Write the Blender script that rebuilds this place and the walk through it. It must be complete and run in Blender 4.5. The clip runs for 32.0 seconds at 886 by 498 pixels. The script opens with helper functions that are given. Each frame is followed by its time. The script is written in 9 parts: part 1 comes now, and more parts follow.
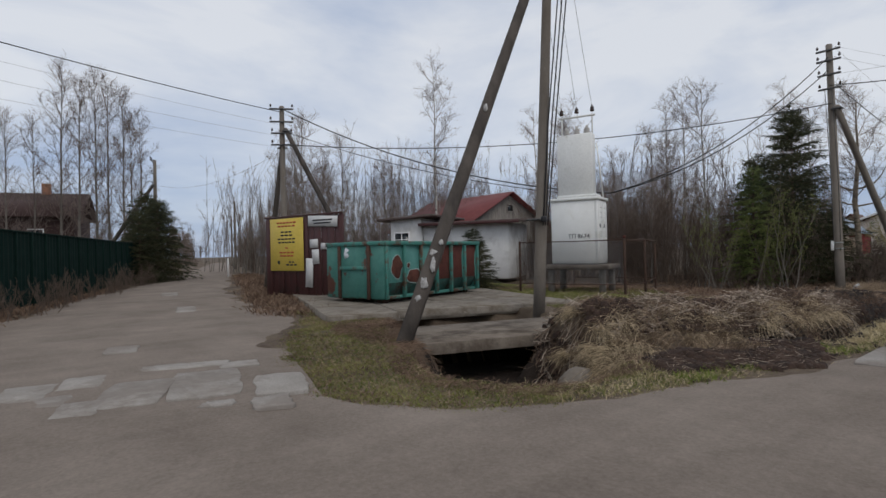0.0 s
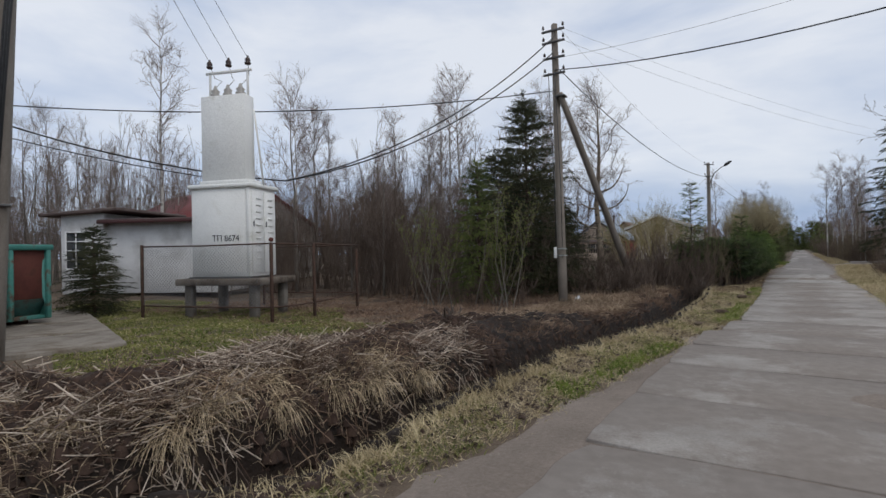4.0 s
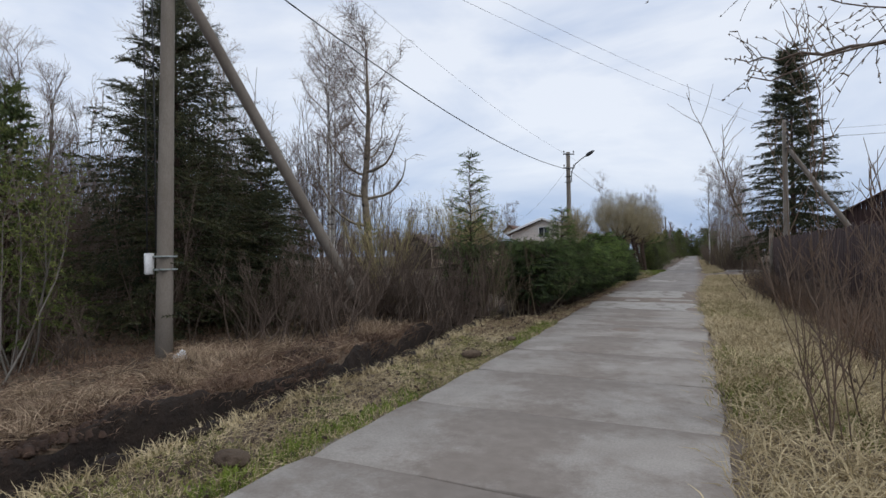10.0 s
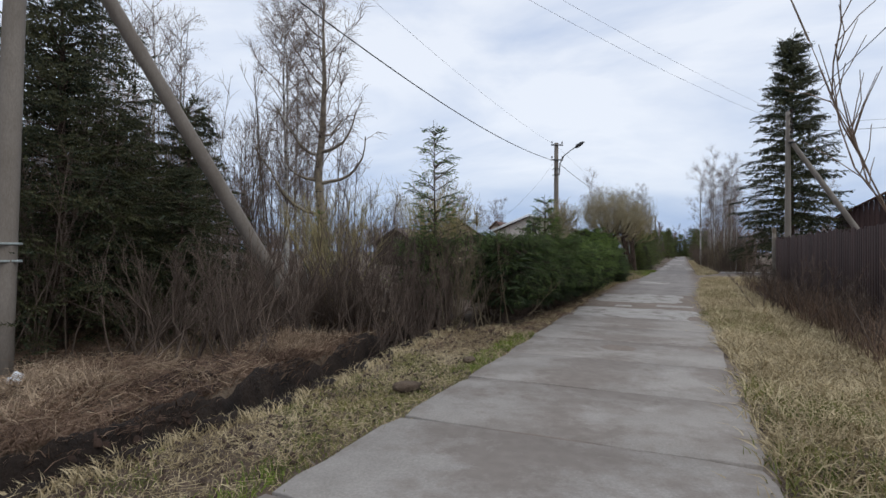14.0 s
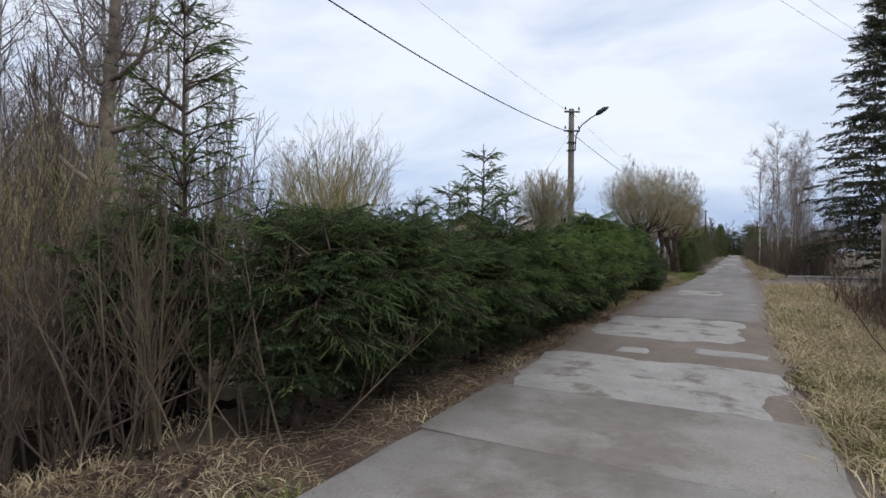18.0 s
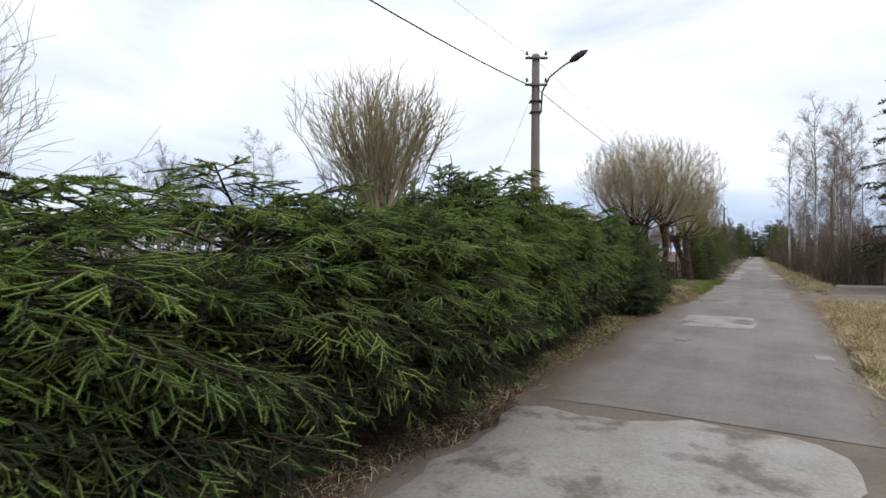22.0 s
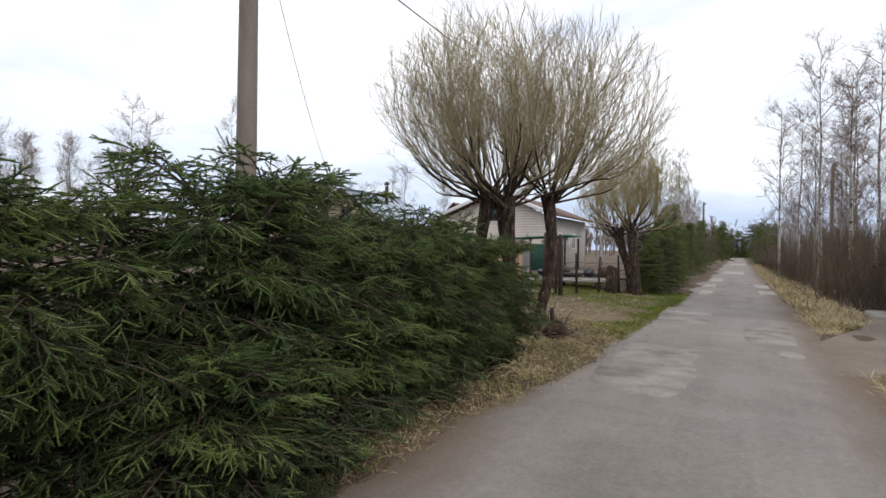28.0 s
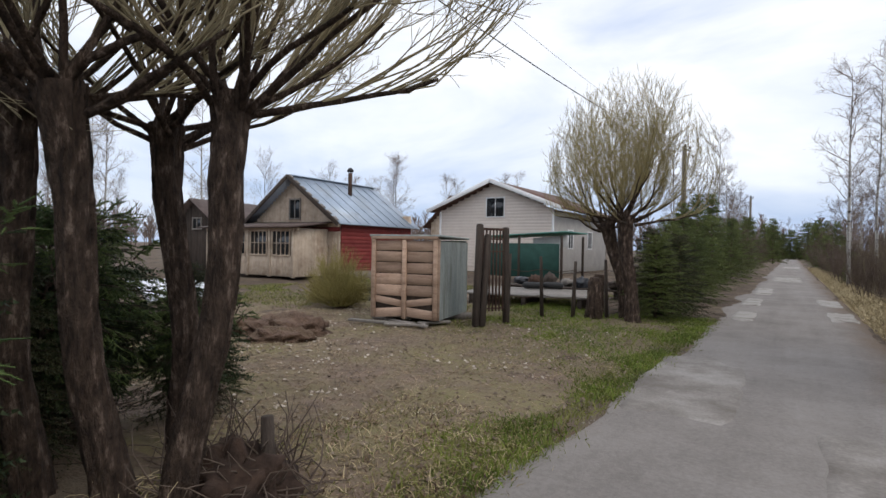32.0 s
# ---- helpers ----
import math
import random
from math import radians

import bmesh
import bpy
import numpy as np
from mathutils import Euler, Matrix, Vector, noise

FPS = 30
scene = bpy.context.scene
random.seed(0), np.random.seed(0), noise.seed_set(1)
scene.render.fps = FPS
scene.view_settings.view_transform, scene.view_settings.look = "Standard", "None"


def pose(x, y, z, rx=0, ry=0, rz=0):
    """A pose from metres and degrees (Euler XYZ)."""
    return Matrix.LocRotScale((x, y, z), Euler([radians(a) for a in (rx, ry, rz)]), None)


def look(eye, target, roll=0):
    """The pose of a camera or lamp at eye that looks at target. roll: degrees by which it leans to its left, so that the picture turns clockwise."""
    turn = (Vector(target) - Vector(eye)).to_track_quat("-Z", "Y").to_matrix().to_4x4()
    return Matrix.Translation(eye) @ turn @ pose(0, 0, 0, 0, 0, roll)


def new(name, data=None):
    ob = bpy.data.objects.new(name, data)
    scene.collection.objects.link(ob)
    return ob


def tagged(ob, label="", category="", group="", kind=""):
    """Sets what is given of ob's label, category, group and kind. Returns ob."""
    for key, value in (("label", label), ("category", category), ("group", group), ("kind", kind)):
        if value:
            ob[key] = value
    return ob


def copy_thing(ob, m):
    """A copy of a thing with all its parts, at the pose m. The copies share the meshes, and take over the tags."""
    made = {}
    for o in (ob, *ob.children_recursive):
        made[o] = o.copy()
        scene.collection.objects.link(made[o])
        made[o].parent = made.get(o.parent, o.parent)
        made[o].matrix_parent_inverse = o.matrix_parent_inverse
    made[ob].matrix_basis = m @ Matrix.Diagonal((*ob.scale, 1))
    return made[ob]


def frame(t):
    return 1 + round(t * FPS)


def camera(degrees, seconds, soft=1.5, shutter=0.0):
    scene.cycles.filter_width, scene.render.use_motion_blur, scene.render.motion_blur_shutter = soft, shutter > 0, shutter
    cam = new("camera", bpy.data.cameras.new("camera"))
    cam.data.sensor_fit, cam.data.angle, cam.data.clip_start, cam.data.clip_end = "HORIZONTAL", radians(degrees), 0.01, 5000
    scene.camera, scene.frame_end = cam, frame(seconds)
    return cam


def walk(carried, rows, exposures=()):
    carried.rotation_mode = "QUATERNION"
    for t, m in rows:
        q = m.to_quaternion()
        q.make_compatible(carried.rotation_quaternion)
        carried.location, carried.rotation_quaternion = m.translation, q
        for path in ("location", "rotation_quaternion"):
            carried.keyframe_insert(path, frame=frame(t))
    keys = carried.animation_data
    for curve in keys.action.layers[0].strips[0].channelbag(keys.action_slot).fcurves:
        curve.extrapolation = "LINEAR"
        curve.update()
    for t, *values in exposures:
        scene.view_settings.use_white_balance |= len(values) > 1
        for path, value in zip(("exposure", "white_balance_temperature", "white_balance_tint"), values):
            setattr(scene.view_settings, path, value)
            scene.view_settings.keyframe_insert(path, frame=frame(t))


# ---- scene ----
cam = camera(79.2, 32.0, soft=1.5, shutter=0.08)
# seconds, x, y, z, yaw, pitch, roll
ROWS = [
    (0.0, 0.000, 0.000, 1.520, 50.66, 0.34, 1.25),
    (0.5, -0.095, 0.909, 1.526, 47.77, 0.40, 1.26),
    (1.0, -0.156, 1.874, 1.524, 45.24, 0.38, 1.23),
    (1.5, -0.152, 2.799, 1.523, 41.15, 0.43, 1.28),
    (2.0, -0.112, 3.751, 1.525, 39.40, 0.43, 1.31),
    (2.5, -0.011, 4.625, 1.528, 37.14, 0.50, 1.27),
    (3.0, 0.065, 5.561, 1.524, 36.40, 0.43, 1.20),
    (3.5, 0.186, 6.475, 1.522, 34.81, 0.43, 1.17),
    (4.0, 0.341, 7.388, 1.525, 33.44, 0.34, 1.13),
    (4.5, 0.459, 8.275, 1.529, 31.74, 0.36, 1.13),
    (6.5, 0.956, 12.009, 1.529, 28.61, 0.28, 0.86),
    (7.0, 1.094, 12.916, 1.521, 27.96, 0.32, 0.85),
    (7.5, 1.176, 13.875, 1.514, 28.03, 0.33, 0.85),
    (8.0, 1.320, 14.833, 1.506, 27.65, 0.27, 0.79),
    (8.5, 1.468, 15.815, 1.505, 27.61, 0.38, 0.83),
    (9.0, 1.631, 16.680, 1.516, 26.93, 0.47, 0.86),
    (9.5, 1.813, 17.515, 1.516, 26.51, 0.53, 0.82),
    (10.0, 2.011, 18.183, 1.513, 25.27, 0.66, 0.85),
    (10.5, 2.152, 18.627, 1.509, 23.69, 0.76, 0.67),
    (11.0, 2.342, 18.779, 1.472, 22.87, 1.54, 0.14),
    (11.5, 2.469, 18.843, 1.481, 23.36, 1.56, 0.06),
    (12.0, 2.397, 18.923, 1.473, 23.65, 1.18, -0.44),
    (12.5, 2.064, 18.951, 1.500, 23.76, 0.94, -1.07),
    (13.0, 1.912, 19.243, 1.502, 24.60, 0.63, -0.44),
    (13.5, 1.774, 19.789, 1.493, 25.05, 0.40, -0.25),
    (14.0, 1.659, 20.506, 1.481, 24.13, 0.25, -0.18),
    (14.5, 1.616, 21.337, 1.472, 23.94, 0.24, -0.11),
    (16.5, 1.654, 24.860, 1.467, 26.57, 0.08, -0.20),
    (17.0, 1.659, 25.764, 1.479, 27.10, 0.01, -0.30),
    (17.5, 1.568, 26.635, 1.485, 28.28, 0.02, -0.38),
    (18.0, 1.511, 27.547, 1.490, 28.71, -0.09, -0.41),
    (18.5, 1.410, 28.488, 1.486, 29.59, -0.01, -0.32),
    (19.0, 1.342, 29.438, 1.490, 29.83, -0.02, -0.33),
    (19.5, 1.246, 30.411, 1.487, 30.14, -0.00, -0.39),
    (20.0, 1.157, 31.301, 1.496, 30.14, -0.00, -0.44),
    (20.5, 1.052, 32.246, 1.493, 30.39, 0.04, -0.44),
    (21.0, 0.995, 33.173, 1.485, 30.48, 0.08, -0.35),
    (21.5, 1.002, 34.144, 1.486, 30.67, 0.01, -0.42),
    (22.0, 1.073, 35.050, 1.486, 30.23, 0.14, -0.28),
    (22.5, 1.079, 36.016, 1.478, 29.91, 0.07, -0.32),
    (23.0, 1.081, 36.972, 1.471, 29.69, 0.04, -0.40),
    (23.5, 1.092, 37.898, 1.476, 29.77, 0.10, -0.35),
    (24.0, 1.091, 38.799, 1.469, 29.87, 0.14, -0.34),
    (24.5, 1.093, 39.755, 1.467, 29.86, 0.05, -0.29),
    (25.0, 1.084, 40.698, 1.466, 29.88, 0.02, -0.37),
    (25.5, 1.132, 41.629, 1.473, 29.79, -0.02, -0.44),
    (26.0, 1.122, 42.496, 1.481, 29.71, -0.10, -0.61),
    (26.5, 1.159, 43.346, 1.491, 29.46, -0.06, -0.54),
    (28.5, 1.243, 46.878, 1.534, 28.83, -0.20, -1.02),
    (29.0, 1.324, 47.832, 1.542, 28.74, -0.18, -1.02),
    (29.5, 1.443, 48.704, 1.554, 27.66, -0.10, -0.93),
    (30.0, 1.471, 49.617, 1.558, 27.82, -0.09, -1.00),
    (30.5, 1.466, 50.466, 1.568, 28.20, -0.08, -0.95),
    (31.0, 1.359, 51.377, 1.573, 29.54, -0.18, -1.06),
    (31.5, 1.240, 52.180, 1.577, 30.34, -0.16, -1.05),
    (32.0, 1.082, 53.001, 1.574, 33.04, -0.22, -1.01),
]
walk(cam, [(t, pose(x, y, z, 90 + pitch, roll, yaw)) for t, x, y, z, yaw, pitch, roll in ROWS],
     exposures=[(0.0, -0.15, 6750, 10), (4.5, 0.0, 6600, 10), (12.0, 0.12, 6500, 10), (18.0, 0.24, 6500, 10), (20.5, 0.38, 6600, 10), (24.0, 0.6, 7100, 11), (29.0, 0.6, 7100, 11), (32.0, 0.42, 6800, 11)])

# ---- sky and sun ----
world = bpy.data.worlds.new("world")
scene.world = world
world.use_nodes = True
wt = world.node_tree
wt.nodes.clear()


def wnode(kind, **values):
    n = wt.nodes.new(kind)
    for key, value in values.items():
        n.inputs[key].default_value = value
    return n


w_out = wnode("ShaderNodeOutputWorld")
w_bg = wnode("ShaderNodeBackground", Strength=1.0)
w_sky = wt.nodes.new("ShaderNodeTexSky")
w_sky.sky_type = "NISHITA"
w_sky.sun_disc = False
w_sky.sun_elevation = radians(38)
w_sky.sun_rotation = radians(100)
w_dim = wt.nodes.new("ShaderNodeVectorMath")
w_dim.operation = "SCALE"
w_dim.inputs["Scale"].default_value = 0.10
w_co = wt.nodes.new("ShaderNodeTexCoord")
w_map = wt.nodes.new("ShaderNodeMapping")
w_map.inputs["Scale"].default_value = (1.0, 1.0, 3.2)
w_noise = wnode("ShaderNodeTexNoise", Scale=1.7, Detail=6.0, Roughness=0.55, Distortion=0.4)
w_ramp = wt.nodes.new("ShaderNodeValToRGB")
els = w_ramp.color_ramp.elements
els[0].position, els[0].color = 0.28, (0.36, 0.48, 0.72, 1)
els[1].position, els[1].color = 0.64, (0.83, 0.88, 0.97, 1)
w_sep = wt.nodes.new("ShaderNodeSeparateXYZ")
w_low = wt.nodes.new("ShaderNodeMapRange")
w_low.inputs["From Min"].default_value, w_low.inputs["From Max"].default_value = 0.0, 0.30
w_low.inputs["To Min"].default_value, w_low.inputs["To Max"].default_value = -0.27, 0.10
w_add = wt.nodes.new("ShaderNodeMath")
w_mix = wt.nodes.new("ShaderNodeMixRGB")
w_mix.inputs[0].default_value = 0.86
wt.links.new(w_sky.outputs[0], w_dim.inputs[0])
wt.links.new(w_co.outputs["Generated"], w_map.inputs[0])
wt.links.new(w_map.outputs[0], w_noise.inputs["Vector"])
wt.links.new(w_co.outputs["Generated"], w_sep.inputs[0])
wt.links.new(w_sep.outputs["Z"], w_low.inputs["Value"])
wt.links.new(w_noise.outputs["Fac"], w_add.inputs[0])
wt.links.new(w_low.outputs[0], w_add.inputs[1])
wt.links.new(w_add.outputs[0], w_ramp.inputs[0])
wt.links.new(w_dim.outputs[0], w_mix.inputs[1])
wt.links.new(w_ramp.outputs[0], w_mix.inputs[2])
wt.links.new(w_mix.outputs[0], w_bg.inputs["Color"])
wt.links.new(w_bg.outputs[0], w_out.inputs[0])
sun = new("sun", bpy.data.lights.new("sun", "SUN"))
sun.data.energy, sun.data.angle, sun.data.color = 0.7, radians(25), (1.0, 0.96, 0.9)
sun.matrix_world = look((0, 0, 40), (-28, 7, 6))

# ---- building helpers ----


class Buf:
    """Gathers vertices, quads and triangles for one mesh."""

    def __init__(self):
        self.v, self.q, self.t, self.n = [], [], [], 0

    def add(self, v, q=None, t=None):
        v = np.asarray(v, float).reshape(-1, 3)
        if q is not None:
            self.q.append(np.asarray(q, int).reshape(-1, 4) + self.n)
        if t is not None:
            self.t.append(np.asarray(t, int).reshape(-1, 3) + self.n)
        self.v.append(v)
        self.n += len(v)
        return self

    def sticks(self, a, b, ra, rb, sides=3):
        a, b = np.asarray(a, float).reshape(-1, 3), np.asarray(b, float).reshape(-1, 3)
        n = len(a)
        d = b - a
        d /= np.linalg.norm(d, axis=1, keepdims=True) + 1e-9
        ref = np.where(np.abs(d[:, 2:3]) > 0.9, [[1.0, 0, 0]], [[0, 0, 1.0]])
        u = np.cross(d, ref)
        u /= np.linalg.norm(u, axis=1, keepdims=True) + 1e-9
        w = np.cross(d, u)
        ang = np.arange(sides) * 2 * math.pi / sides
        ring = np.cos(ang)[None, :, None] * u[:, None] + np.sin(ang)[None, :, None] * w[:, None]
        ra = np.broadcast_to(np.asarray(ra, float), (n,))[:, None, None]
        rb = np.broadcast_to(np.asarray(rb, float), (n,))[:, None, None]
        v = np.concatenate([a[:, None] + ring * ra, b[:, None] + ring * rb], 1)
        k = np.arange(sides)
        f = np.stack([k, (k + 1) % sides, (k + 1) % sides + sides, k + sides], 1)
        q = (np.arange(n) * 2 * sides)[:, None, None] + f[None]
        return self.add(v, q)

    def tube(self, pts, radii, sides=8, cap=True, squash=None):
        pts = np.asarray(pts, float)
        n = len(pts)
        radii = np.broadcast_to(np.asarray(radii, float), (n,))
        d = np.gradient(pts, axis=0)
        d /= np.linalg.norm(d, axis=1, keepdims=True) + 1e-9
        ref = np.array([1.0, 0, 0]) if abs(d[0, 2]) > 0.7 else np.array([0, 0, 1.0])
        u = np.cross(d, ref)
        u /= np.linalg.norm(u, axis=1, keepdims=True) + 1e-9
        w = np.cross(d, u)
        ang = np.arange(sides) * 2 * math.pi / sides
        ring = np.cos(ang)[None, :, None] * u[:, None] + np.sin(ang)[None, :, None] * w[:, None]
        rr = radii[:, None, None] * (np.ones((n, sides, 1)) if squash is None else squash[:, :, None])
        v = (pts[:, None] + ring * rr).reshape(-1, 3)
        k = np.arange(sides)
        f = np.stack([k, (k + 1) % sides, (k + 1) % sides + sides, k + sides], 1)
        q = (np.arange(n - 1) * sides)[:, None, None] + f[None]
        t = None
        if cap:
            v = np.concatenate([v, pts[:1], pts[-1:]])
            m, e = n * sides, (n - 1) * sides
            t = np.concatenate([np.stack([(k + 1) % sides, k, np.full(sides, m)], 1),
                                np.stack([e + k, e + (k + 1) % sides, np.full(sides, m + 1)], 1)])
        return self.add(v, q.reshape(-1, 4), t)

    def box(self, c, s, ch=0.0, m=None):
        """A box of size s round c, its edges chamfered by ch, turned by the matrix m."""
        s = np.asarray(s, float) / 2
        ch = min(ch, s.min() * 0.6)
        if ch <= 0:
            v = np.array([(x, y, z) for x in (-1, 1) for y in (-1, 1) for z in (-1, 1)]) * s
            q = [(0, 1, 3, 2), (4, 6, 7, 5), (0, 4, 5, 1), (2, 3, 7, 6), (0, 2, 6, 4), (1, 5, 7, 3)]
            t = None
        else:
            v = CORNER_S * (s - ch * (1 - CORNER_A))
            q, t = CH_Q, CH_T
        if m is not None:
            v = v @ np.array(m.to_3x3()).T
        return self.add(v + np.asarray(c, float), q, t)

    def mesh(self, name, smooth=False):
        me = bpy.data.meshes.new(name)
        v = np.concatenate(self.v)
        q = np.concatenate(self.q) if self.q else np.zeros((0, 4), int)
        t = np.concatenate(self.t) if self.t else np.zeros((0, 3), int)
        me.vertices.add(len(v))
        me.vertices.foreach_set("co", v.astype(np.float32).ravel())
        me.loops.add(q.size + t.size)
        me.loops.foreach_set("vertex_index", np.concatenate([q.ravel(), t.ravel()]).astype(np.int32))
        me.polygons.add(len(q) + len(t))
        me.polygons.foreach_set("loop_start", np.concatenate([np.arange(len(q)) * 4, q.size + np.arange(len(t)) * 3]).astype(np.int32))
        if smooth:
            me.polygons.foreach_set("use_smooth", np.ones(len(q) + len(t), bool))
        me.update(calc_edges=True)
        return me


def chamfer_template():
    idx, signs, full = {}, [], []
    for x in (-1, 1):
        for y in (-1, 1):
            for z in (-1, 1):
                for a in range(3):
                    idx[(x, y, z, a)] = len(signs)
                    signs.append((x, y, z))
                    full.append([1.0 if k == a else 0.0 for k in range(3)])
    signs, full = np.array(signs, float), np.array(full)
    pos = signs * (1 - 0.2 * (1 - full))
    quads, tris = [], []
    for a in range(3):
        b, c = (a + 1) % 3, (a + 2) % 3
        for s in (-1, 1):
            loop = []
            for sb, sc in ((-1, -1), (1, -1), (1, 1), (-1, 1)):
                k = [0, 0, 0]
                k[a], k[b], k[c] = s, sb, sc
                loop.append(idx[(*k, a)])
            quads.append(loop)
        for sb in (-1, 1):
            for sc in (-1, 1):
                loop = []
                for sa, ax in ((-1, b), (1, b), (1, c), (-1, c)):
                    k = [0, 0, 0]
                    k[a], k[b], k[c] = sa, sb, sc
                    loop.append(idx[(*k, ax)])
                quads.append(loop)
    for x in (-1, 1):
        for y in (-1, 1):
            for z in (-1, 1):
                tris.append([idx[(x, y, z, a)] for a in range(3)])

    def fix(loop):
        p = pos[loop]
        return loop if np.dot(np.cross(p[1] - p[0], p[2] - p[0]), p.mean(0)) > 0 else loop[::-1]
    return signs, full, np.array([fix(q) for q in quads]), np.array([fix(t) for t in tris])


CORNER_S, CORNER_A, CH_Q, CH_T = chamfer_template()


def thing(name, label, category, at=(0, 0, 0), rz=0, group=""):
    """A top-level Empty at its base, to which parts are added."""
    ob = new(name)
    ob.empty_display_size = 0.2
    ob.matrix_basis = pose(*at, 0, 0, rz)
    return tagged(ob, label, category, group)


def part(name, buf, material, parent=None, label="", smooth=False):
    """Links a Buf (or a mesh) as one mesh object under a thing or a part."""
    me = buf.mesh(name, smooth) if isinstance(buf, Buf) else buf
    if not me.materials:
        me.materials.append(material)
    ob = new(name, me)
    ob.parent = parent
    if label:
        ob["label"] = label
    return ob


def fixed(name, buf, material, label, category, kind="structure", smooth=False):
    return tagged(part(name, buf, material, None, "", smooth), label, category, "", kind)


def bbox(c, s, ch=0.01, m=None):
    return Buf().box(c, s, ch, m)


def rotz(a):
    return Matrix.Rotation(radians(a), 4, "Z")


def rotx(a):
    return Matrix.Rotation(radians(a), 4, "X")


def roty(a):
    return Matrix.Rotation(radians(a), 4, "Y")


def unit(v):
    v = np.asarray(v, float)
    return v / (np.linalg.norm(v, axis=-1, keepdims=True) + 1e-9)


# ---- materials ----
def surf(name, c1, c2, scale=4.0, rough=0.85, bump=0.3, grain=60.0, c3=None, scale3=0.8, cut=0.55, soft=0.06, metal=0.0, vary=0.0, stretch=(1, 1, 1), dist=0.02, spec=0.35, world_co=False):
    """A surface of two close colours in a noise, a fine grain with relief, and, if given, stains of c3 at a larger scale.
    vary: how far objects that share it differ in lightness."""
    m = bpy.data.materials.new(name)
    m.use_nodes = True
    nt = m.node_tree
    bs = nt.nodes["Principled BSDF"]
    bs.inputs["Roughness"].default_value = rough
    bs.inputs["Metallic"].default_value = metal
    bs.inputs["Specular IOR Level"].default_value = spec
    if world_co:
        co = nt.nodes.new("ShaderNodeNewGeometry").outputs["Position"]
    else:
        co = nt.nodes.new("ShaderNodeTexCoord").outputs["Object"]
    mp = nt.nodes.new("ShaderNodeMapping")
    mp.inputs["Scale"].default_value = stretch
    nt.links.new(co, mp.inputs[0])

    def noise_tex(s, detail=5.0, rgh=0.6):
        n = nt.nodes.new("ShaderNodeTexNoise")
        n.inputs["Scale"].default_value, n.inputs["Detail"].default_value, n.inputs["Roughness"].default_value = s, detail, rgh
        nt.links.new(mp.outputs[0], n.inputs["Vector"])
        return n.outputs["Fac"]

    def ramp(fac, p0, p1):
        r = nt.nodes.new("ShaderNodeMapRange")
        r.inputs["From Min"].default_value, r.inputs["From Max"].default_value = p0, p1
        nt.links.new(fac, r.inputs["Value"])
        return r.outputs[0]

    def mix(fac, a, b):
        n = nt.nodes.new("ShaderNodeMixRGB")
        for sock, val in ((n.inputs[0], fac), (n.inputs[1], a), (n.inputs[2], b)):
            if isinstance(val, tuple):
                sock.default_value = (*val, 1)
            elif isinstance(val, float):
                sock.default_value = val
            else:
                nt.links.new(val, sock)
        return n.outputs[0]
    col = mix(ramp(noise_tex(scale), 0.32, 0.68), c1, c2)
    if c3 is not None:
        col = mix(ramp(noise_tex(scale3, 7.0, 0.65), cut - soft, cut + soft), col, c3)
    fine = noise_tex(grain, 3.0, 0.7)
    g = nt.nodes.new("ShaderNodeMixRGB")
    g.blend_type = "MULTIPLY"
    g.inputs[0].default_value = 0.55
    nt.links.new(col, g.inputs[1])
    nt.links.new(mix(ramp(fine, 0.25, 0.75), (0.62, 0.62, 0.62), (1.3, 1.3, 1.3)), g.inputs[2])
    col = g.outputs[0]
    if vary:
        oi = nt.nodes.new("ShaderNodeObjectInfo")
        hs = nt.nodes.new("ShaderNodeHueSaturation")
        nt.links.new(col, hs.inputs["Color"])
        mr = nt.nodes.new("ShaderNodeMapRange")
        mr.inputs["To Min"].default_value, mr.inputs["To Max"].default_value = 1 - vary, 1 + vary
        nt.links.new(oi.outputs["Random"], mr.inputs["Value"])
        nt.links.new(mr.outputs[0], hs.inputs["Value"])
        col = hs.outputs[0]
    nt.links.new(col, bs.inputs["Base Color"])
    if bump:
        bp = nt.nodes.new("ShaderNodeBump")
        bp.inputs["Strength"].default_value, bp.inputs["Distance"].default_value = bump, dist
        hm = nt.nodes.new("ShaderNodeMath")
        hm.operation = "MULTIPLY_ADD"
        hm.inputs[1].default_value = 0.5
        nt.links.new(fine, hm.inputs[0])
        nt.links.new(noise_tex(scale * 3), hm.inputs[2])
        nt.links.new(hm.outputs[0], bp.inputs["Height"])
        nt.links.new(bp.outputs[0], bs.inputs["Normal"])
    return m


def leafy(name, c1, c2, rough=0.6, scale=3.0, island=0.45):
    """Needles and blades: colour varies along the thing and from piece to piece."""
    m = bpy.data.materials.new(name)
    m.use_nodes = True
    nt = m.node_tree
    bs = nt.nodes["Principled BSDF"]
    bs.inputs["Roughness"].default_value = rough
    bs.inputs["Specular IOR Level"].default_value = 0.25
    geo = nt.nodes.new("ShaderNodeNewGeometry")
    n = nt.nodes.new("ShaderNodeTexNoise")
    n.inputs["Scale"].default_value = scale
    nt.links.new(geo.outputs["Position"], n.inputs["Vector"])
    ad = nt.nodes.new("ShaderNodeMath")
    ad.operation = "MULTIPLY_ADD"
    ad.inputs[1].default_value = island
    nt.links.new(geo.outputs["Random Per Island"], ad.inputs[0])
    sb = nt.nodes.new("ShaderNodeMath")
    sb.operation = "SUBTRACT"
    sb.inputs[1].default_value = island / 2
    nt.links.new(n.outputs["Fac"], sb.inputs[0])
    nt.links.new(sb.outputs[0], ad.inputs[2])
    mx = nt.nodes.new("ShaderNodeMixRGB")
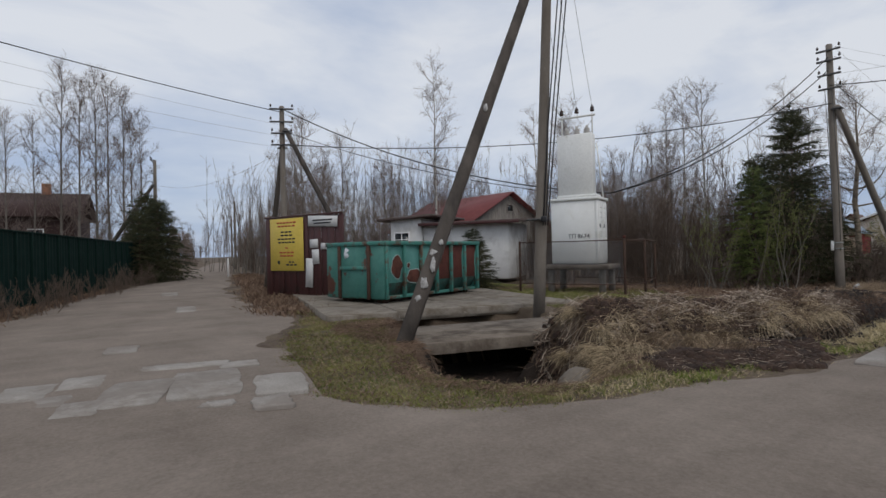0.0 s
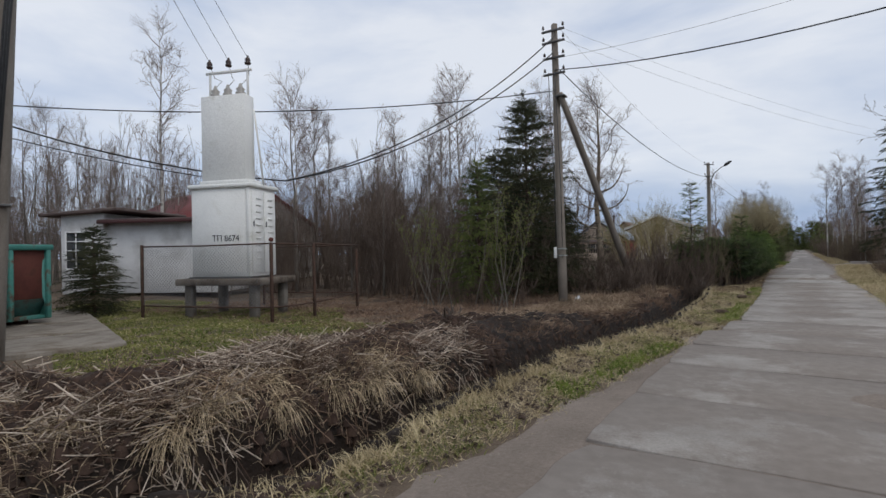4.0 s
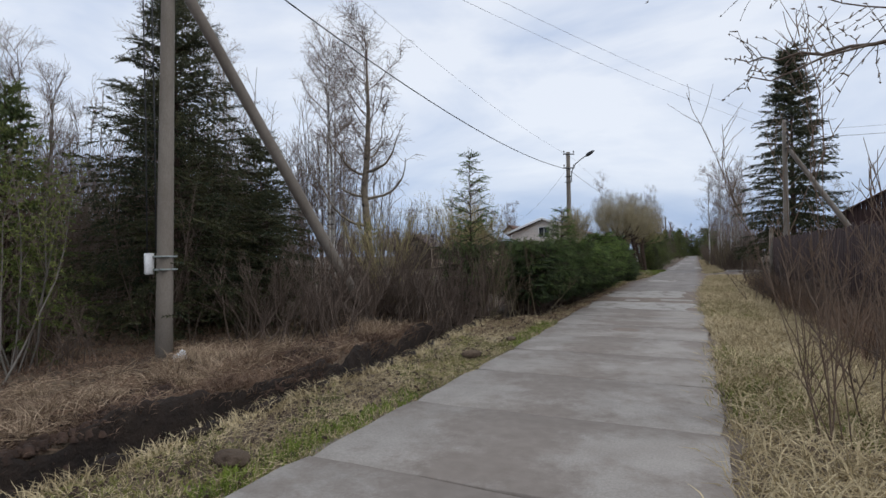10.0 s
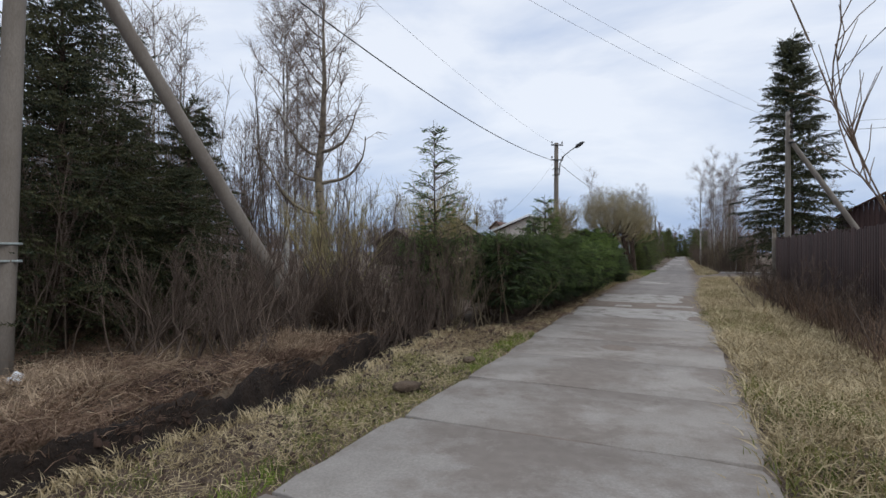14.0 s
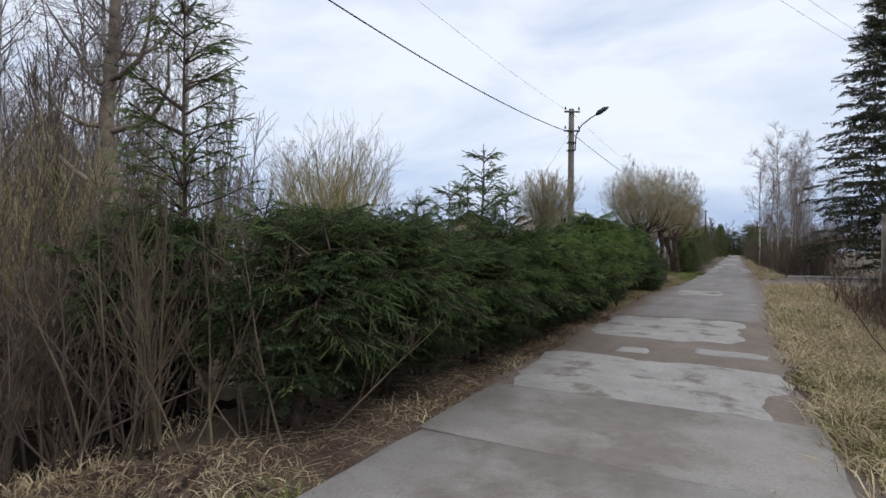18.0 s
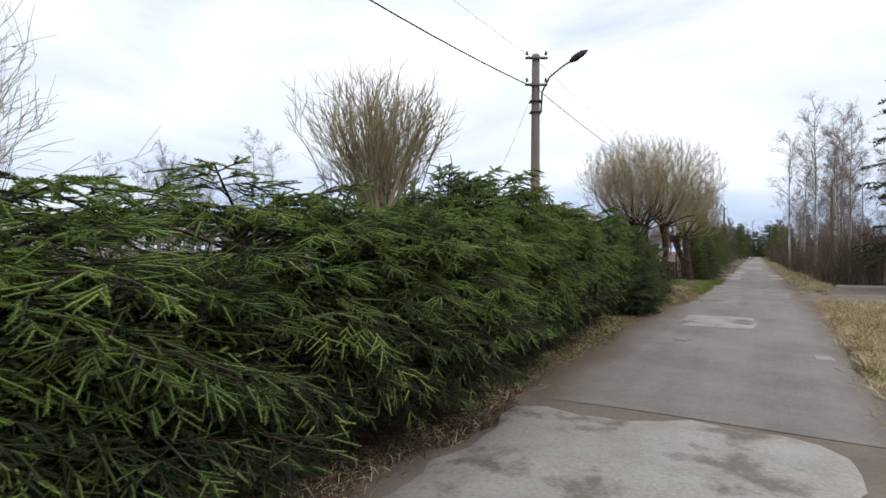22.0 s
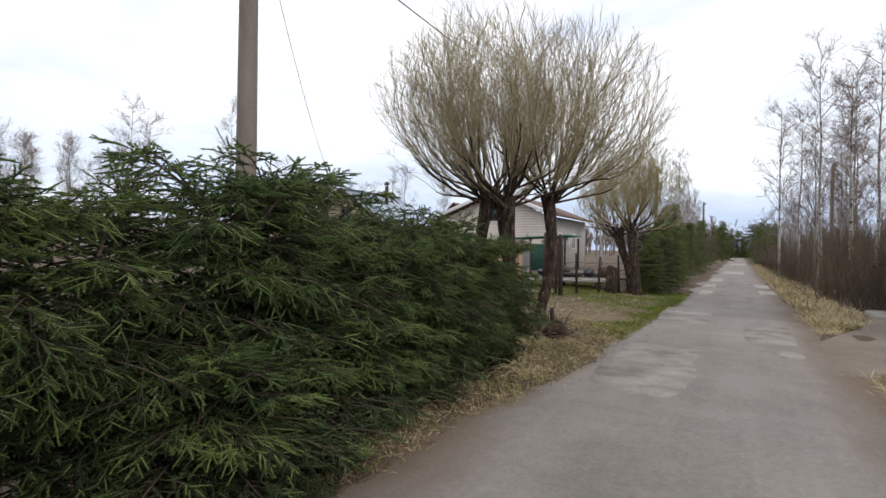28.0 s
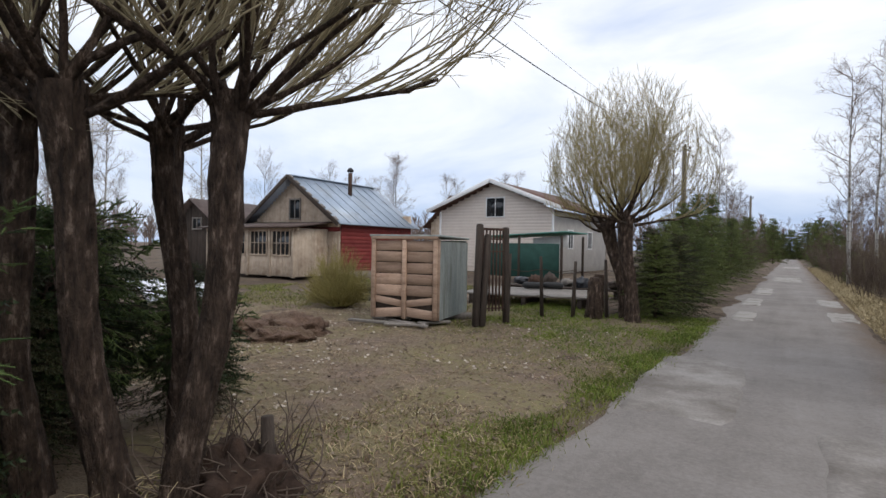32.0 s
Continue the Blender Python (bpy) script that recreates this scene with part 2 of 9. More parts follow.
    mr = nt.nodes.new("ShaderNodeMapRange")
    mr.inputs["From Min"].default_value, mr.inputs["From Max"].default_value = 0.25, 0.75
    nt.links.new(ad.outputs[0], mr.inputs["Value"])
    nt.links.new(mr.outputs[0], mx.inputs[0])
    mx.inputs[1].default_value, mx.inputs[2].default_value = (*c1, 1), (*c2, 1)
    nt.links.new(mx.outputs[0], bs.inputs["Base Color"])
    return m


def glass(name, tint=(0.02, 0.025, 0.03)):
    m = bpy.data.materials.new(name)
    m.use_nodes = True
    bs = m.node_tree.nodes["Principled BSDF"]
    bs.inputs["Base Color"].default_value = (*tint, 1)
    bs.inputs["Roughness"].default_value = 0.06
    bs.inputs["Specular IOR Level"].default_value = 0.6
    return m


def road_surface(name, dark, light, grit, tracks, edge=None):
    """Worn road: blotches, wheel tracks along the road, and fine grit with relief."""
    m = bpy.data.materials.new(name)
    m.use_nodes = True
    nt = m.node_tree
    bs = nt.nodes["Principled BSDF"]
    bs.inputs["Roughness"].default_value = 0.95
    bs.inputs["Specular IOR Level"].default_value = 0.2
    geo = nt.nodes.new("ShaderNodeNewGeometry")

    def tex(scale, stretch=(1, 1, 1), detail=6.0, rgh=0.65):
        mp = nt.nodes.new("ShaderNodeMapping")
        mp.inputs["Scale"].default_value = stretch
        nt.links.new(geo.outputs["Position"], mp.inputs[0])
        n = nt.nodes.new("ShaderNodeTexNoise")
        n.inputs["Scale"].default_value, n.inputs["Detail"].default_value, n.inputs["Roughness"].default_value = scale, detail, rgh
        nt.links.new(mp.outputs[0], n.inputs["Vector"])
        return n.outputs["Fac"]

    def add(a, b, k):
        q = nt.nodes.new("ShaderNodeMath")
        q.operation = "MULTIPLY_ADD"
        q.inputs[1].default_value = k
        nt.links.new(a, q.inputs[0])
        if isinstance(b, float):
            q.inputs[2].default_value = b
        else:
            nt.links.new(b, q.inputs[2])
        return q.outputs[0]
    big = add(tex(0.55, detail=9.0, rgh=0.7), -0.5 - 0.5 * tracks, 1.0)
    big = add(tex(1.9, (1, 0.05, 1), 4.0), big, tracks)
    fine = tex(26.0, detail=7.0, rgh=0.85)
    v = add(fine, add(big, 0.5 - grit * 0.5, 1.1), grit)
    mx = nt.nodes.new("ShaderNodeMixRGB")
    nt.links.new(v, mx.inputs[0])
    mx.inputs[1].default_value, mx.inputs[2].default_value = (*dark, 1), (*light, 1)
    mx.use_clamp = True
    top = mx.outputs[0]
    if edge:
        # brown dirt washed over the asphalt from both verges
        sx = nt.nodes.new("ShaderNodeSeparateXYZ")
        nt.links.new(geo.outputs["Position"], sx.inputs[0])
        off = nt.nodes.new("ShaderNodeMath")
        off.operation = "SUBTRACT"
        off.inputs[1].default_value = edge[0]
        nt.links.new(sx.outputs["X"], off.inputs[0])
        ab = nt.nodes.new("ShaderNodeMath")
        ab.operation = "ABSOLUTE"
        nt.links.new(off.outputs[0], ab.inputs[0])
        mr = nt.nodes.new("ShaderNodeMapRange")
        mr.interpolation_type = "SMOOTHSTEP"
        mr.inputs["From Min"].default_value, mr.inputs["From Max"].default_value = edge[1], edge[2]
        nt.links.new(add(tex(0.8, (1, 0.4, 1), 8.0, 0.7), ab.outputs[0], 1.3), mr.inputs["Value"])
        soil = nt.nodes.new("ShaderNodeMixRGB")
        nt.links.new(fine, soil.inputs[0])
        soil.inputs[1].default_value, soil.inputs[2].default_value = (0.10, 0.072, 0.052, 1), (0.25, 0.19, 0.145, 1)
        mix = nt.nodes.new("ShaderNodeMixRGB")
        nt.links.new(mr.outputs[0], mix.inputs[0])
        nt.links.new(top, mix.inputs[1])
        nt.links.new(soil.outputs[0], mix.inputs[2])
        top = mix.outputs[0]
    nt.links.new(top, bs.inputs["Base Color"])
    bp = nt.nodes.new("ShaderNodeBump")
    bp.inputs["Strength"].default_value, bp.inputs["Distance"].default_value = 0.6, 0.02
    nt.links.new(add(tex(9.0, detail=8.0), fine, 0.8), bp.inputs["Height"])
    nt.links.new(bp.outputs[0], bs.inputs["Normal"])
    return m


def slab_surface(name, cut):
    """Bare concrete with crisp-edged crusts of dirt that differ from slab to slab, thicker along the wheel-less middle."""
    m = surf(name, (0.275, 0.250, 0.224), (0.355, 0.328, 0.298), 1.6, 0.92, 0.3, 55, world_co=True, spec=0.2)
    nt = m.node_tree
    bs = nt.nodes["Principled BSDF"]
    old = bs.inputs["Base Color"].links[0].from_socket
    geo = nt.nodes.new("ShaderNodeNewGeometry")
    oi = nt.nodes.new("ShaderNodeObjectInfo")
    off = nt.nodes.new("ShaderNodeVectorMath")
    off.operation = "SCALE"
    off.inputs[0].default_value = (31.0, 17.0, 0.0)
    nt.links.new(oi.outputs["Random"], off.inputs["Scale"])
    ad = nt.nodes.new("ShaderNodeVectorMath")
    nt.links.new(geo.outputs["Position"], ad.inputs[0])
    nt.links.new(off.outputs[0], ad.inputs[1])
    n = nt.nodes.new("ShaderNodeTexNoise")
    n.inputs["Scale"].default_value, n.inputs["Detail"].default_value, n.inputs["Roughness"].default_value = 0.85, 14.0, 0.78
    nt.links.new(ad.outputs[0], n.inputs["Vector"])
    sx = nt.nodes.new("ShaderNodeSeparateXYZ")
    nt.links.new(geo.outputs["Position"], sx.inputs[0])
    wv = nt.nodes.new("ShaderNodeMath")
    wv.operation = "MULTIPLY_ADD"
    wv.inputs[1].default_value, wv.inputs[2].default_value = 3.3, -2.2
    nt.links.new(sx.outputs["X"], wv.inputs[0])
    cs = nt.nodes.new("ShaderNodeMath")
    cs.operation = "COSINE"
    nt.links.new(wv.outputs[0], cs.inputs[0])
    sm_ = nt.nodes.new("ShaderNodeMath")
    sm_.operation = "MULTIPLY_ADD"
    sm_.inputs[1].default_value = 0.05
    nt.links.new(cs.outputs[0], sm_.inputs[0])
    # dirt gathers at the far end of each slab, below the next one's lip
    jn = nt.nodes.new("ShaderNodeMath")
    jn.operation = "MULTIPLY_ADD"
    jn.inputs[1].default_value, jn.inputs[2].default_value = 1 / 1.65, -8.17 / 1.65
    nt.links.new(sx.outputs["Y"], jn.inputs[0])
    fr = nt.nodes.new("ShaderNodeMath")
    fr.operation = "FRACT"
    nt.links.new(jn.outputs[0], fr.inputs[0])
    pw_ = nt.nodes.new("ShaderNodeMath")
    pw_.operation = "POWER"
    pw_.inputs[1].default_value = 3.0
    nt.links.new(fr.outputs[0], pw_.inputs[0])
    bi = nt.nodes.new("ShaderNodeMath")
    bi.operation = "MULTIPLY_ADD"
    bi.inputs[1].default_value = 0.07
    nt.links.new(pw_.outputs[0], bi.inputs[0])
    nt.links.new(n.outputs["Fac"], bi.inputs[2])
    nt.links.new(bi.outputs[0], sm_.inputs[2])
    mr = nt.nodes.new("ShaderNodeMapRange")
    mr.inputs["From Min"].default_value, mr.inputs["From Max"].default_value = cut - 0.06, cut + 0.06
    nt.links.new(sm_.outputs[0], mr.inputs["Value"])
    mx = nt.nodes.new("ShaderNodeMixRGB")
    dn = nt.nodes.new("ShaderNodeMixRGB")
    n2 = nt.nodes.new("ShaderNodeTexNoise")
    n2.inputs["Scale"].default_value, n2.inputs["Detail"].default_value = 9.0, 6.0
    nt.links.new(ad.outputs[0], n2.inputs["Vector"])
    nt.links.new(n2.outputs["Fac"], dn.inputs[0])
    dn.inputs[1].default_value, dn.inputs[2].default_value = (0.180, 0.152, 0.130, 1), (0.275, 0.243, 0.215, 1)
    nt.links.new(mr.outputs[0], mx.inputs[0])
    nt.links.new(old, mx.inputs[1])
    nt.links.new(dn.outputs[0], mx.inputs[2])
    nt.links.new(mx.outputs[0], bs.inputs["Base Color"])
    return m


M = {
    "yard_dirt": surf("yard_dirt", (0.125, 0.088, 0.064), (0.235, 0.172, 0.128), 3.0, 0.95, 0.8, 28, (0.205, 0.175, 0.085), 0.8, 0.52, 0.12, dist=0.04, world_co=True),
    "dug_earth": surf("dug_earth", (0.10, 0.060, 0.042), (0.20, 0.130, 0.092), 5.0, 0.95, 1.0, 30, (0.14, 0.10, 0.06), 2.0, 0.6, 0.1, dist=0.05, world_co=True),
    "soil": surf("soil", (0.058, 0.039, 0.027), (0.132, 0.094, 0.067), 2.5, 0.95, 0.7, 30, (0.16, 0.122, 0.083), 0.5, 0.54, 0.1, dist=0.06, world_co=True),
    "dirt_road": road_surface("dirt_road", (0.090, 0.070, 0.055), (0.330, 0.275, 0.232), 1.1, 0.35),
    "asphalt": road_surface("asphalt", (0.125, 0.110, 0.100), (0.365, 0.335, 0.312), 1.1, 0.45, (0.75, 1.65, 2.5)),
    "slab": slab_surface("slab", 0.51),
    "slab_clean": slab_surface("slab_clean", 0.59),
    "patch": surf("patch_concrete", (0.31, 0.29, 0.265), (0.40, 0.378, 0.35), 2.2, 0.92, 0.3, 30, (0.20, 0.174, 0.152), 1.6, 0.57, 0.05, world_co=True, spec=0.2),
    "patch_dull": surf("dull_concrete", (0.245, 0.224, 0.204), (0.345, 0.32, 0.297), 2.2, 0.92, 0.3, 30, (0.17, 0.15, 0.134), 1.2, 0.52, 0.12, world_co=True, spec=0.2),
    "slab_dirty": slab_surface("slab_dirty", 0.45),
    "stained_concrete": surf("stained_concrete", (0.10, 0.088, 0.075), (0.20, 0.18, 0.155), 3.0, 0.95, 0.5, 40),
    # peat of the ditch and bank; also the painted shade of pit and culvert
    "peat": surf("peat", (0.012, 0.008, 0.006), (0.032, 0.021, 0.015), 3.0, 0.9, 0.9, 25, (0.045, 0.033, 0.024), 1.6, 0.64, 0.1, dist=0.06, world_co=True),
    "deck_concrete": surf("deck_concrete", (0.135, 0.108, 0.084), (0.225, 0.188, 0.152), 2.0, 0.95, 0.6, 40, (0.070, 0.052, 0.038), 1.5, 0.54, 0.08, world_co=True),
    "old_concrete": surf("old_concrete", (0.205, 0.176, 0.144), (0.285, 0.252, 0.212), 2.0, 0.9, 0.45, 40, (0.125, 0.098, 0.070), 1.7, 0.54, 0.1),
    "pole": surf("pole_concrete", (0.185, 0.158, 0.13), (0.255, 0.225, 0.192), 3.0, 0.9, 0.3, 70, (0.15, 0.125, 0.105), 1.2, 0.6, 0.12, stretch=(1, 1, 0.3)),
    "pole_wood": surf("brace_concrete", (0.05, 0.042, 0.037), (0.11, 0.092, 0.078), 3.0, 0.9, 0.4, 60, stretch=(1, 1, 0.25)),
    "steel": surf("steel", (0.10, 0.10, 0.10), (0.16, 0.155, 0.15), 8, 0.6, 0.1, 50, metal=0.6),
    "wire": surf("wire", (0.03, 0.03, 0.032), (0.05, 0.05, 0.052), 8, 0.7, 0.0, 50),
    "thin_wire": surf("thin_wire", (0.16, 0.16, 0.17), (0.2, 0.2, 0.21), 8, 0.6, 0.0, 50, metal=0.3),
    "porcelain": surf("porcelain", (0.035, 0.02, 0.016), (0.06, 0.03, 0.022), 8, 0.25, 0.0, 30, spec=0.5),
    "porcelain_grey": surf("porcelain_grey", (0.35, 0.33, 0.30), (0.42, 0.40, 0.37), 8, 0.35, 0.0, 30, spec=0.5),
    "kiosk": surf("kiosk_paint", (0.80, 0.80, 0.77), (0.86, 0.86, 0.83), 1.5, 0.5, 0.05, 40, (0.55, 0.53, 0.45), 1.3, 0.66, 0.1),
    "black": surf("black_paint", (0.025, 0.025, 0.028), (0.04, 0.04, 0.042), 8, 0.7, 0.0, 40),
    "rust": surf("rust", (0.05, 0.032, 0.025), (0.10, 0.055, 0.038), 9, 0.9, 0.4, 60),
    "teal": surf("teal_paint", (0.04, 0.165, 0.138), (0.085, 0.245, 0.205), 1.6, 0.65, 0.2, 50, (0.12, 0.05, 0.035), 1.25, 0.575, 0.015),
    "cyan": surf("turquoise_paint", (0.065, 0.235, 0.205), (0.125, 0.33, 0.295), 1.8, 0.6, 0.2, 50, (0.06, 0.22, 0.20), 2.2, 0.6, 0.08),
    "paint_chip": surf("paint_chip", (0.24, 0.36, 0.34), (0.36, 0.44, 0.42), 9, 0.8, 0.2, 50),
    "rust_red": surf("rust_red", (0.075, 0.028, 0.02), (0.14, 0.05, 0.035), 5, 0.9, 0.4, 50),
    "teal_shade_rust": surf("teal_shade_rust", (0.022, 0.07, 0.06), (0.05, 0.13, 0.11), 3, 0.8, 0.3, 50, (0.06, 0.04, 0.03), 2.0, 0.55, 0.08),
    "teal_rim": surf("teal_rim", (0.045, 0.19, 0.16), (0.085, 0.28, 0.235), 3, 0.65, 0.2, 50, (0.10, 0.06, 0.04), 3.0, 0.55, 0.06),
    "red_panel": surf("red_panel", (0.085, 0.026, 0.020), (0.14, 0.042, 0.03), 2.5, 0.8, 0.2, 50, (0.08, 0.03, 0.02), 2.5, 0.58, 0.05),
    "maroon": surf("maroon_sheet", (0.060, 0.022, 0.022), (0.085, 0.032, 0.030), 2, 0.55, 0.1, 50, (0.045, 0.03, 0.027), 2.0, 0.6, 0.1),
    "yellow": surf("yellow_sign", (0.60, 0.44, 0.07), (0.67, 0.50, 0.10), 2, 0.5, 0.0, 40),
    "red_ink": surf("red_ink", (0.42, 0.06, 0.03), (0.5, 0.09, 0.04), 6, 0.6, 0.0, 40),
    "paper_old": surf("old_paper", (0.26, 0.25, 0.235), (0.52, 0.51, 0.49), 14, 0.9, 0.2, 60),
    "paper": surf("paper", (0.55, 0.55, 0.54), (0.68, 0.68, 0.67), 4, 0.8, 0.05, 40),
    "plastic_dark": surf("bag_plastic", (0.02, 0.022, 0.028), (0.045, 0.05, 0.06), 6, 0.35, 0.3, 30, spec=0.5),
    "plastic_white": surf("bag_white", (0.62, 0.66, 0.70), (0.72, 0.75, 0.78), 8, 0.45, 0.3, 30),
    "white_wall": surf("whitewash", (0.66, 0.66, 0.65), (0.76, 0.76, 0.75), 1.5, 0.9, 0.25, 40, (0.46, 0.45, 0.43), 0.9, 0.60, 0.12),
    "red_roof": surf("red_roof", (0.14, 0.03, 0.03), (0.19, 0.045, 0.042), 2, 0.6, 0.1, 30),
    "roof_felt": surf("roof_felt", (0.085, 0.062, 0.055), (0.14, 0.105, 0.095), 2, 0.85, 0.2, 40),
    "grey_wood": surf("grey_wood", (0.19, 0.17, 0.15), (0.28, 0.255, 0.23), 5, 0.9, 0.4, 40, stretch=(3, 3, 0.35), vary=0.18),
    "shed_wood": surf("shed_wood", (0.20, 0.18, 0.16), (0.29, 0.265, 0.24), 5, 0.9, 0.4, 40, (0.19, 0.165, 0.145), 2.0, 0.6, 0.1, stretch=(3, 3, 0.35), vary=0.18),
    "crate_wood": surf("crate_wood", (0.37, 0.245, 0.175), (0.56, 0.40, 0.30), 5, 0.9, 0.15, 40, (0.23, 0.15, 0.105), 2.5, 0.6, 0.1, stretch=(0.4, 3, 3), vary=0.25),
    "dark_wood": surf("dark_wood", (0.045, 0.034, 0.028), (0.085, 0.065, 0.052), 5, 0.9, 0.5, 40, stretch=(3, 3, 0.4), vary=0.15),
    "brown_fence": surf("brown_fence", (0.035, 0.019, 0.017), (0.06, 0.034, 0.03), 4, 0.85, 0.3, 40, stretch=(3, 3, 0.3), vary=0.2),
    "green_fence": surf("green_fence", (0.005, 0.017, 0.014), (0.009, 0.026, 0.021), 2, 0.85, 0.1, 40, spec=0.1),
    "zinc": surf("zinc_sheet", (0.30, 0.34, 0.33), (0.40, 0.44, 0.43), 2.5, 0.5, 0.15, 40, (0.20, 0.21, 0.19), 1.6, 0.60, 0.15, metal=0.25, stretch=(3, 3, 0.4)),
    "zinc_roof": surf("zinc_roof", (0.33, 0.40, 0.49), (0.42, 0.49, 0.58), 1.2, 0.42, 0.1, 30, (0.30, 0.33, 0.36), 0.8, 0.6, 0.1, metal=0.25),
    "siding": surf("cream_siding", (0.72, 0.64, 0.57), (0.78, 0.70, 0.63), 1.5, 0.6, 0.05, 40),
    "siding_shade_grey": surf("side_wall", (0.36, 0.34, 0.32), (0.44, 0.42, 0.39), 1.5, 0.8, 0.1, 40),
    "cream_wood": surf("cream_wood", (0.46, 0.36, 0.27), (0.56, 0.46, 0.36), 3, 0.85, 0.2, 40, (0.32, 0.235, 0.17), 1.8, 0.6, 0.1, vary=0.08),
    "red_wood": surf("red_wood", (0.17, 0.026, 0.024), (0.23, 0.04, 0.035), 3, 0.8, 0.2, 40, vary=0.1),
    "trim_white": surf("trim_white", (0.78, 0.78, 0.78), (0.84, 0.84, 0.84), 3, 0.6, 0.05, 40),
    "brown_roof": surf("brown_roof", (0.11, 0.06, 0.045), (0.16, 0.085, 0.065), 1.5, 0.7, 0.2, 30),
    "brick": surf("brick", (0.24, 0.11, 0.07), (0.33, 0.17, 0.11), 5, 0.9, 0.4, 40, vary=0.2),
    "net_dark": surf("net_dark", (0.015, 0.055, 0.045), (0.025, 0.085, 0.068), 3, 0.7, 0.2, 40),
    "net_green": surf("net_green", (0.06, 0.22, 0.18), (0.09, 0.29, 0.24), 3, 0.7, 0.2, 40),
    "rubber": surf("rubber", (0.018, 0.018, 0.019), (0.03, 0.03, 0.03), 8, 0.8, 0.2, 40),
    "stone": surf("boulder", (0.14, 0.115, 0.092), (0.215, 0.185, 0.152), 3, 0.9, 0.5, 30),
    "bark": surf("willow_bark", (0.026, 0.017, 0.012), (0.135, 0.090, 0.066), 9, 0.95, 1.0, 25, (0.25, 0.185, 0.145), 9.0, 0.61, 0.05, stretch=(2.0, 2.0, 0.7), dist=0.06),
    "twig_bark": surf("twig_bark", (0.15, 0.112, 0.085), (0.23, 0.18, 0.14), 4, 0.9, 0.2, 40),
    "birch_bark": surf("birch_bark", (0.36, 0.34, 0.31), (0.50, 0.48, 0.45), 3, 0.85, 0.2, 30, (0.07, 0.06, 0.055), 2.2, 0.58, 0.05, stretch=(1, 1, 2.2)),
    "aspen_bark": surf("aspen_bark", (0.13, 0.115, 0.098), (0.21, 0.19, 0.165), 3, 0.9, 0.2, 30),
    "birch_old": surf("old_birch_bark", (0.17, 0.135, 0.10), (0.30, 0.25, 0.19), 3, 0.9, 0.3, 30, (0.06, 0.05, 0.042), 2.4, 0.60, 0.05, stretch=(1, 1, 2.0)),
    "birch_twig": surf("birch_twig", (0.155, 0.115, 0.098), (0.25, 0.20, 0.175), 0.6, 0.9, 0.0, 30),
    "verge_twig": surf("verge_twig", (0.13, 0.088, 0.062), (0.235, 0.17, 0.125), 0.8, 0.9, 0.0, 30),
    "brush_twig": surf("brush_twig", (0.085, 0.06, 0.047), (0.175, 0.132, 0.102), 0.6, 0.9, 0.0, 30),
    "olive_twig": surf("olive_twig", (0.125, 0.098, 0.062), (0.225, 0.18, 0.115), 0.6, 0.9, 0.0, 30),
    "willow_twig": surf("willow_twig", (0.28, 0.23, 0.11), (0.42, 0.35, 0.175), 1.5, 0.8, 0.0, 30),
    "willow_twig_old": surf("willow_twig_old", (0.27, 0.225, 0.14), (0.46, 0.395, 0.25), 1.5, 0.8, 0.0, 30),
    "willow_yellow": surf("willow_yellow", (0.24, 0.20, 0.075), (0.34, 0.29, 0.10), 1.5, 0.8, 0.0, 30),
    # set very dark so that the hedge's foot looks shaded
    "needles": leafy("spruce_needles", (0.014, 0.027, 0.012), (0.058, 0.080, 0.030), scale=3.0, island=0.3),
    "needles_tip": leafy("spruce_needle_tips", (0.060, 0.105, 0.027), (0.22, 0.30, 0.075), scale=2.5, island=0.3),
    # dimmed copy of the tips for shaded hedge ends; also young spruces' inner needles
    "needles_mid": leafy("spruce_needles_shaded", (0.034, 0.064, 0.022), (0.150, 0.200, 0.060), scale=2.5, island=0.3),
    "thuja": leafy("bush_needles", (0.035, 0.055, 0.018), (0.17, 0.20, 0.055), scale=0.9, island=0.3),
    "hedge_bark": surf("hedge_bark", (0.045, 0.032, 0.025), (0.12, 0.085, 0.065), 7, 0.95, 0.6, 25),
    "needles_dark": leafy("spruce_needles_dark", (0.015, 0.025, 0.012), (0.08, 0.078, 0.033), scale=1.2),
    "bud": leafy("buds", (0.12, 0.14, 0.035), (0.20, 0.22, 0.06)),
    "straw": leafy("straw", (0.30, 0.235, 0.13), (0.64, 0.53, 0.33), 0.8, scale=1.0),
    "straw_pale": leafy("straw_pale", (0.14, 0.10, 0.078), (0.60, 0.50, 0.40), 0.85, scale=2.6, island=0.7),
    "straw_dry": leafy("straw_dry", (0.13, 0.095, 0.06), (0.66, 0.52, 0.34), 0.85, scale=3.5, island=0.7),
    "straw_grey": leafy("straw_grey", (0.16, 0.11, 0.074), (0.52, 0.395, 0.27), 0.85, scale=1.2),
    "clod": surf("wet_clod", (0.020, 0.012, 0.009), (0.075, 0.046, 0.033), 6, 0.95, 0.6, 40, world_co=True),
    "straw_brown": leafy("straw_brown", (0.09, 0.055, 0.038), (0.29, 0.195, 0.135), 0.85, scale=1.2),
    "grass": leafy("grass", (0.09, 0.115, 0.022), (0.25, 0.245, 0.075), 0.7, scale=1.3),
    "grass_fresh": leafy("grass_fresh", (0.085, 0.13, 0.016), (0.21, 0.27, 0.045), 0.7, scale=1.3),
    "paper_leaf": leafy("dry_leaf", (0.20, 0.155, 0.115), (0.55, 0.48, 0.40), 0.85, scale=2.0),
    "leaf_litter": leafy("leaf_litter", (0.13, 0.096, 0.068), (0.26, 0.205, 0.15), 0.85, scale=2.0),
    "glass": glass("window_glass"),
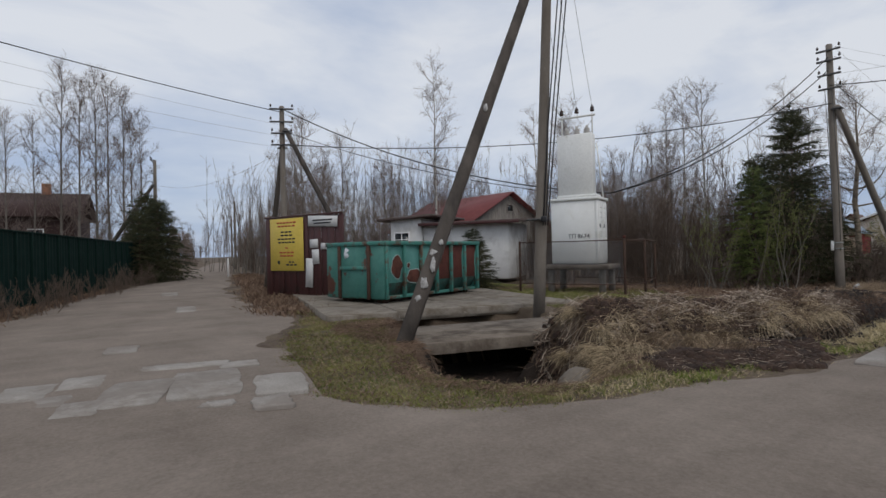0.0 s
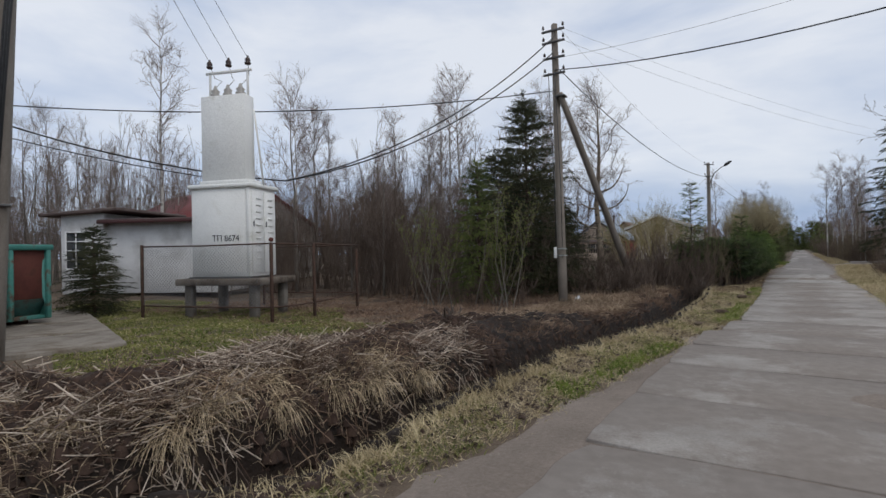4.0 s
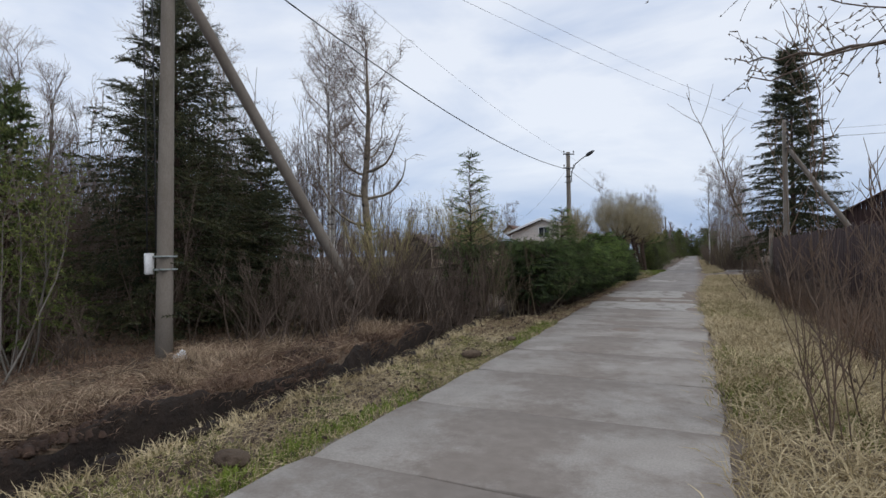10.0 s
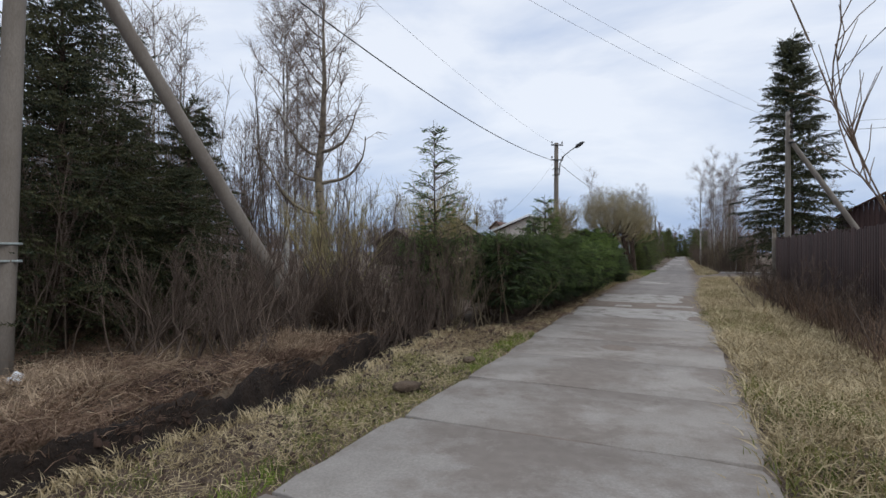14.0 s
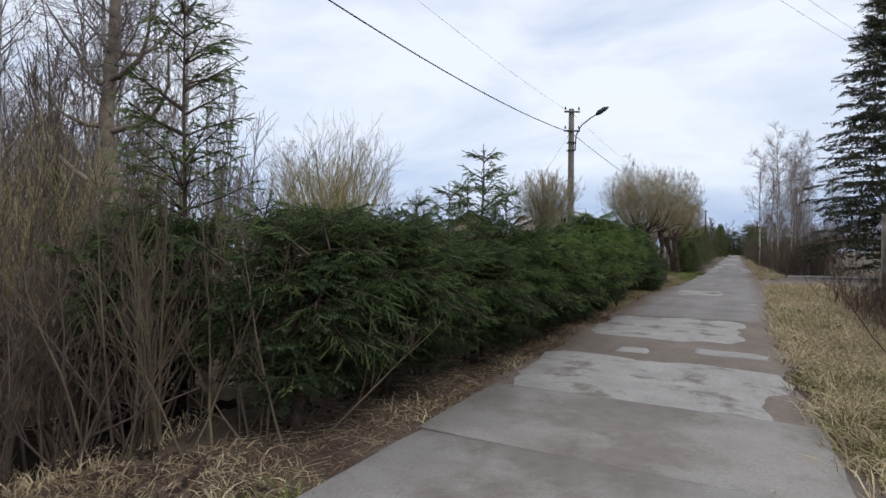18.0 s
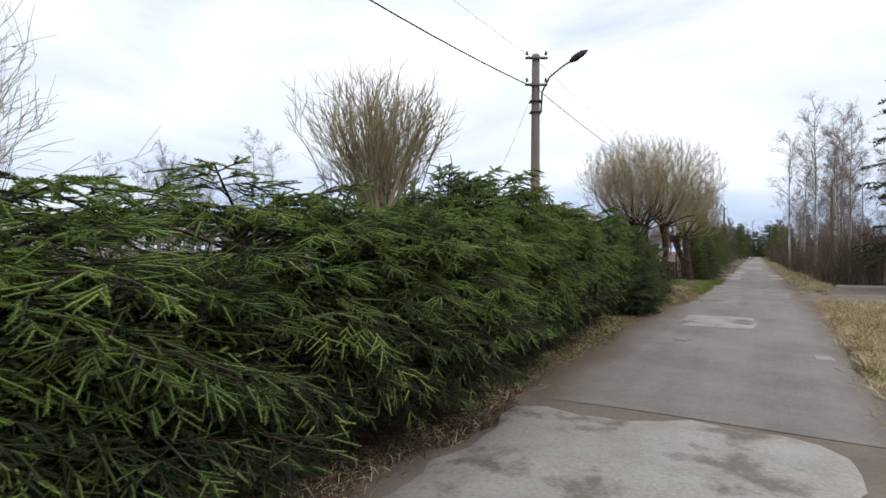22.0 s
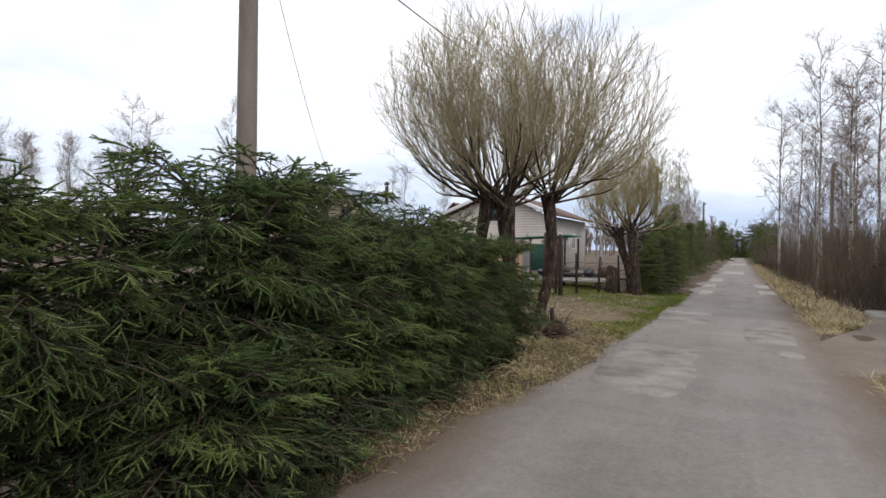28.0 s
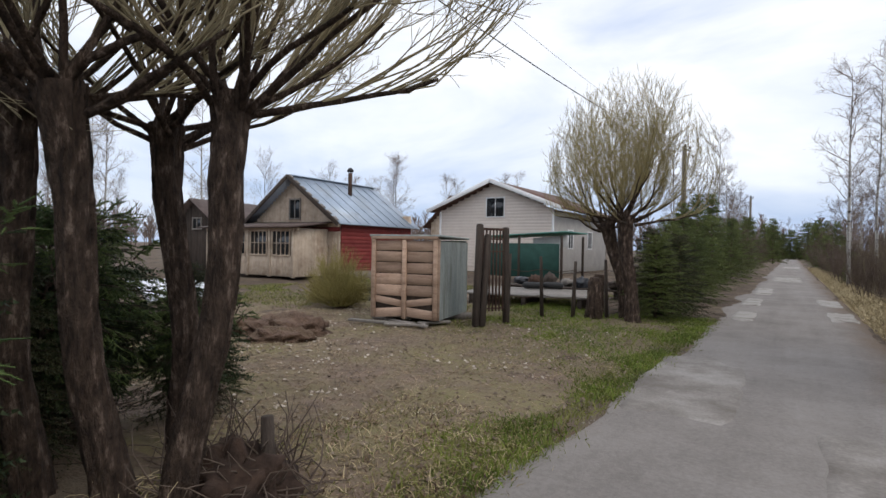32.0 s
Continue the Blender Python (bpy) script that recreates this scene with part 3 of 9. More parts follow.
    "water": glass("ditch_water", (0.012, 0.009, 0.007)),
}

# ---- ground, roads ----
def ss(t):
    t = np.clip(t, 0, 1)
    return t * t * (3 - 2 * t)


def ditch_x(y):
    return np.interp(y, [2, 4.6, 5.4, 6.2, 7, 9, 10, 13, 17, 20, 24, 28.5, 31, 60], [-8.0, -6.6, -5.75, -5.0, -4.3, -3.2, -2.93, -2.9, -2.7, -2.3, -2.4, -2.8, -3.0, -3.0])


def road_left(y):
    return np.interp(y, [-30, 2.4, 2.6, 2.7, 3.4, 4.0, 5.1, 6.9, 9.3, 11, 17, 20, 27, 31, 42, 47, 52, 58, 70, 400],
                     [-6.2, -6.2, -5.7, -5.1, -4.0, -3.7, -3.2, -2.7, -2.2, -1.85, -1.2, -0.75, -0.72, -0.85, -1.15, -1.2, -0.7, -0.5, -0.35, -0.3])


def road_right(y):
    return np.interp(y, [-30, 4, 12, 19, 30, 40, 53, 66, 400], [6.0, 3.6, 2.6, 2.35, 2.3, 2.2, 2.75, 2.55, 2.4])


def side_edge(x):
    return np.interp(x, [-90, -42, -23, -12.5, -8.3, -5.7], [29.5, 13.9, 7.3, 5.9, 3.5, 2.5])


def pit_frame(x, y):
    """Plan coordinates along and out of the culvert slab's front edge."""
    return (x + 5.8) * 0.438 + (y - 5.75) * 0.899, (x + 5.8) * 0.899 - (y - 5.75) * 0.438


def height(x, y):
    """The ground's height, without the fine unevenness."""
    x, y = np.broadcast_arrays(np.asarray(x, float), np.asarray(y, float))
    ax = ditch_x(y)
    d = x - ax
    land = np.interp(y, [0, 4, 12, 17, 22, 28, 50, 58, 80], [0.02, 0.05, 0.1, 0.02, -0.24, -0.15, -0.05, 0.0, 0.0])
    corner = ss((y - side_edge(x)) / 1.3)
    left = ss((-d) / 1.2)
    z = land * left * corner
    deep = np.interp(y, [8.6, 9.6, 12, 27, 30, 32], [0.0, 0.72, 0.75, 0.75, 0.3, 0.0])
    z = z - deep * np.exp(-np.abs(d / np.interp(y, [14, 18], [0.30, 0.38])) ** 6)
    # the heap of cleared reeds, and the pit under the culvert slab
    s = (x + 6.1) * 0.8 + (y - 6.9) * 0.6
    heap = np.exp(-np.abs((d + 1.45) / 1.15) ** 3) * ss(s / 0.8) * np.interp(y, [6.0, 7.4, 11, 15, 19], [0.1, 0.42, 0.34, 0.14, 0.0])
    z = z + heap
    pu, pw = pit_frame(x, y)
    z = np.where((np.abs(pw + 3.0) < 2.1) & (np.abs(pu - 0.75) < 1.75) & (s < 0.35), np.minimum(z, np.where(pw > -3.0, -0.75, -0.42)), z)
    pit = np.exp(-(((pu - 0.1) / 1.25) ** 2 + ((pw - 0.35) / 1.6) ** 2) ** 5)
    z = np.where(pit > 0.01, np.minimum(z, -1.0 * pit + 0.04 * (1 - pit)), z)
    bank = np.exp(-((d + 1.2) / 0.6) ** 2) * np.interp(y, [16, 19, 27, 31], [0.0, 0.14, 0.14, 0.0])
    z = z + bank
    right = ss((x - road_right(y) - 0.9) / 1.2) * np.interp(y, [0, 10, 48, 52, 60], [0.0, -0.12, -0.15, 0.0, 0.0])
    return z + right - 0.02


def rough_height(x, y):
    x, y = np.broadcast_arrays(np.asarray(x, float), np.asarray(y, float))
    n = np.zeros(x.shape)
    for k, (f, a) in enumerate(((0.9, 0.035), (2.3, 0.025), (5.1, 0.014))):
        n += a * np.sin(f * x + 1.7 * k + 0.6 * np.sin(f * 0.7 * y)) * np.cos(f * 0.83 * y + 2.1 * k + 0.8 * np.sin(f * 0.9 * x))
    off = ss((road_left(y) - x) / 0.6) * ss((x + 60) / 10) + ss((x - road_right(y)) / 0.6)
    wild = np.exp(-((x - ditch_x(y) + 1.6) / 1.6) ** 2) * np.interp(y, [7, 8, 26, 30], [0, 1.6, 1.6, 0])
    lump_ = np.sin(3.1 * x + 1.3 * np.sin(2.2 * y)) * np.sin(2.7 * y + 1.1 * np.sin(3.3 * x)) + 0.6 * np.sin(6.3 * x + 2 * np.sin(4.1 * y)) * np.sin(5.7 * y)
    messy = np.exp(-((x - ditch_x(y) + 1.8) / 1.3) ** 4) * ss(((x + 6.1) * 0.8 + (y - 6.9) * 0.6) / 0.6) * np.interp(y, [6.4, 7.4, 19, 28, 30], [0, 0.085, 0.085, 0.06, 0])
    spilt = np.exp(-((x + 3.05 - 0.18 * (y - 7.8)) / 0.55) ** 4) * np.interp(y, [6.4, 6.8, 9.2, 9.6], [0, 0.045, 0.045, 0])
    return height(x, y) + n * off * (1 + wild) + lump_ * messy + (lump_ + 1.0) * spilt


def grid_sheet(xs, ys, fn):
    gx, gy = np.meshgrid(xs, ys)
    v = np.stack([gx, gy, fn(gx, gy)], -1).reshape(-1, 3)
    nx, ny = len(xs), len(ys)
    i = (np.arange(ny - 1)[:, None] * nx + np.arange(nx - 1)[None]).ravel()
    return Buf().add(v, np.stack([i, i + 1, i + 1 + nx, i + nx], 1))


gxs = np.concatenate([[-3000, -900, -300, -140], np.arange(-90, -30, 6), np.arange(-30, -9, 0.7), np.arange(-9, 6, 0.13), np.arange(6, 24, 1.0), [30, 45, 80, 200, 700, 3000]])
gys = np.concatenate([[-3000, -800, -200, -60, -30, -18], np.arange(-12, 0, 1.0), np.arange(0, 32, 0.14), np.arange(32, 60, 0.25), np.arange(60, 110, 1.2), [125, 160, 230, 400, 900, 3000]])
fixed("ground", grid_sheet(gxs, gys, rough_height), M["soil"], "brown soil with dead grass beside the road", "ground", smooth=True)


def strip(y0, y1, step, fl, fr, cols, z, seed):
    r = np.random.default_rng(seed)
    ys = np.arange(y0, y1 + step / 2, step)
    jl = np.convolve(r.normal(0, 0.16, len(ys) + 6), np.ones(7) / 4, "valid")
    jr = np.convolve(r.normal(0, 0.13, len(ys) + 6), np.ones(7) / 4, "valid")
    a, b = fl(ys) + jl, fr(ys) + jr
    u = np.linspace(0, 1, cols)
    gx = a[:, None] * (1 - u) + b[:, None] * u
    gy = np.repeat(ys[:, None], cols, 1)
    crown = 0.02 * (1 - (2 * u - 1) ** 2) + z
    gz = crown[None] + 0.006 * np.sin(gx * 2.1 + gy * 1.3) + 0.006 * np.sin(gy * 2.9 - gx)
    gz[:, 0] -= 0.03
    gz[:, -1] -= 0.03
    v = np.stack([gx, gy, gz], -1).reshape(-1, 3)
    n = len(ys)
    i = (np.arange(n - 1)[:, None] * cols + np.arange(cols - 1)[None]).ravel()
    return Buf().add(v, np.stack([i, i + 1, i + 1 + cols, i + cols], 1))


road = fixed("road", strip(-26, 41.0, 0.2, road_left, road_right, 14, 0.0, 3), M["dirt_road"], "worn grey road of concrete slabs under dirt and asphalt", "road", smooth=True)
road_far = fixed("road_asphalt", strip(40.2, 300, 0.4, road_left, road_right, 14, 0.006, 4), M["asphalt"], "patched grey asphalt village road", "road", smooth=True)

# the side road leaves the junction at 73 degrees to the main one
sd, sn = np.array([-0.956, 0.292]), np.array([0.292, 0.956])
s_at = np.arange(0, 150, 0.4)
r_side = np.random.default_rng(9)
n_lo = np.interp(s_at, [0, 6, 13, 24, 39, 150], [-5.5, -4.8, -4.3, -4.2, -2.6, -1.5]) + np.convolve(r_side.normal(0, 0.3, len(s_at) + 4), np.ones(5) / 5, "valid")
n_hi = np.interp(s_at, [0, 2, 5, 10, 20, 40, 150], [1.4, 1.7, 1.9, 2.6, 1.2, 1.7, 2.0]) + np.convolve(r_side.normal(0, 0.25, len(s_at) + 4), np.ones(5) / 5, "valid")
u = np.linspace(0, 1, 12)
nn = n_lo[:, None] * (1 - u) + n_hi[:, None] * u
px = -4.0 + sd[0] * s_at[:, None] + sn[0] * nn
py = 0.2 + sd[1] * s_at[:, None] + sn[1] * nn
pz = 0.012 + 0.03 * (1 - (2 * u[None] - 1) ** 2) + 0.008 * np.sin(px * 1.7) * np.cos(py * 2.3)
pz[:, (0, -1)] -= 0.035
pz -= 0.09 * (1 - np.clip((s_at - 0.3) / 1.5, 0, 1))[:, None]
i = (np.arange(len(s_at) - 1)[:, None] * 12 + np.arange(11)[None]).ravel()
fixed("side_road", Buf().add(np.stack([px, py, pz], -1).reshape(-1, 3), np.stack([i, i + 12, i + 13, i + 1], 1)), M["dirt_road"], "rutted grey dirt side road with broken slabs", "road", smooth=True)


# ---- road slabs and patches ----
def worn_slab(cx, cy, sx, sy, seed, top=0.05, thick=0.14, chip=0.05):
    """A flat slab with chipped, uneven outline and slightly rounded edge."""
    r = np.random.default_rng(seed)
    per = []
    for (x0, y0), (x1, y1) in (((-1, -1), (1, -1)), ((1, -1), (1, 1)), ((1, 1), (-1, 1)), ((-1, 1), (-1, -1))):
        for k in range(6):
            f = k / 6
            per.append(((x0 + (x1 - x0) * f) * sx / 2, (y0 + (y1 - y0) * f) * sy / 2))
    per = np.array(per) + r.normal(0, chip * 0.4, (24, 2))
    per[::6] *= 1 - chip * r.random((4, 1)) * 2
    inner = per * (1 - 0.012 / np.abs(per).max())
    tilt = r.normal(0, 0.004, 2)
    zt = top + inner @ tilt
    v = np.concatenate([np.c_[inner, zt], np.c_[per, zt - 0.008], np.c_[per, np.full(24, top - thick)], [[0, 0, top]]])
    v[:, 0] += cx
    v[:, 1] += cy
    k = np.arange(24)
    k2 = (k + 1) % 24
    q = np.concatenate([np.stack([k + 24, k2 + 24, k2, k], 1), np.stack([k + 48, k2 + 48, k2 + 24, k + 24], 1)])
    return Buf().add(v, q, np.stack([k, k2, np.full(24, 72)], 1))


for k in range(15):
    y = 8.995 + 1.65 * k
    x0, x1 = float(road_left(y)) + 0.1, float(road_right(y)) - 0.12
    if y < 10:
        x0 = -2.0
    elif y < 19:
        x0 = max(x0, -1.1)
    kind_ = "slab_dirty" if 9.8 < y < 20 else "slab"
    part("slab", worn_slab((x0 + x1) / 2, y, x1 - x0, 1.628, 100 + k, 0.012 if k == 0 else 0.034 if k % 3 else 0.03, chip=0.022), M[kind_], road)


def blob_patch(cx, cy, sx, sy, seed):
    """A thin worn patch with a wandering outline, lying on the road."""
    r = np.random.default_rng(seed)
    n = 44
    a = np.arange(n) * 2 * math.pi / n
    sq = np.maximum(np.abs(np.cos(a)), np.abs(np.sin(a))) ** -0.92
    w = 1 + sum(r.normal(0, 0.075 / k ** 0.7) * np.sin(k * a + r.random() * 6.28) for k in range(2, 9)) + r.normal(0, 0.025, n)
    p = np.c_[cx + np.cos(a) * sq * w * sx / 2, cy + np.sin(a) * sq * w * sy / 2]
    q = np.c_[cx + (p[:, 0] - cx) * 0.93, cy + (p[:, 1] - cy) * 0.95]

    def top(v):
        x0, x1 = road_left(v[:, 1]), road_right(v[:, 1])
        u_ = (v[:, 0] - x0) / (x1 - x0)
        return 0.006 + 0.02 * (1 - (2 * u_ - 1) ** 2) + 0.013
    rings = [np.c_[p, top(p) - 0.02], np.c_[q, top(q)]]
    for f in (0.66, 0.33):
        m = np.c_[cx + (q[:, 0] - cx) * f, cy + (q[:, 1] - cy) * f]
        rings.append(np.c_[m, top(m)])
    c = np.array([[cx, cy]])
    v = np.concatenate(rings + [np.c_[c, top(c)]])
    k = np.arange(n)
    k2 = (k + 1) % n
    quads = np.concatenate([np.stack([k + i * n, k2 + i * n, k2 + (i + 1) * n, k + (i + 1) * n], 1) for i in range(3)])
    return Buf().add(v, quads, np.stack([k + 3 * n, k2 + 3 * n, np.full(n, 4 * n)], 1))


# light concrete that shows through the asphalt further on
for k, (cx, cy, sx, sy) in enumerate(((0.42, 47.68, 1.4, 2.0), (0.2, 35.72, 0.42, 0.40), (0.55, 33.9, 2.7, 2.5), (0.4, 38.5, 2.5, 3.0), (1.45, 36.1, 0.9, 0.4),  (1.9, 44.1, 0.25, 0.3), (0.05, 44.7, 0.22, 0.3), (2.15, 69.2, 0.55, 2.2), (2.1, 73.5, 0.6, 2.4),
                                    (0.15, 68.0, 0.5, 2.0), (0.1, 72.5, 0.5, 2.6), (0.2, 78, 0.6, 4), (0.9, 90, 1.4, 6), (1.1, 120, 1.6, 9))):
    part("concrete_patch", blob_patch(cx, cy, sx, sy, 300 + k), M["patch"], road_far)
for k, (cx, cy, sx, sy) in enumerate(((0.2, 53.5, 1.15, 3.1), (0.1, 60.0, 1.1, 3.2), (1.9, 55.3, 0.35, 0.6), (1.7, 57.5, 0.8, 2.4))):
    part("worn_patch", blob_patch(cx, cy, sx, sy, 340 + k), M["patch_dull"], road_far)
# bare trodden dirt of the yard entrance
yg = np.meshgrid(np.linspace(0, 1, 40), np.linspace(55.0, 66.0, 60))
yx = (road_left(yg[1]) - 0.25) * yg[0] + (-10.5 + 0.5 * np.sin(yg[1] * 1.3)) * (1 - yg[0])
yz = rough_height(yx, yg[1]) + 0.02
yz[(0, -1), :] -= 0.06
yz[:, (0, -1)] -= 0.06
k = (np.arange(59)[:, None] * 40 + np.arange(39)[None]).ravel()
fixed("yard_ground", Buf().add(np.stack([yx, yg[1], yz], -1).reshape(-1, 3), np.stack([k, k + 1, k + 41, k + 40], 1)), M["yard_dirt"], "trodden brown dirt of the yard entrance", "ground", smooth=True)
# broken slabs at the mouth of the side road
for k, (cx, cy, sx, sy) in enumerate(((-6.72, 1.84, 0.76, 1.45), (-6.79, 1.10, 0.66, 1.2), (-6.08, 2.48, 0.57, 0.95), (-5.38, 2.10, 0.37, 0.45), (-7.55, 2.50, 0.50, 0.4), (-7.60, 0.14, 0.5, 0.85),
                                    (-7.0, 0.30, 0.42, 0.5), (-6.45, 0.52, 0.43, 0.6), (-7.79, 0.71, 0.43, 0.7), (-10.07, 1.46, 0.47, 0.7), (-7.96, 1.92, 1.1, 0.35), (-5.68, 1.66, 0.29, 0.2), (-6.1, -0.6, 0.6, 0.9), (-16.5, 4.0, 0.5, 1.6), (-24, 5.2, 0.6, 2.0))):
    part("slab", worn_slab(0, 0, sx, sy, 400 + k, 0.0, 0.1, 0.035), M["slab"], road).matrix_basis = pose(cx, cy, 0.044 if cx > -9 else 0.056, 0, 0, 73 + 4 * math.sin(k * 5))

# concrete yard for the waste container, of laid slabs; its corner is at the junction
YC, YR = (-10.83, 5.53), -18.0


def yard_frame(x, y):
    c, n = math.cos(math.radians(YR)), math.sin(math.radians(YR))
    return (x - YC[0]) * c + (y - YC[1]) * n, -(x - YC[0]) * n + (y - YC[1]) * c


yo = rotz(YR) @ Vector((-4.1, 3.35, 0))
yard = fixed("concrete_yard", bbox((YC[0] + yo.x, YC[1] + yo.y, -0.015), (8.1, 6.6, 0.13), 0.02, rotz(YR)), M["old_concrete"], "weathered concrete yard under the waste container", "pavement")
for i in range(4):
    for j in range(4):
        c = rotz(YR) @ Vector((-1.04 - 2.06 * i, 0.84 + 1.66 * j, 0))
        sl = part("slab", worn_slab(0, 0, 2.04, 1.645, 500 + i * 4 + j, 0.0, 0.17, 0.022), M["old_concrete"], yard)
        sl.matrix_basis = pose(YC[0] + c.x, YC[1] + c.y, 0.142 + 0.012 * ((i + 2 * j) % 3), 0, 0, YR)
culvert = thing("culvert_slab", "brown dirty concrete slab bridging the dark ditch", "slab", (-7.48, 7.53, 0.0), 71)
part("deck", worn_slab(0, 0, 3.9, 2.08, 550, 0.0, 0.2, 0.012), M["deck_concrete"], culvert)
# black peat lining the ditch and its bank
ly = np.arange(8.7, 31, 0.07)
lu = np.linspace(0, 1, 41)
lo_ = np.interp(ly, [8.7, 12, 13.5, 15, 17.0, 19, 31], [-0.45, -0.6, -0.8, -1.7, -1.5, -0.55, -0.5])
hi_ = np.interp(ly, [14, 18], [0.44, 0.52])
ld = lo_[:, None] * (1 - lu) + hi_[:, None] * lu
ld = ld + 0.09 * np.sin(ly * 3.1)[:, None] * (lu < 0.5) + 0.06 * np.sin(ly * 7.7)[:, None] * (lu > 0.9)
lx = ditch_x(ly)[:, None] + ld
lyy = np.repeat(ly[:, None], 41, 1)
lz = rough_height(lx, lyy) + 0.05
lz = lz + 0.05 * np.abs(np.sin(lx * 11 + 2 * np.sin(lyy * 7)) * np.sin(lyy * 9 + 2 * np.sin(lx * 8))) + 0.03 * np.abs(np.sin(lx * 23 + lyy * 5) * np.sin(lyy * 19 - lx * 4))
lz[:, 0] -= 0.08
lz[:, -1] -= 0.08
k = (np.arange(len(ly) - 1)[:, None] * 41 + np.arange(40)[None]).ravel()
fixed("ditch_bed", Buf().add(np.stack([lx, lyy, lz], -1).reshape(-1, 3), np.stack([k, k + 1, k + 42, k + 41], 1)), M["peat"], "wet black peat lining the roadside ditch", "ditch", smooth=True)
# black peat lining the pit; its colour also holds the deep shade under the culvert slab
pr, pa_ = np.meshgrid(np.linspace(0.02, 0.985, 22), np.linspace(0, 2 * math.pi, 49))
pr = pr * (1 + 0.03 * np.sin(pa_ * 7) * pr)
gu, gw = 0.1 + 1.25 * pr * np.cos(pa_), 0.35 + 1.6 * pr * np.sin(pa_)
bx, by = -5.8 + 0.438 * gu + 0.899 * gw, 5.75 + 0.899 * gu - 0.438 * gw
bz = np.minimum(rough_height(bx, by), 0.0) + 0.05
bz[:, -1] -= 0.06
k = (np.arange(48)[:, None] * 22 + np.arange(21)[None]).ravel()
fixed("pit_bed", Buf().add(np.stack([bx, by, bz], -1).reshape(-1, 3), np.stack([k, k + 1, k + 23, k + 22], 1)), M["peat"], "wet black peat in the culvert pit, its deep shade in the colour", "ditch", smooth=True)
# the same black laid under the slab, in place of the shade there
cu, cw = np.meshgrid(np.linspace(-0.98, 2.48, 30), np.linspace(-5.05, -0.7, 40))
cx_, cy_ = -5.8 + 0.438 * cu + 0.899 * cw, 5.75 + 0.899 * cu - 0.438 * cw
cz_ = rough_height(cx_, cy_) + 0.025
k = (np.arange(39)[:, None] * 30 + np.arange(29)[None]).ravel()
fixed("culvert_bed", Buf().add(np.stack([cx_, cy_, cz_], -1).reshape(-1, 3), np.stack([k, k + 1, k + 31, k + 30], 1)), M["peat"], "black lining under the culvert slab, coloured as its shade", "ditch", smooth=True)
# water in the ditch
wy = np.arange(9.0, 28.5, 0.5)
wb = Buf()
wv = np.concatenate([np.c_[ditch_x(wy) - 0.42, wy, np.full(len(wy), -0.72)], np.c_[ditch_x(wy) + 0.42, wy, np.full(len(wy), -0.72)]])
k = np.arange(len(wy) - 1)
fixed("water", wb.add(wv, np.stack([k, k + len(wy), k + len(wy) + 1, k + 1], 1)), M["water"], "dark still water in the ditch", "water")
bm = bmesh.new()
bmesh.ops.create_icosphere(bm, subdivisions=3, radius=0.3)
for v in bm.verts:
    v.co *= 1 + 0.18 * noise.noise(v.co * 2.2) + 0.05 * noise.noise(v.co * 6)
    v.co.z *= 0.62
me = bpy.data.meshes.new("boulder")
bm.to_mesh(me)
bm.free()
for p in me.polygons:
    p.use_smooth = True
bo = tagged(part("boulder", me, M["stone"]), "rounded grey-brown boulder in the ditch mouth", "boulder")
bo.matrix_basis = pose(-4.45, 6.0, -0.42, 0, 0, 30)
bo.scale = (1.15, 1.1, 1.9)

# ---- power poles and cables ----
SQ = np.array([[1.0, 0.86, 1.0, 0.86, 1.0, 0.86, 1.0, 0.86]])


def shaft(h, r0, r1, lean=(0, 0)):
    n = 7
    f = np.linspace(0, 1, n)
    pts = np.c_[lean[0] * f, lean[1] * f, -0.3 + (h + 0.3) * f]
    return Buf().tube(pts, r0 + (r1 - r0) * f, 8, True, np.repeat(SQ, n, 0))


def insulator(r=0.05):
    f = np.array([(0, 0.012), (0.05, 0.012), (0.06, 0.8), (0.085, 1.0), (0.1, 0.6), (0.12, 0.9), (0.15, 0.7), (0.17, 0.3), (0.19, 0.35)])
    return Buf().tube(np.c_[np.zeros(len(f)), np.zeros(len(f)), f[:, 0] * r / 0.05], f[:, 1] * r, 8)


INS = insulator().mesh("insulator", True)


def power_pole(name, label, at, h, rz, arms, lean=(0, 0), r0=0.16, r1=0.1, group="power poles"):
    p = thing(name, label, "power pole", at, rz, group)
    part("shaft", shaft(h, r0, r1, lean), M["pole"], p)
    for z, half in arms:
        f = z / h
        arm = part("crossarm", bbox((lean[0] * f, lean[1] * f - 0.13, z), (2 * half, 0.07, 0.07), 0.008), M["steel"], p)
        for s in (-1, -0.45, 0.45, 1) if half > 0.5 else (-1, 1):
            part("insulator", INS, M["porcelain"], arm).matrix_basis = pose(lean[0] * f + s * (half - 0.05), lean[1] * f - 0.13, z + 0.035)
    return p


def brace(name, label, foot, top, r0=0.15, r1=0.11, mat="pole_wood"):
    foot, top = np.array(foot, float), np.array(top, float)
    f = np.linspace(-0.04, 1, 7)
    pts = (top - foot) * f[:, None]
    b = Buf().tube(pts, r0 + (r1 - r0) * f.clip(0), 8, True, np.repeat(SQ, 7, 0))
    p = thing(name, label, "pole brace", tuple(foot))
    part("shaft", b, M[mat], p)
    part("clamp", bbox(tuple((top - foot) * 0.985), (0.34, 0.34, 0.06), 0.01), M["steel"], p)
    return p


LBL = "grey concrete power pole with crossarms and insulators"
# pole over the culvert, carrying the cables to the transformer kiosk
pm = power_pole("power_pole", "grey concrete power pole beside the culvert", (-8.55, 9.95, 0.1), 9.6, 0, ((9.2, 0.7),), (0.3, 0.35), 0.17, 0.115)
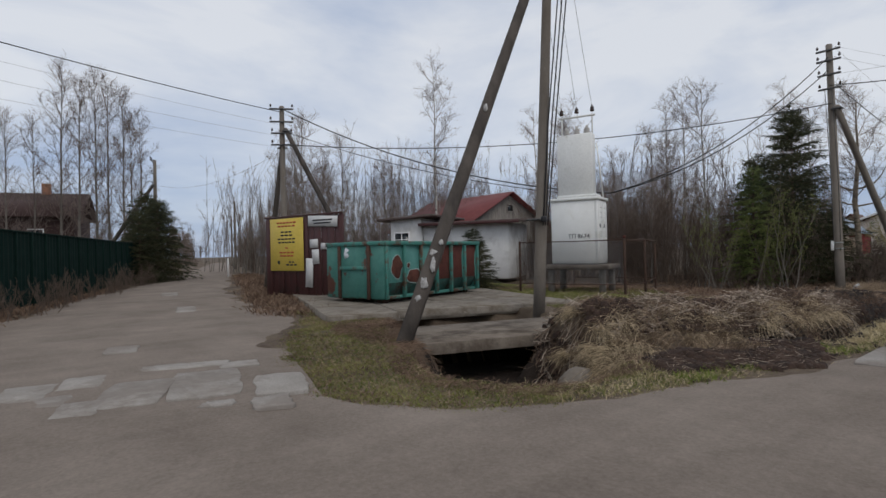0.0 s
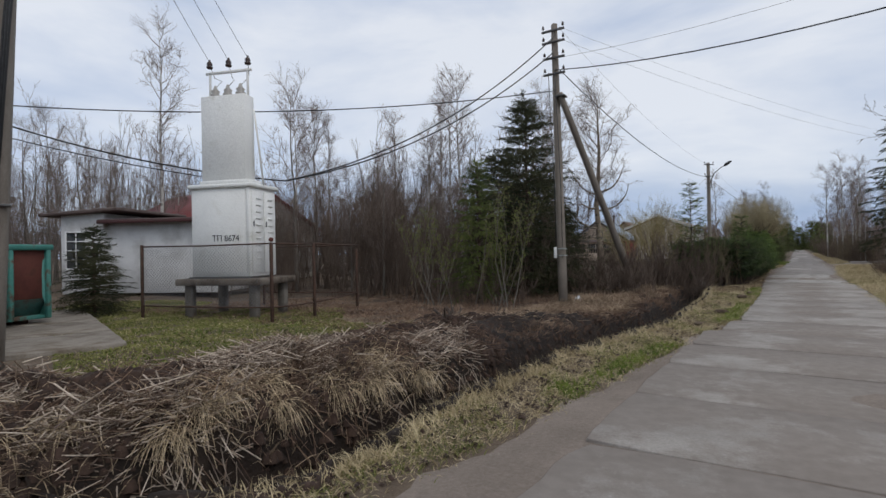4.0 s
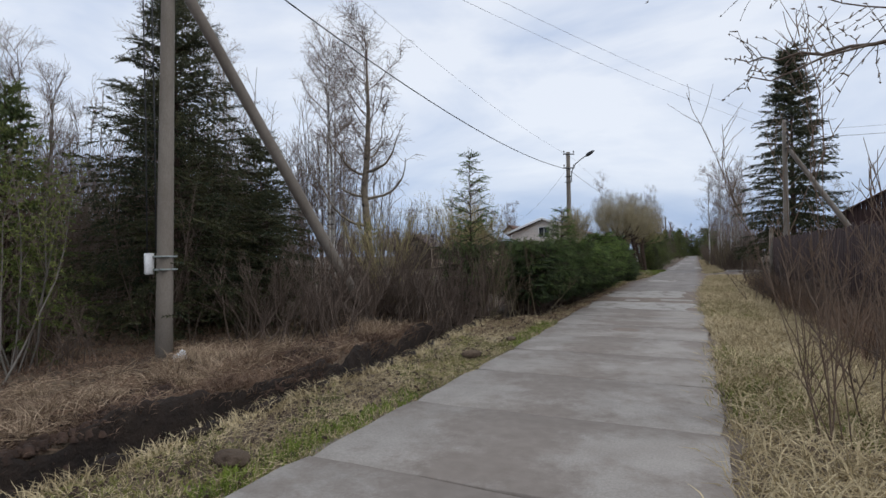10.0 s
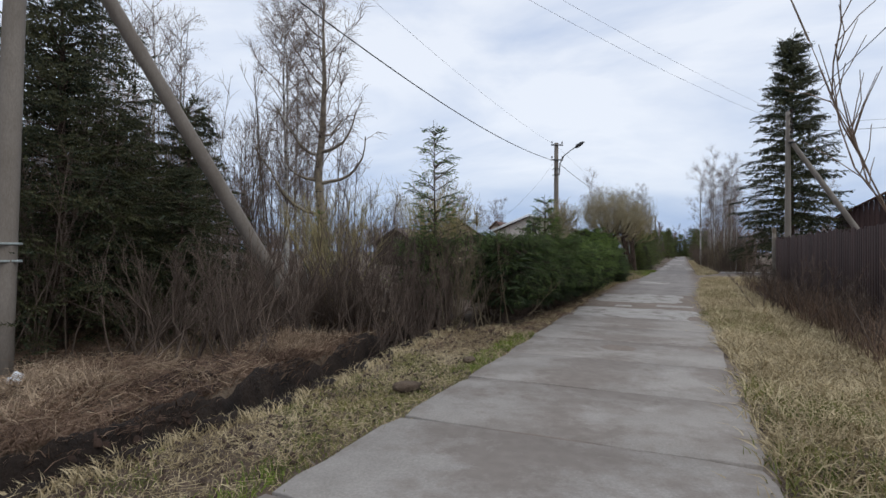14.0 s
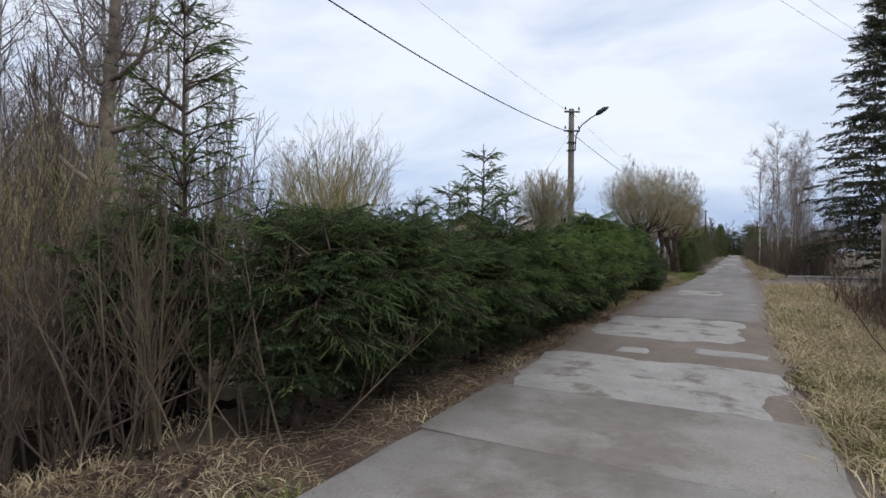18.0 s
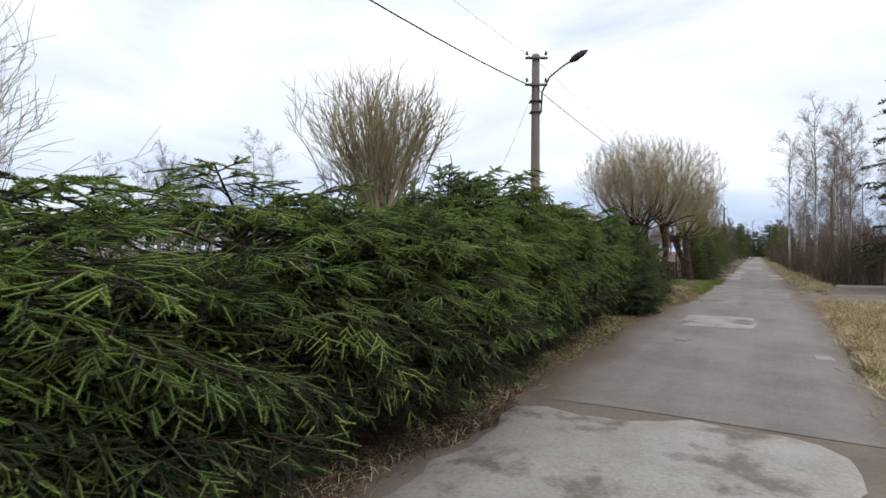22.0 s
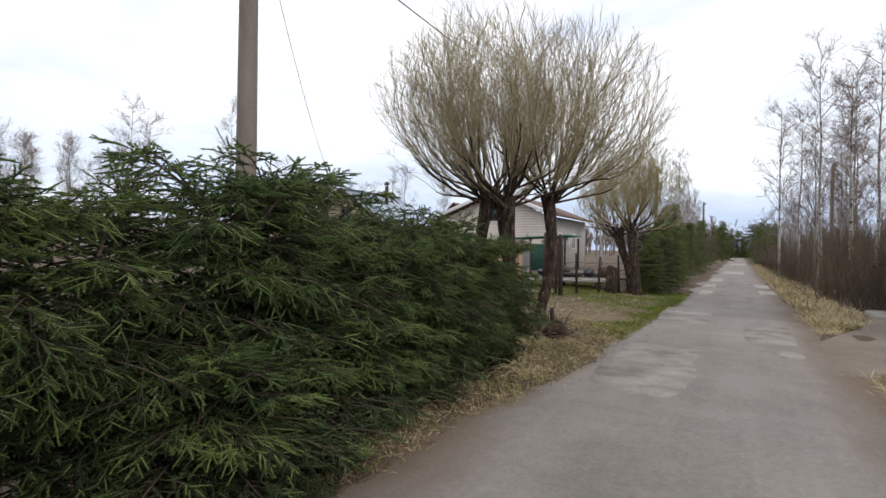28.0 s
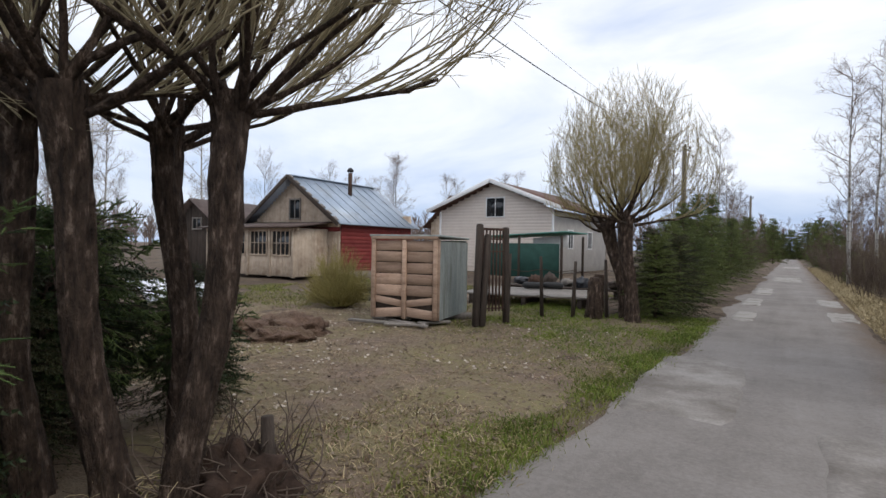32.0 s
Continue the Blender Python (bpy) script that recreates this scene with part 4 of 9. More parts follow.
for k, dx in enumerate((-0.02, 0.05, 0.12)):
    part("down_cable", Buf().tube([(0.22 + dx, 0.0, 2.0), (0.36 + dx * 1.6, 0.12, 4.5), (0.72 + dx * 2, 0.42, 9.2)], 0.016, 6), M["wire"], pm)
part("collar", bbox((0.06, 0, 2.15), (0.42, 0.4, 0.04), 0.01), M["steel"], pm)
part("switch_box", bbox((0.3, -0.1, 2.15), (0.1, 0.12, 0.14), 0.02), M["black"], pm)
bp = brace("pole_brace", "leaning grey concrete brace with torn paper notices", (-7.3, 5.1, 0.02), (-8.35, 10.2, 8.9), 0.16, 0.125)
bd = unit(np.array((-1.05, 5.1, 8.88)))
for k, (s, w, h, off) in enumerate(((1.15, 0.16, 0.24, 0.0), (1.5, 0.12, 0.34, 0.05), (1.75, 0.17, 0.14, -0.04), (1.95, 0.1, 0.12, 0.05), (0.85, 0.12, 0.14, -0.02), (5.1, 0.1, 0.25, 0.0))):
    c = bd * s + np.array((0.11, -0.11, 0.0)) + np.array((0.75, 0.6, 0)) * off
    q = Matrix.Rotation(radians(43), 4, "Z") @ Matrix.Rotation(radians(-31), 4, "X")
    rn_ = np.random.default_rng(800 + k)
    an_ = np.arange(14) * 2 * math.pi / 14
    rd_ = 0.55 + 0.5 * rn_.random(14)
    ov_ = np.c_[np.cos(an_) * rd_ * w * 0.5, np.zeros(14), np.sin(an_) * rd_ * h * 0.55]
    ov_ = np.concatenate([ov_, ov_ + (0, 0.012, 0), [(0, -0.002, 0)]]) @ np.array(q.to_3x3()).T + c
    ki_ = np.arange(14)
    kj_ = (ki_ + 1) % 14
    tn_ = Buf().add(ov_, np.stack([ki_, ki_ + 14, kj_ + 14, kj_], 1), np.stack([ki_, kj_, np.full(14, 28)], 1))
    part("torn_notice", tn_, M["paper_old"], bp, "torn white paper notice")
# pole behind the notice board, with two braces
power_pole("power_pole", LBL, (-22.3, 9.4, 0.1), 7.9, 60, ((7.75, 0.5), (7.2, 0.5), (6.7, 0.45), (6.2, 0.45)), (0.0, 0.0))
brace("pole_brace", "dark leaning concrete pole brace", (-19.0, 11.6, 0.1), (-22.2, 9.5, 7.0))
brace("pole_brace", "dark leaning concrete pole brace", (-23.4, 9.0, 0.0), (-22.4, 9.45, 6.3), 0.14, 0.1)
# pole at the wood's edge, with a brace and a meter box
pb = power_pole("power_pole", "tall grey concrete power pole with a meter box", (-6.12, 24.33, -0.28), 9.5, 0, ((9.25, 0.4), (8.85, 0.4), (8.3, 0.38), (7.75, 0.38)), (-0.3, 0.45), 0.165, 0.11)
part("meter_box", bbox((-0.2, -0.1, 1.72), (0.07, 0.16, 0.36), 0.015), M["trim_white"], pb, "small white meter box")
for z in (1.62, 1.84):
    part("strap", bbox((-0.06, 0.08, z), (0.3, 0.29, 0.03), 0.004), M["zinc"], pb)
for dx in (-0.12, 0.1):
    part("down_cable", Buf().tube([(dx - 0.03, -0.17, 1.9), (dx - 0.05, -0.16, 4.0), (dx - 0.2, -0.1, 7.7)], 0.012, 5), M["wire"], pb)
brace("pole_brace", "leaning grey concrete pole brace in the brush", (-4.85, 28.85, -0.2), (-6.15, 24.45, 6.75), 0.15, 0.11, "pole")
# pole with the street lamp behind the hedge
pc = power_pole("street_lamp_pole", "grey concrete pole with a curved street lamp arm", (-5.0, 51.3, 0), 7.75, 30, ((7.6, 0.35), (6.75, 0.35)), (0, 0), 0.17, 0.12)
part("lamp_arm", Buf().tube([(0.16, -0.05, 5.9), (0.2, -0.06, 6.55), (0.42, -0.1, 7.0), (0.85, -0.16, 7.35), (1.15, -0.2, 7.52)], 0.03, 6), M["steel"], pc)
hd = Buf().tube([(1.05, -0.18, 7.46), (1.18, -0.2, 7.56), (1.42, -0.23, 7.72), (1.58, -0.25, 7.8)], [0.04, 0.11, 0.10, 0.03], 8)
part("lamp_head", hd, M["black"], pc, "dark cobra-head lamp", True)
for z in (5.9, 6.25):
    part("clamp", bbox((0, 0, z), (0.36, 0.36, 0.03), 0.004), M["steel"], pc)
# pole behind the brown fence, with a brace
pr = power_pole("power_pole", LBL, (6.3, 51.0, 0), 8.3, 80, ((8.1, 0.45), (7.6, 0.45), (7.1, 0.4)), (0, 0))
brace("pole_brace", "leaning grey concrete pole brace", (10.2, 49.6, 0), (6.4, 51.0, 6.9), 0.15, 0.11, "pole")
# poles further along both roads
power_pole("power_pole", LBL, (-3.0, 79.0, 0), 6.3, 80, ((6.1, 0.35),), (0, 0), 0.13, 0.1)
power_pole("power_pole", LBL, (6.4, 88, 0), 7.3, 80, ((7.1, 0.5),))
power_pole("power_pole", LBL, (-2.6, 118, 0), 7.5, 80, ((7.3, 0.5),))
pl = power_pole("power_pole", "dark wooden power pole above the green fence", (-43.5, 8.6, 0), 8.7, -20, ((8.6, 0.95), (7.7, 0.5), (6.9, 0.4)), (0, 0), 0.16, 0.11)
brace("pole_brace", "dark leaning wooden pole brace", (-44.6, 4.3, 0), (-43.5, 8.5, 6.9))
for d in (66, 92):
    power_pole("power_pole", LBL, (-4 - 0.956 * d + 0.292 * 2.4, 0.2 + 0.292 * d + 0.956 * 2.4, 0), 8.2, -20, ((8.0, 0.6),))


def cable(a, b, sag, r=0.012, mat="wire", label="black overhead power cable", n=24):
    a, b = np.array(a, float), np.array(b, float)
    f = np.linspace(0, 1, n)[:, None]
    pts = a + (b - a) * f
    pts[:, 2] -= sag * 4 * (f * (1 - f))[:, 0]
    return tagged(part("overhead_cable", Buf().tube(pts, r, 5), M[mat], None, "", True), label, "cable", "overhead cables")


KI = (-11.25, 17.2, 3.55)
cable((-22.1, 9.3, 7.85), KI, 0.75, 0.022)
cable((-22.1, 9.3, 6.9), (-11.9, 15.6, 3.5), 0.35, 0.012)
cable((-22.1, 9.3, 6.3), (-6.3, 24.6, 6.9), 0.75, 0.018)
cable(KI, (-6.4, 24.6, 8.7), 0.75, 0.02)
cable(KI, (-6.4, 24.6, 8.2), 0.7, 0.02)
cable((-6.35, 24.6, 7.6), (20, 14.6, 9.0), 2.0, 0.018)
cable((-6.35, 24.6, 8.0), (22, 14.0, 9.6), 1.7, 0.005, "thin_wire", "thin overhead electric wire")
cable((-6.1, 24.4, 7.5), (-5.05, 51.2, 6.7), 0.75, 0.016)
cable((-6.1, 24.4, 8.9), (-5.05, 51.2, 7.6), 0.5, 0.004, "thin_wire", "thin overhead electric wire")
cable((-5.0, 51.3, 6.7), (-3.0, 79.0, 6.0), 0.5, 0.012)
cable((-5.0, 51.3, 7.6), (-3.0, 79.0, 6.1), 0.4, 0.004, "thin_wire", "thin overhead electric wire")
cable((-5.0, 51.3, 6.8), (-12.5, 62, 3.8), 0.5, 0.006, "thin_wire", "thin overhead electric wire")
cable((-22.3, 9.3, 7.75), (-9, -22, 8.4), 0.7, 0.016)
for k in range(3):
    cable((-22.3, 9.2, 7.2 - 0.5 * k), (-10 - k, -22, 8.0 - 0.3 * k), 0.6, 0.004, "thin_wire", "thin overhead electric wire")
cable((-22.5, 9.6, 6.2), (-43.4, 8.6, 6.9), 0.8, 0.006, "thin_wire", "thin overhead electric wire")
for k in range(3):
    cable((-22.5, 9.6, 7.6 - 0.5 * k), (-66.4, 21.8, 7.9), 0.8, 0.006, "thin_wire", "thin overhead electric wire")
cable((6.3, 51.0, 8.1), (-6.4, 24.8, 9.2), 0.4, 0.004, "thin_wire", "thin overhead electric wire")
cable((6.3, 51.0, 7.7), (-6.4, 24.8, 8.8), 0.5, 0.004, "thin_wire", "thin overhead electric wire")
cable((6.3, 51.0, 8.1), (7.8, 20, 8.6), 0.5, 0.014)
cable((6.4, 51.0, 7.3), (28, 46, 7.0), 0.4, 0.01)
cable((6.4, 51.0, 7.7), (28, 47.5, 7.6), 0.4, 0.006, "thin_wire", "thin overhead electric wire")
cable((6.3, 51.0, 7.9), (6.4, 88, 7.1), 0.6, 0.005, "thin_wire", "thin overhead electric wire")

# ---- transformer kiosk ----
KW, KD = 1.66, 1.15
kz = 1.22
kiosk = thing("transformer_kiosk", "white steel transformer kiosk with black number on a raised slab", "transformer", (-11.55, 15.42, 0.0), 19.8)
part("lower_cabinet", bbox((0, KD / 2, kz - 0.2 + 1.1), (KW, KD, 2.2), 0.02), M["kiosk"], kiosk)
part("cabinet_roof", bbox((0, KD / 2, kz - 0.2 + 2.25), (KW + 0.14, KD + 0.14, 0.1), 0.02), M["kiosk"], kiosk)
part("front_panel", bbox((0, -0.012, kz - 0.2 + 1.1), (KW - 0.24, 0.02, 2.06), 0.008), M["kiosk"], kiosk)
part("corner_post", bbox((KW / 2 - 0.04, -0.012, kz - 0.2 + 1.1), (0.08, 0.024, 2.16), 0.006), M["kiosk"], kiosk)
for k in range(2):
    dr = part("door", bbox((KW / 2 + 0.015, 0.30 + 0.54 * k, kz - 0.2 + 1.1), (0.03, 0.5, 2.04), 0.01), M["kiosk"], kiosk, "white louvred steel door")
    for j in range(11):
        part("louvre", bbox((KW / 2 + 0.04, 0.30 + 0.54 * k, kz - 0.2 + 0.28 + 0.165 * j), (0.02, 0.2, 0.05), 0.006, roty(25)), M["kiosk"], dr)
    part("handle", bbox((KW / 2 + 0.045, 0.10 + 0.54 * k, kz - 0.2 + 1.3), (0.03, 0.03, 0.14), 0.008), M["steel"], dr)
part("upper_cabinet", bbox((0.03, 0.32, kz - 0.2 + 2.3 + 1.12), (1.24, 0.42, 2.24), 0.015), M["kiosk"], kiosk)
part("upper_flange", bbox((0.08, 0.34, kz - 0.2 + 2.36), (1.4, 0.56, 0.08), 0.01), M["kiosk"], kiosk)
part("side_pipe", Buf().tube([(0.9, 0.5, 3.3), (0.82, 0.45, 4.3), (0.73, 0.4, 5.2)], 0.025, 6), M["kiosk"], kiosk)
rack = part("insulator_rack", bbox((0.08, 0.32, 6.2), (1.3, 0.06, 0.06), 0.006), M["kiosk"], kiosk)
for s in (-1, 1):
    part("rack_post", bbox((0.08 + 0.54 * s, 0.32, 5.87), (0.05, 0.05, 0.7), 0.006), M["kiosk"], rack)
BIG = insulator(0.085).mesh("line_insulator", True)
for s in (-1, 0, 1):
    part("line_insulator", BIG, M["porcelain"], rack).matrix_basis = pose(0.08 + 0.55 * s, 0.32, 6.23)
    bsh = part("bushing", Buf().tube([(0.0, 0, 0), (0, 0, 0.06), (0, 0, 0.1), (0, 0, 0.16), (0, 0, 0.2), (0, 0, 0.3)], [0.11, 0.13, 0.08, 0.11, 0.06, 0.03], 10), M["porcelain_grey"], kiosk)
    bsh.matrix_basis = pose(0.08 + 0.36 * s, 0.28, 5.56)
    part("jumper_wire", Buf().tube([(0.08 + 0.36 * s, 0.28, 5.8), (0.2 + 0.36 * s, 0.38, 6.0), (0.08 + 0.5 * s, 0.45, 6.12), (0.08 + 0.55 * s, 0.32, 6.45)], 0.008, 5), M["thin_wire"], kiosk)
c = kiosk.matrix_basis
for s in (-1, 0, 1):
    e = c @ Vector((0.08 + 0.55 * s, 0.32, 6.5))
    cable((e.x, e.y, e.z), (-8.25 + 0.3 * s, 10.3 + 0.1 * s, 9.5), 0.12, 0.006, "thin_wire", "thin overhead electric wire")
txt = bpy.data.curves.new("number", "FONT")
txt.body, txt.size, txt.extrude = "ТП 8674", 0.21, 0.002
txt.align_x = "CENTER"
tx = new("number", txt)
tx.parent = kiosk
tx.matrix_basis = pose(0.16, -0.028, 1.90, 90, 0, 0)
txt.materials.append(M["black"])
plinth = thing("kiosk_plinth", "raised concrete slab on short posts under the kiosk", "plinth", (-11.55, 15.42, 0.0), 19.8)
part("slab", bbox((0.05, 0.6, 0.9), (2.3, 1.8, 0.16), 0.02), M["deck_concrete"], plinth)
for x, y in ((-0.85, -0.05), (0.95, -0.05), (-0.85, 1.25), (0.95, 1.25)):
    part("post", bbox((x, y, 0.41), (0.2, 0.2, 0.84), 0.02), M["stained_concrete"], plinth)
part("skid", bbox((0.0, -0.05, 1.0), (1.7, 0.08, 0.05), 0.006), M["steel"], plinth)


def mesh_panel(p0, p1, z0, z1, pitch=0.09, r=0.0035):
    """Chain-link wires between two posts."""
    p0, p1 = np.array(p0, float), np.array(p1, float)
    L, H = np.linalg.norm(p1 - p0), z1 - z0
    d = (p1 - p0) / L
    a, b = [], []
    for s0 in np.arange(-H, L, pitch):
        u0, u1 = max(s0, 0), min(s0 + H, L)
        if u1 > u0:
            for m in (0, 1):
                za, zb = (z0 + u0 - s0, z0 + u1 - s0) if m == 0 else (z1 - (u0 - s0), z1 - (u1 - s0))
                a.append((*(p0 + d * u0), za))
                b.append((*(p0 + d * u1), zb))
    return Buf().sticks(a, b, r, r, 3)


kf = thing("mesh_fence", "rusty steel-framed chain-link fence around the kiosk", "fence")
corners = [(-13.1, 14.3), (-9.57, 15.35), (-9.65, 16.7), (-10.9, 19.6), (-14.0, 18.6)]
for k, (x, y) in enumerate(corners):
    zb = float(height(x, y))
    pst = part("post", bbox((x, y, zb + 0.85), (0.065, 0.065, 1.9), 0.008), M["rust"], kf, "rusty steel fence post")
    if k == 1:
        part("cap", bbox((x, y, zb + 1.86), (0.1, 0.1, 0.1), 0.035), M["red_panel"], pst)
for k in range(4):
    (x0, y0), (x1, y1) = corners[k], corners[k + 1]
    zt = 1.80
    for z in (zt, 0.35):
        part("rail", Buf().tube([(x0, y0, z), ((x0 + x1) / 2, (y0 + y1) / 2, z - 0.015), (x1, y1, z)], 0.02, 6), M["rust"], kf)
    if k == 0:
        part("chain_link", mesh_panel((x0, y0), (x1, y1), 0.36, zt), M["thin_wire"], kf)

# ---- waste container ----
def rust_blob(x, cy, cz, ry, rz_, seed):
    """A thin irregular patch on the container's side."""
    rb = np.random.default_rng(seed)
    n = 26
    a = np.arange(n) * 2 * math.pi / n
    w = 1 + sum(rb.normal(0, 0.2 / q) * np.sin(q * a + 6.28 * rb.random()) for q in range(1, 7))
    ring = np.c_[np.zeros(n), np.cos(a) * ry * w, np.sin(a) * rz_ * w]
    v = np.concatenate([ring + (x - 0.006, cy, cz), ring * 0.97 + (x, cy, cz), [(x, cy, cz)]])
    i = np.arange(n)
    j = (i + 1) % n
    return Buf().add(v, np.stack([i, j, j + n, i + n], 1), np.stack([i + n, j + n, np.full(n, 2 * n)], 1))


dump = thing("waste_container", "teal steel waste container with rust patches, filled with rubbish", "waste container", (-12.2, 7.97, 0.14), 14)
# length runs along y, width towards -x
DL, DW, DH = 4.6, 2.3, 1.62
part("floor_plate", bbox((-DW / 2, DL / 2, 0.16), (DW - 0.1, DL, 0.08), 0.01), M["teal_rim"], dump)
for k in range(6):
    y0 = 0.05 + k * (DL - 0.1) / 6
    red = k in (3, 4, 5)
    part("side_panel", bbox((-0.06, y0 + 0.375, 1.09), (0.035, 0.74, 1.06), 0.008), M["red_panel" if red else "cyan"], dump, "rust-red steel panel" if red else "pale turquoise steel panel")
    # slopes inward; a darker, rust-stained teal holds the shade under the side
    part("lower_panel", bbox((-0.19, y0 + 0.375, 0.37), (0.03, 0.74, 0.52), 0.006, roty(32)), M["teal_shade_rust"], dump, "dark green lower panel, shade in its colour, rust-stained")
    if red:
        part("paint_edge", rust_blob(-0.036, y0 + (0.06 if k == 3 else 0.70), 0.95, 0.07, 0.5, 900 + k), M["cyan"], dump, "flaking turquoise paint edge")


for k, (cy, cz, ry, rz_) in enumerate(((0.52, 1.0, 0.25, 0.28), (1.24, 0.72, 0.29, 0.2), (2.06, 0.88, 0.09, 0.16), (1.0, 1.05, 0.05, 0.08), (1.72, 0.92, 0.03, 0.06), (2.12, 1.22, 0.03, 0.05))):
    part("paint_edge", rust_blob(-0.038, cy, cz, ry + 0.02, rz_ + 0.024, 920 + k), M["paint_chip"], dump, "pale flaked paint edge")
    part("rust_patch", rust_blob(-0.034, cy, cz, ry, rz_, 920 + k), M["rust_red"], dump, "dark rust patch")
for k in range(7):
    part("rib", bbox((-0.01, 0.05 + k * (DL - 0.1) / 6, 0.14 + 0.74), (0.13, 0.085, 1.5), 0.015), M["teal_rim"], dump)
part("far_side", bbox((-DW, DL / 2, 0.88), (0.05, DL, 1.46), 0.01), M["teal"], dump)
part("far_end", bbox((-DW / 2, DL, 0.88), (DW, 0.05, 1.46), 0.01), M["teal"], dump)
for s in (0, 1):
    part("end_door", bbox((-0.29 - 1.72 * s, -0.02, 0.88), (0.56, 0.05, 1.46), 0.01), M["teal"], dump)
mid = part("end_door", bbox((-1.15, -0.02, 0.88), (1.12, 0.05, 1.46), 0.01), M["teal"], dump)
part("door_bar", bbox((-1.15, -0.07, 0.98), (1.12, 0.06, 0.1), 0.012), M["teal_rim"], mid)
for s in (-0.58, 0.58):
    part("door_rib", bbox((-1.15 + s, -0.06, 0.86), (0.1, 0.09, 1.5), 0.015), M["rust"], dump)
for x0, y0, sx, sy in ((0.0, DL / 2, 0.13, DL + 0.1), (-DW, DL / 2, 0.13, DL + 0.1), (-DW / 2, -0.02, DW, 0.13), (-DW / 2, DL, DW, 0.13)):
    part("rim", bbox((x0, y0, DH + 0.04), (sx, sy, 0.12), 0.02), M["teal_rim"], dump)
for y in (0.3, 4.2):
    for x in (-0.35, -1.8):
        part("roller", Buf().tube([(x - 0.1, y, 0.08), (x + 0.1, y, 0.08)], 0.1, 12), M["rust"], dump)
part("skid", bbox((-0.5, DL / 2, 0.07), (0.12, DL - 0.4, 0.12), 0.01), M["rust"], dump)
part("skid", bbox((-1.65, DL / 2, 0.07), (0.12, DL - 0.4, 0.12), 0.01), M["rust"], dump)
r = np.random.default_rng(21)


def lump(r, sx, sy, sz, sub=3, amp=0.25, fr=2.5):
    bm = bmesh.new()
    bmesh.ops.create_icosphere(bm, subdivisions=sub, radius=1)
    o = Vector(r.random(3) * 9)
    for v in bm.verts:
        k = 1 + amp * noise.noise(v.co * fr + o) + 0.4 * amp * noise.noise(v.co * fr * 3 + o)
        v.co = Vector((v.co.x * sx * k, v.co.y * sy * k, v.co.z * sz * k))
    me = bpy.data.meshes.new("lump")
    bm.to_mesh(me)
    bm.free()
    for p in me.polygons:
        p.use_smooth = True
    return me


mdump = dump.matrix_basis
for k in range(15):
    c = mdump @ Vector((-0.35 - 1.5 * r.random(), 0.3 + 0.28 * k, 1.28 + 0.14 * r.random()))
    ob = part("rubbish_bag", lump(r, 0.42, 0.36, 0.3), M["plastic_dark" if k % 4 else "plastic_white"])
    tagged(ob, "crumpled dark rubbish bag in the container" if k % 4 else "pale crumpled rubbish bag in the container", "rubbish bag", "rubbish bags")
    ob.matrix_basis = pose(c.x, c.y, c.z + 0.05, 0, 0, r.random() * 180)

# ---- notice board of maroon sheet metal ----
ang = 16.8
board = thing("notice_board", "tall maroon sheet-metal screen carrying notices", "notice board", (-19.4, 7.5, 0.06), ang)
bl = 3.8
for k in range(12):
    part("sheet", bbox((0.16 + 0.317 * k, 0.02 * (k % 2), 1.4), (0.312, 0.03, 2.8), 0.008), M["maroon"], board)
for k in range(3):
    part("return_sheet", bbox((-0.05, 0.2 + 0.3 * k, 1.35), (0.03, 0.29, 2.7), 0.008), M["maroon"], board)
part("top_rail", bbox((bl / 2, 0.0, 2.84), (bl + 0.1, 0.08, 0.06), 0.01), M["maroon"], board)
for x in (0.0, 2.15, 3.8):
    part("post", bbox((x, 0.06, 1.4), (0.09, 0.09, 2.82), 0.01), M["maroon"], board)
sg = thing("yellow_notice", "yellow printed notice with faded red and black lines", "sign", board.matrix_basis @ Vector((1.17, -0.06, 1.85)), ang)
part("panel", bbox((0, 0, 0), (1.75, 0.015, 1.86), 0.003), M["yellow"], sg)
rows_ = ((0.78, 1.05, "red_ink"), (0.66, 0.95, "red_ink"), (0.45, 0.6, "black"), (0.33, 0.66, "black"), (0.2, 0.95, "black"), (0.08, 0.9, "black"), (-0.12, 0.16, "red_ink"), (-0.28, 0.8, "red_ink"), (-0.4, 0.74, "red_ink"), (-0.62, 0.3, "black"), (-0.72, 0.6, "black"))
for z, w, mt in rows_:
    n = max(2, int(w / 0.17))
    for j in range(n):
        part("text_bar", bbox(((0.25 if z < -0.5 else 0) - w / 2 + (j + 0.5) * w / n, -0.0105, z), (w / n * 0.78, 0.004, 0.055), 0), M[mt], sg)
part("emblem", Buf().tube([(-0.42, -0.008, -0.63), (-0.42, -0.013, -0.63)], 0.07, 14), M["black"], sg)
for (x, z, w, h, lab) in ((2.98, 2.6, 1.4, 0.36, "white notice strip with a printed line"), (2.55, 1.85, 0.4, 0.3, "torn white paper"), (2.62, 1.4, 0.34, 0.5, "torn white paper"), (3.05, 1.75, 0.34, 0.22, "torn white paper"), (2.3, 0.85, 0.36, 1.0, "torn white paper")):
    p = thing("paper_notice", lab + " on the maroon board", "paper notice", board.matrix_basis @ Vector((x, -0.045, z)), ang, "paper notices")
    part("sheet", bbox((0, 0, 0), (w, 0.006, h), 0, roty(3 * math.sin(x * 9))), M["paper"], p)
    if w > 1:
        part("text_bar", bbox((0, -0.006, 0.04), (0.95, 0.004, 0.05), 0), M["black"], p)
        part("text_bar", bbox((0, -0.006, -0.06), (0.8, 0.004, 0.05), 0), M["black"], p)
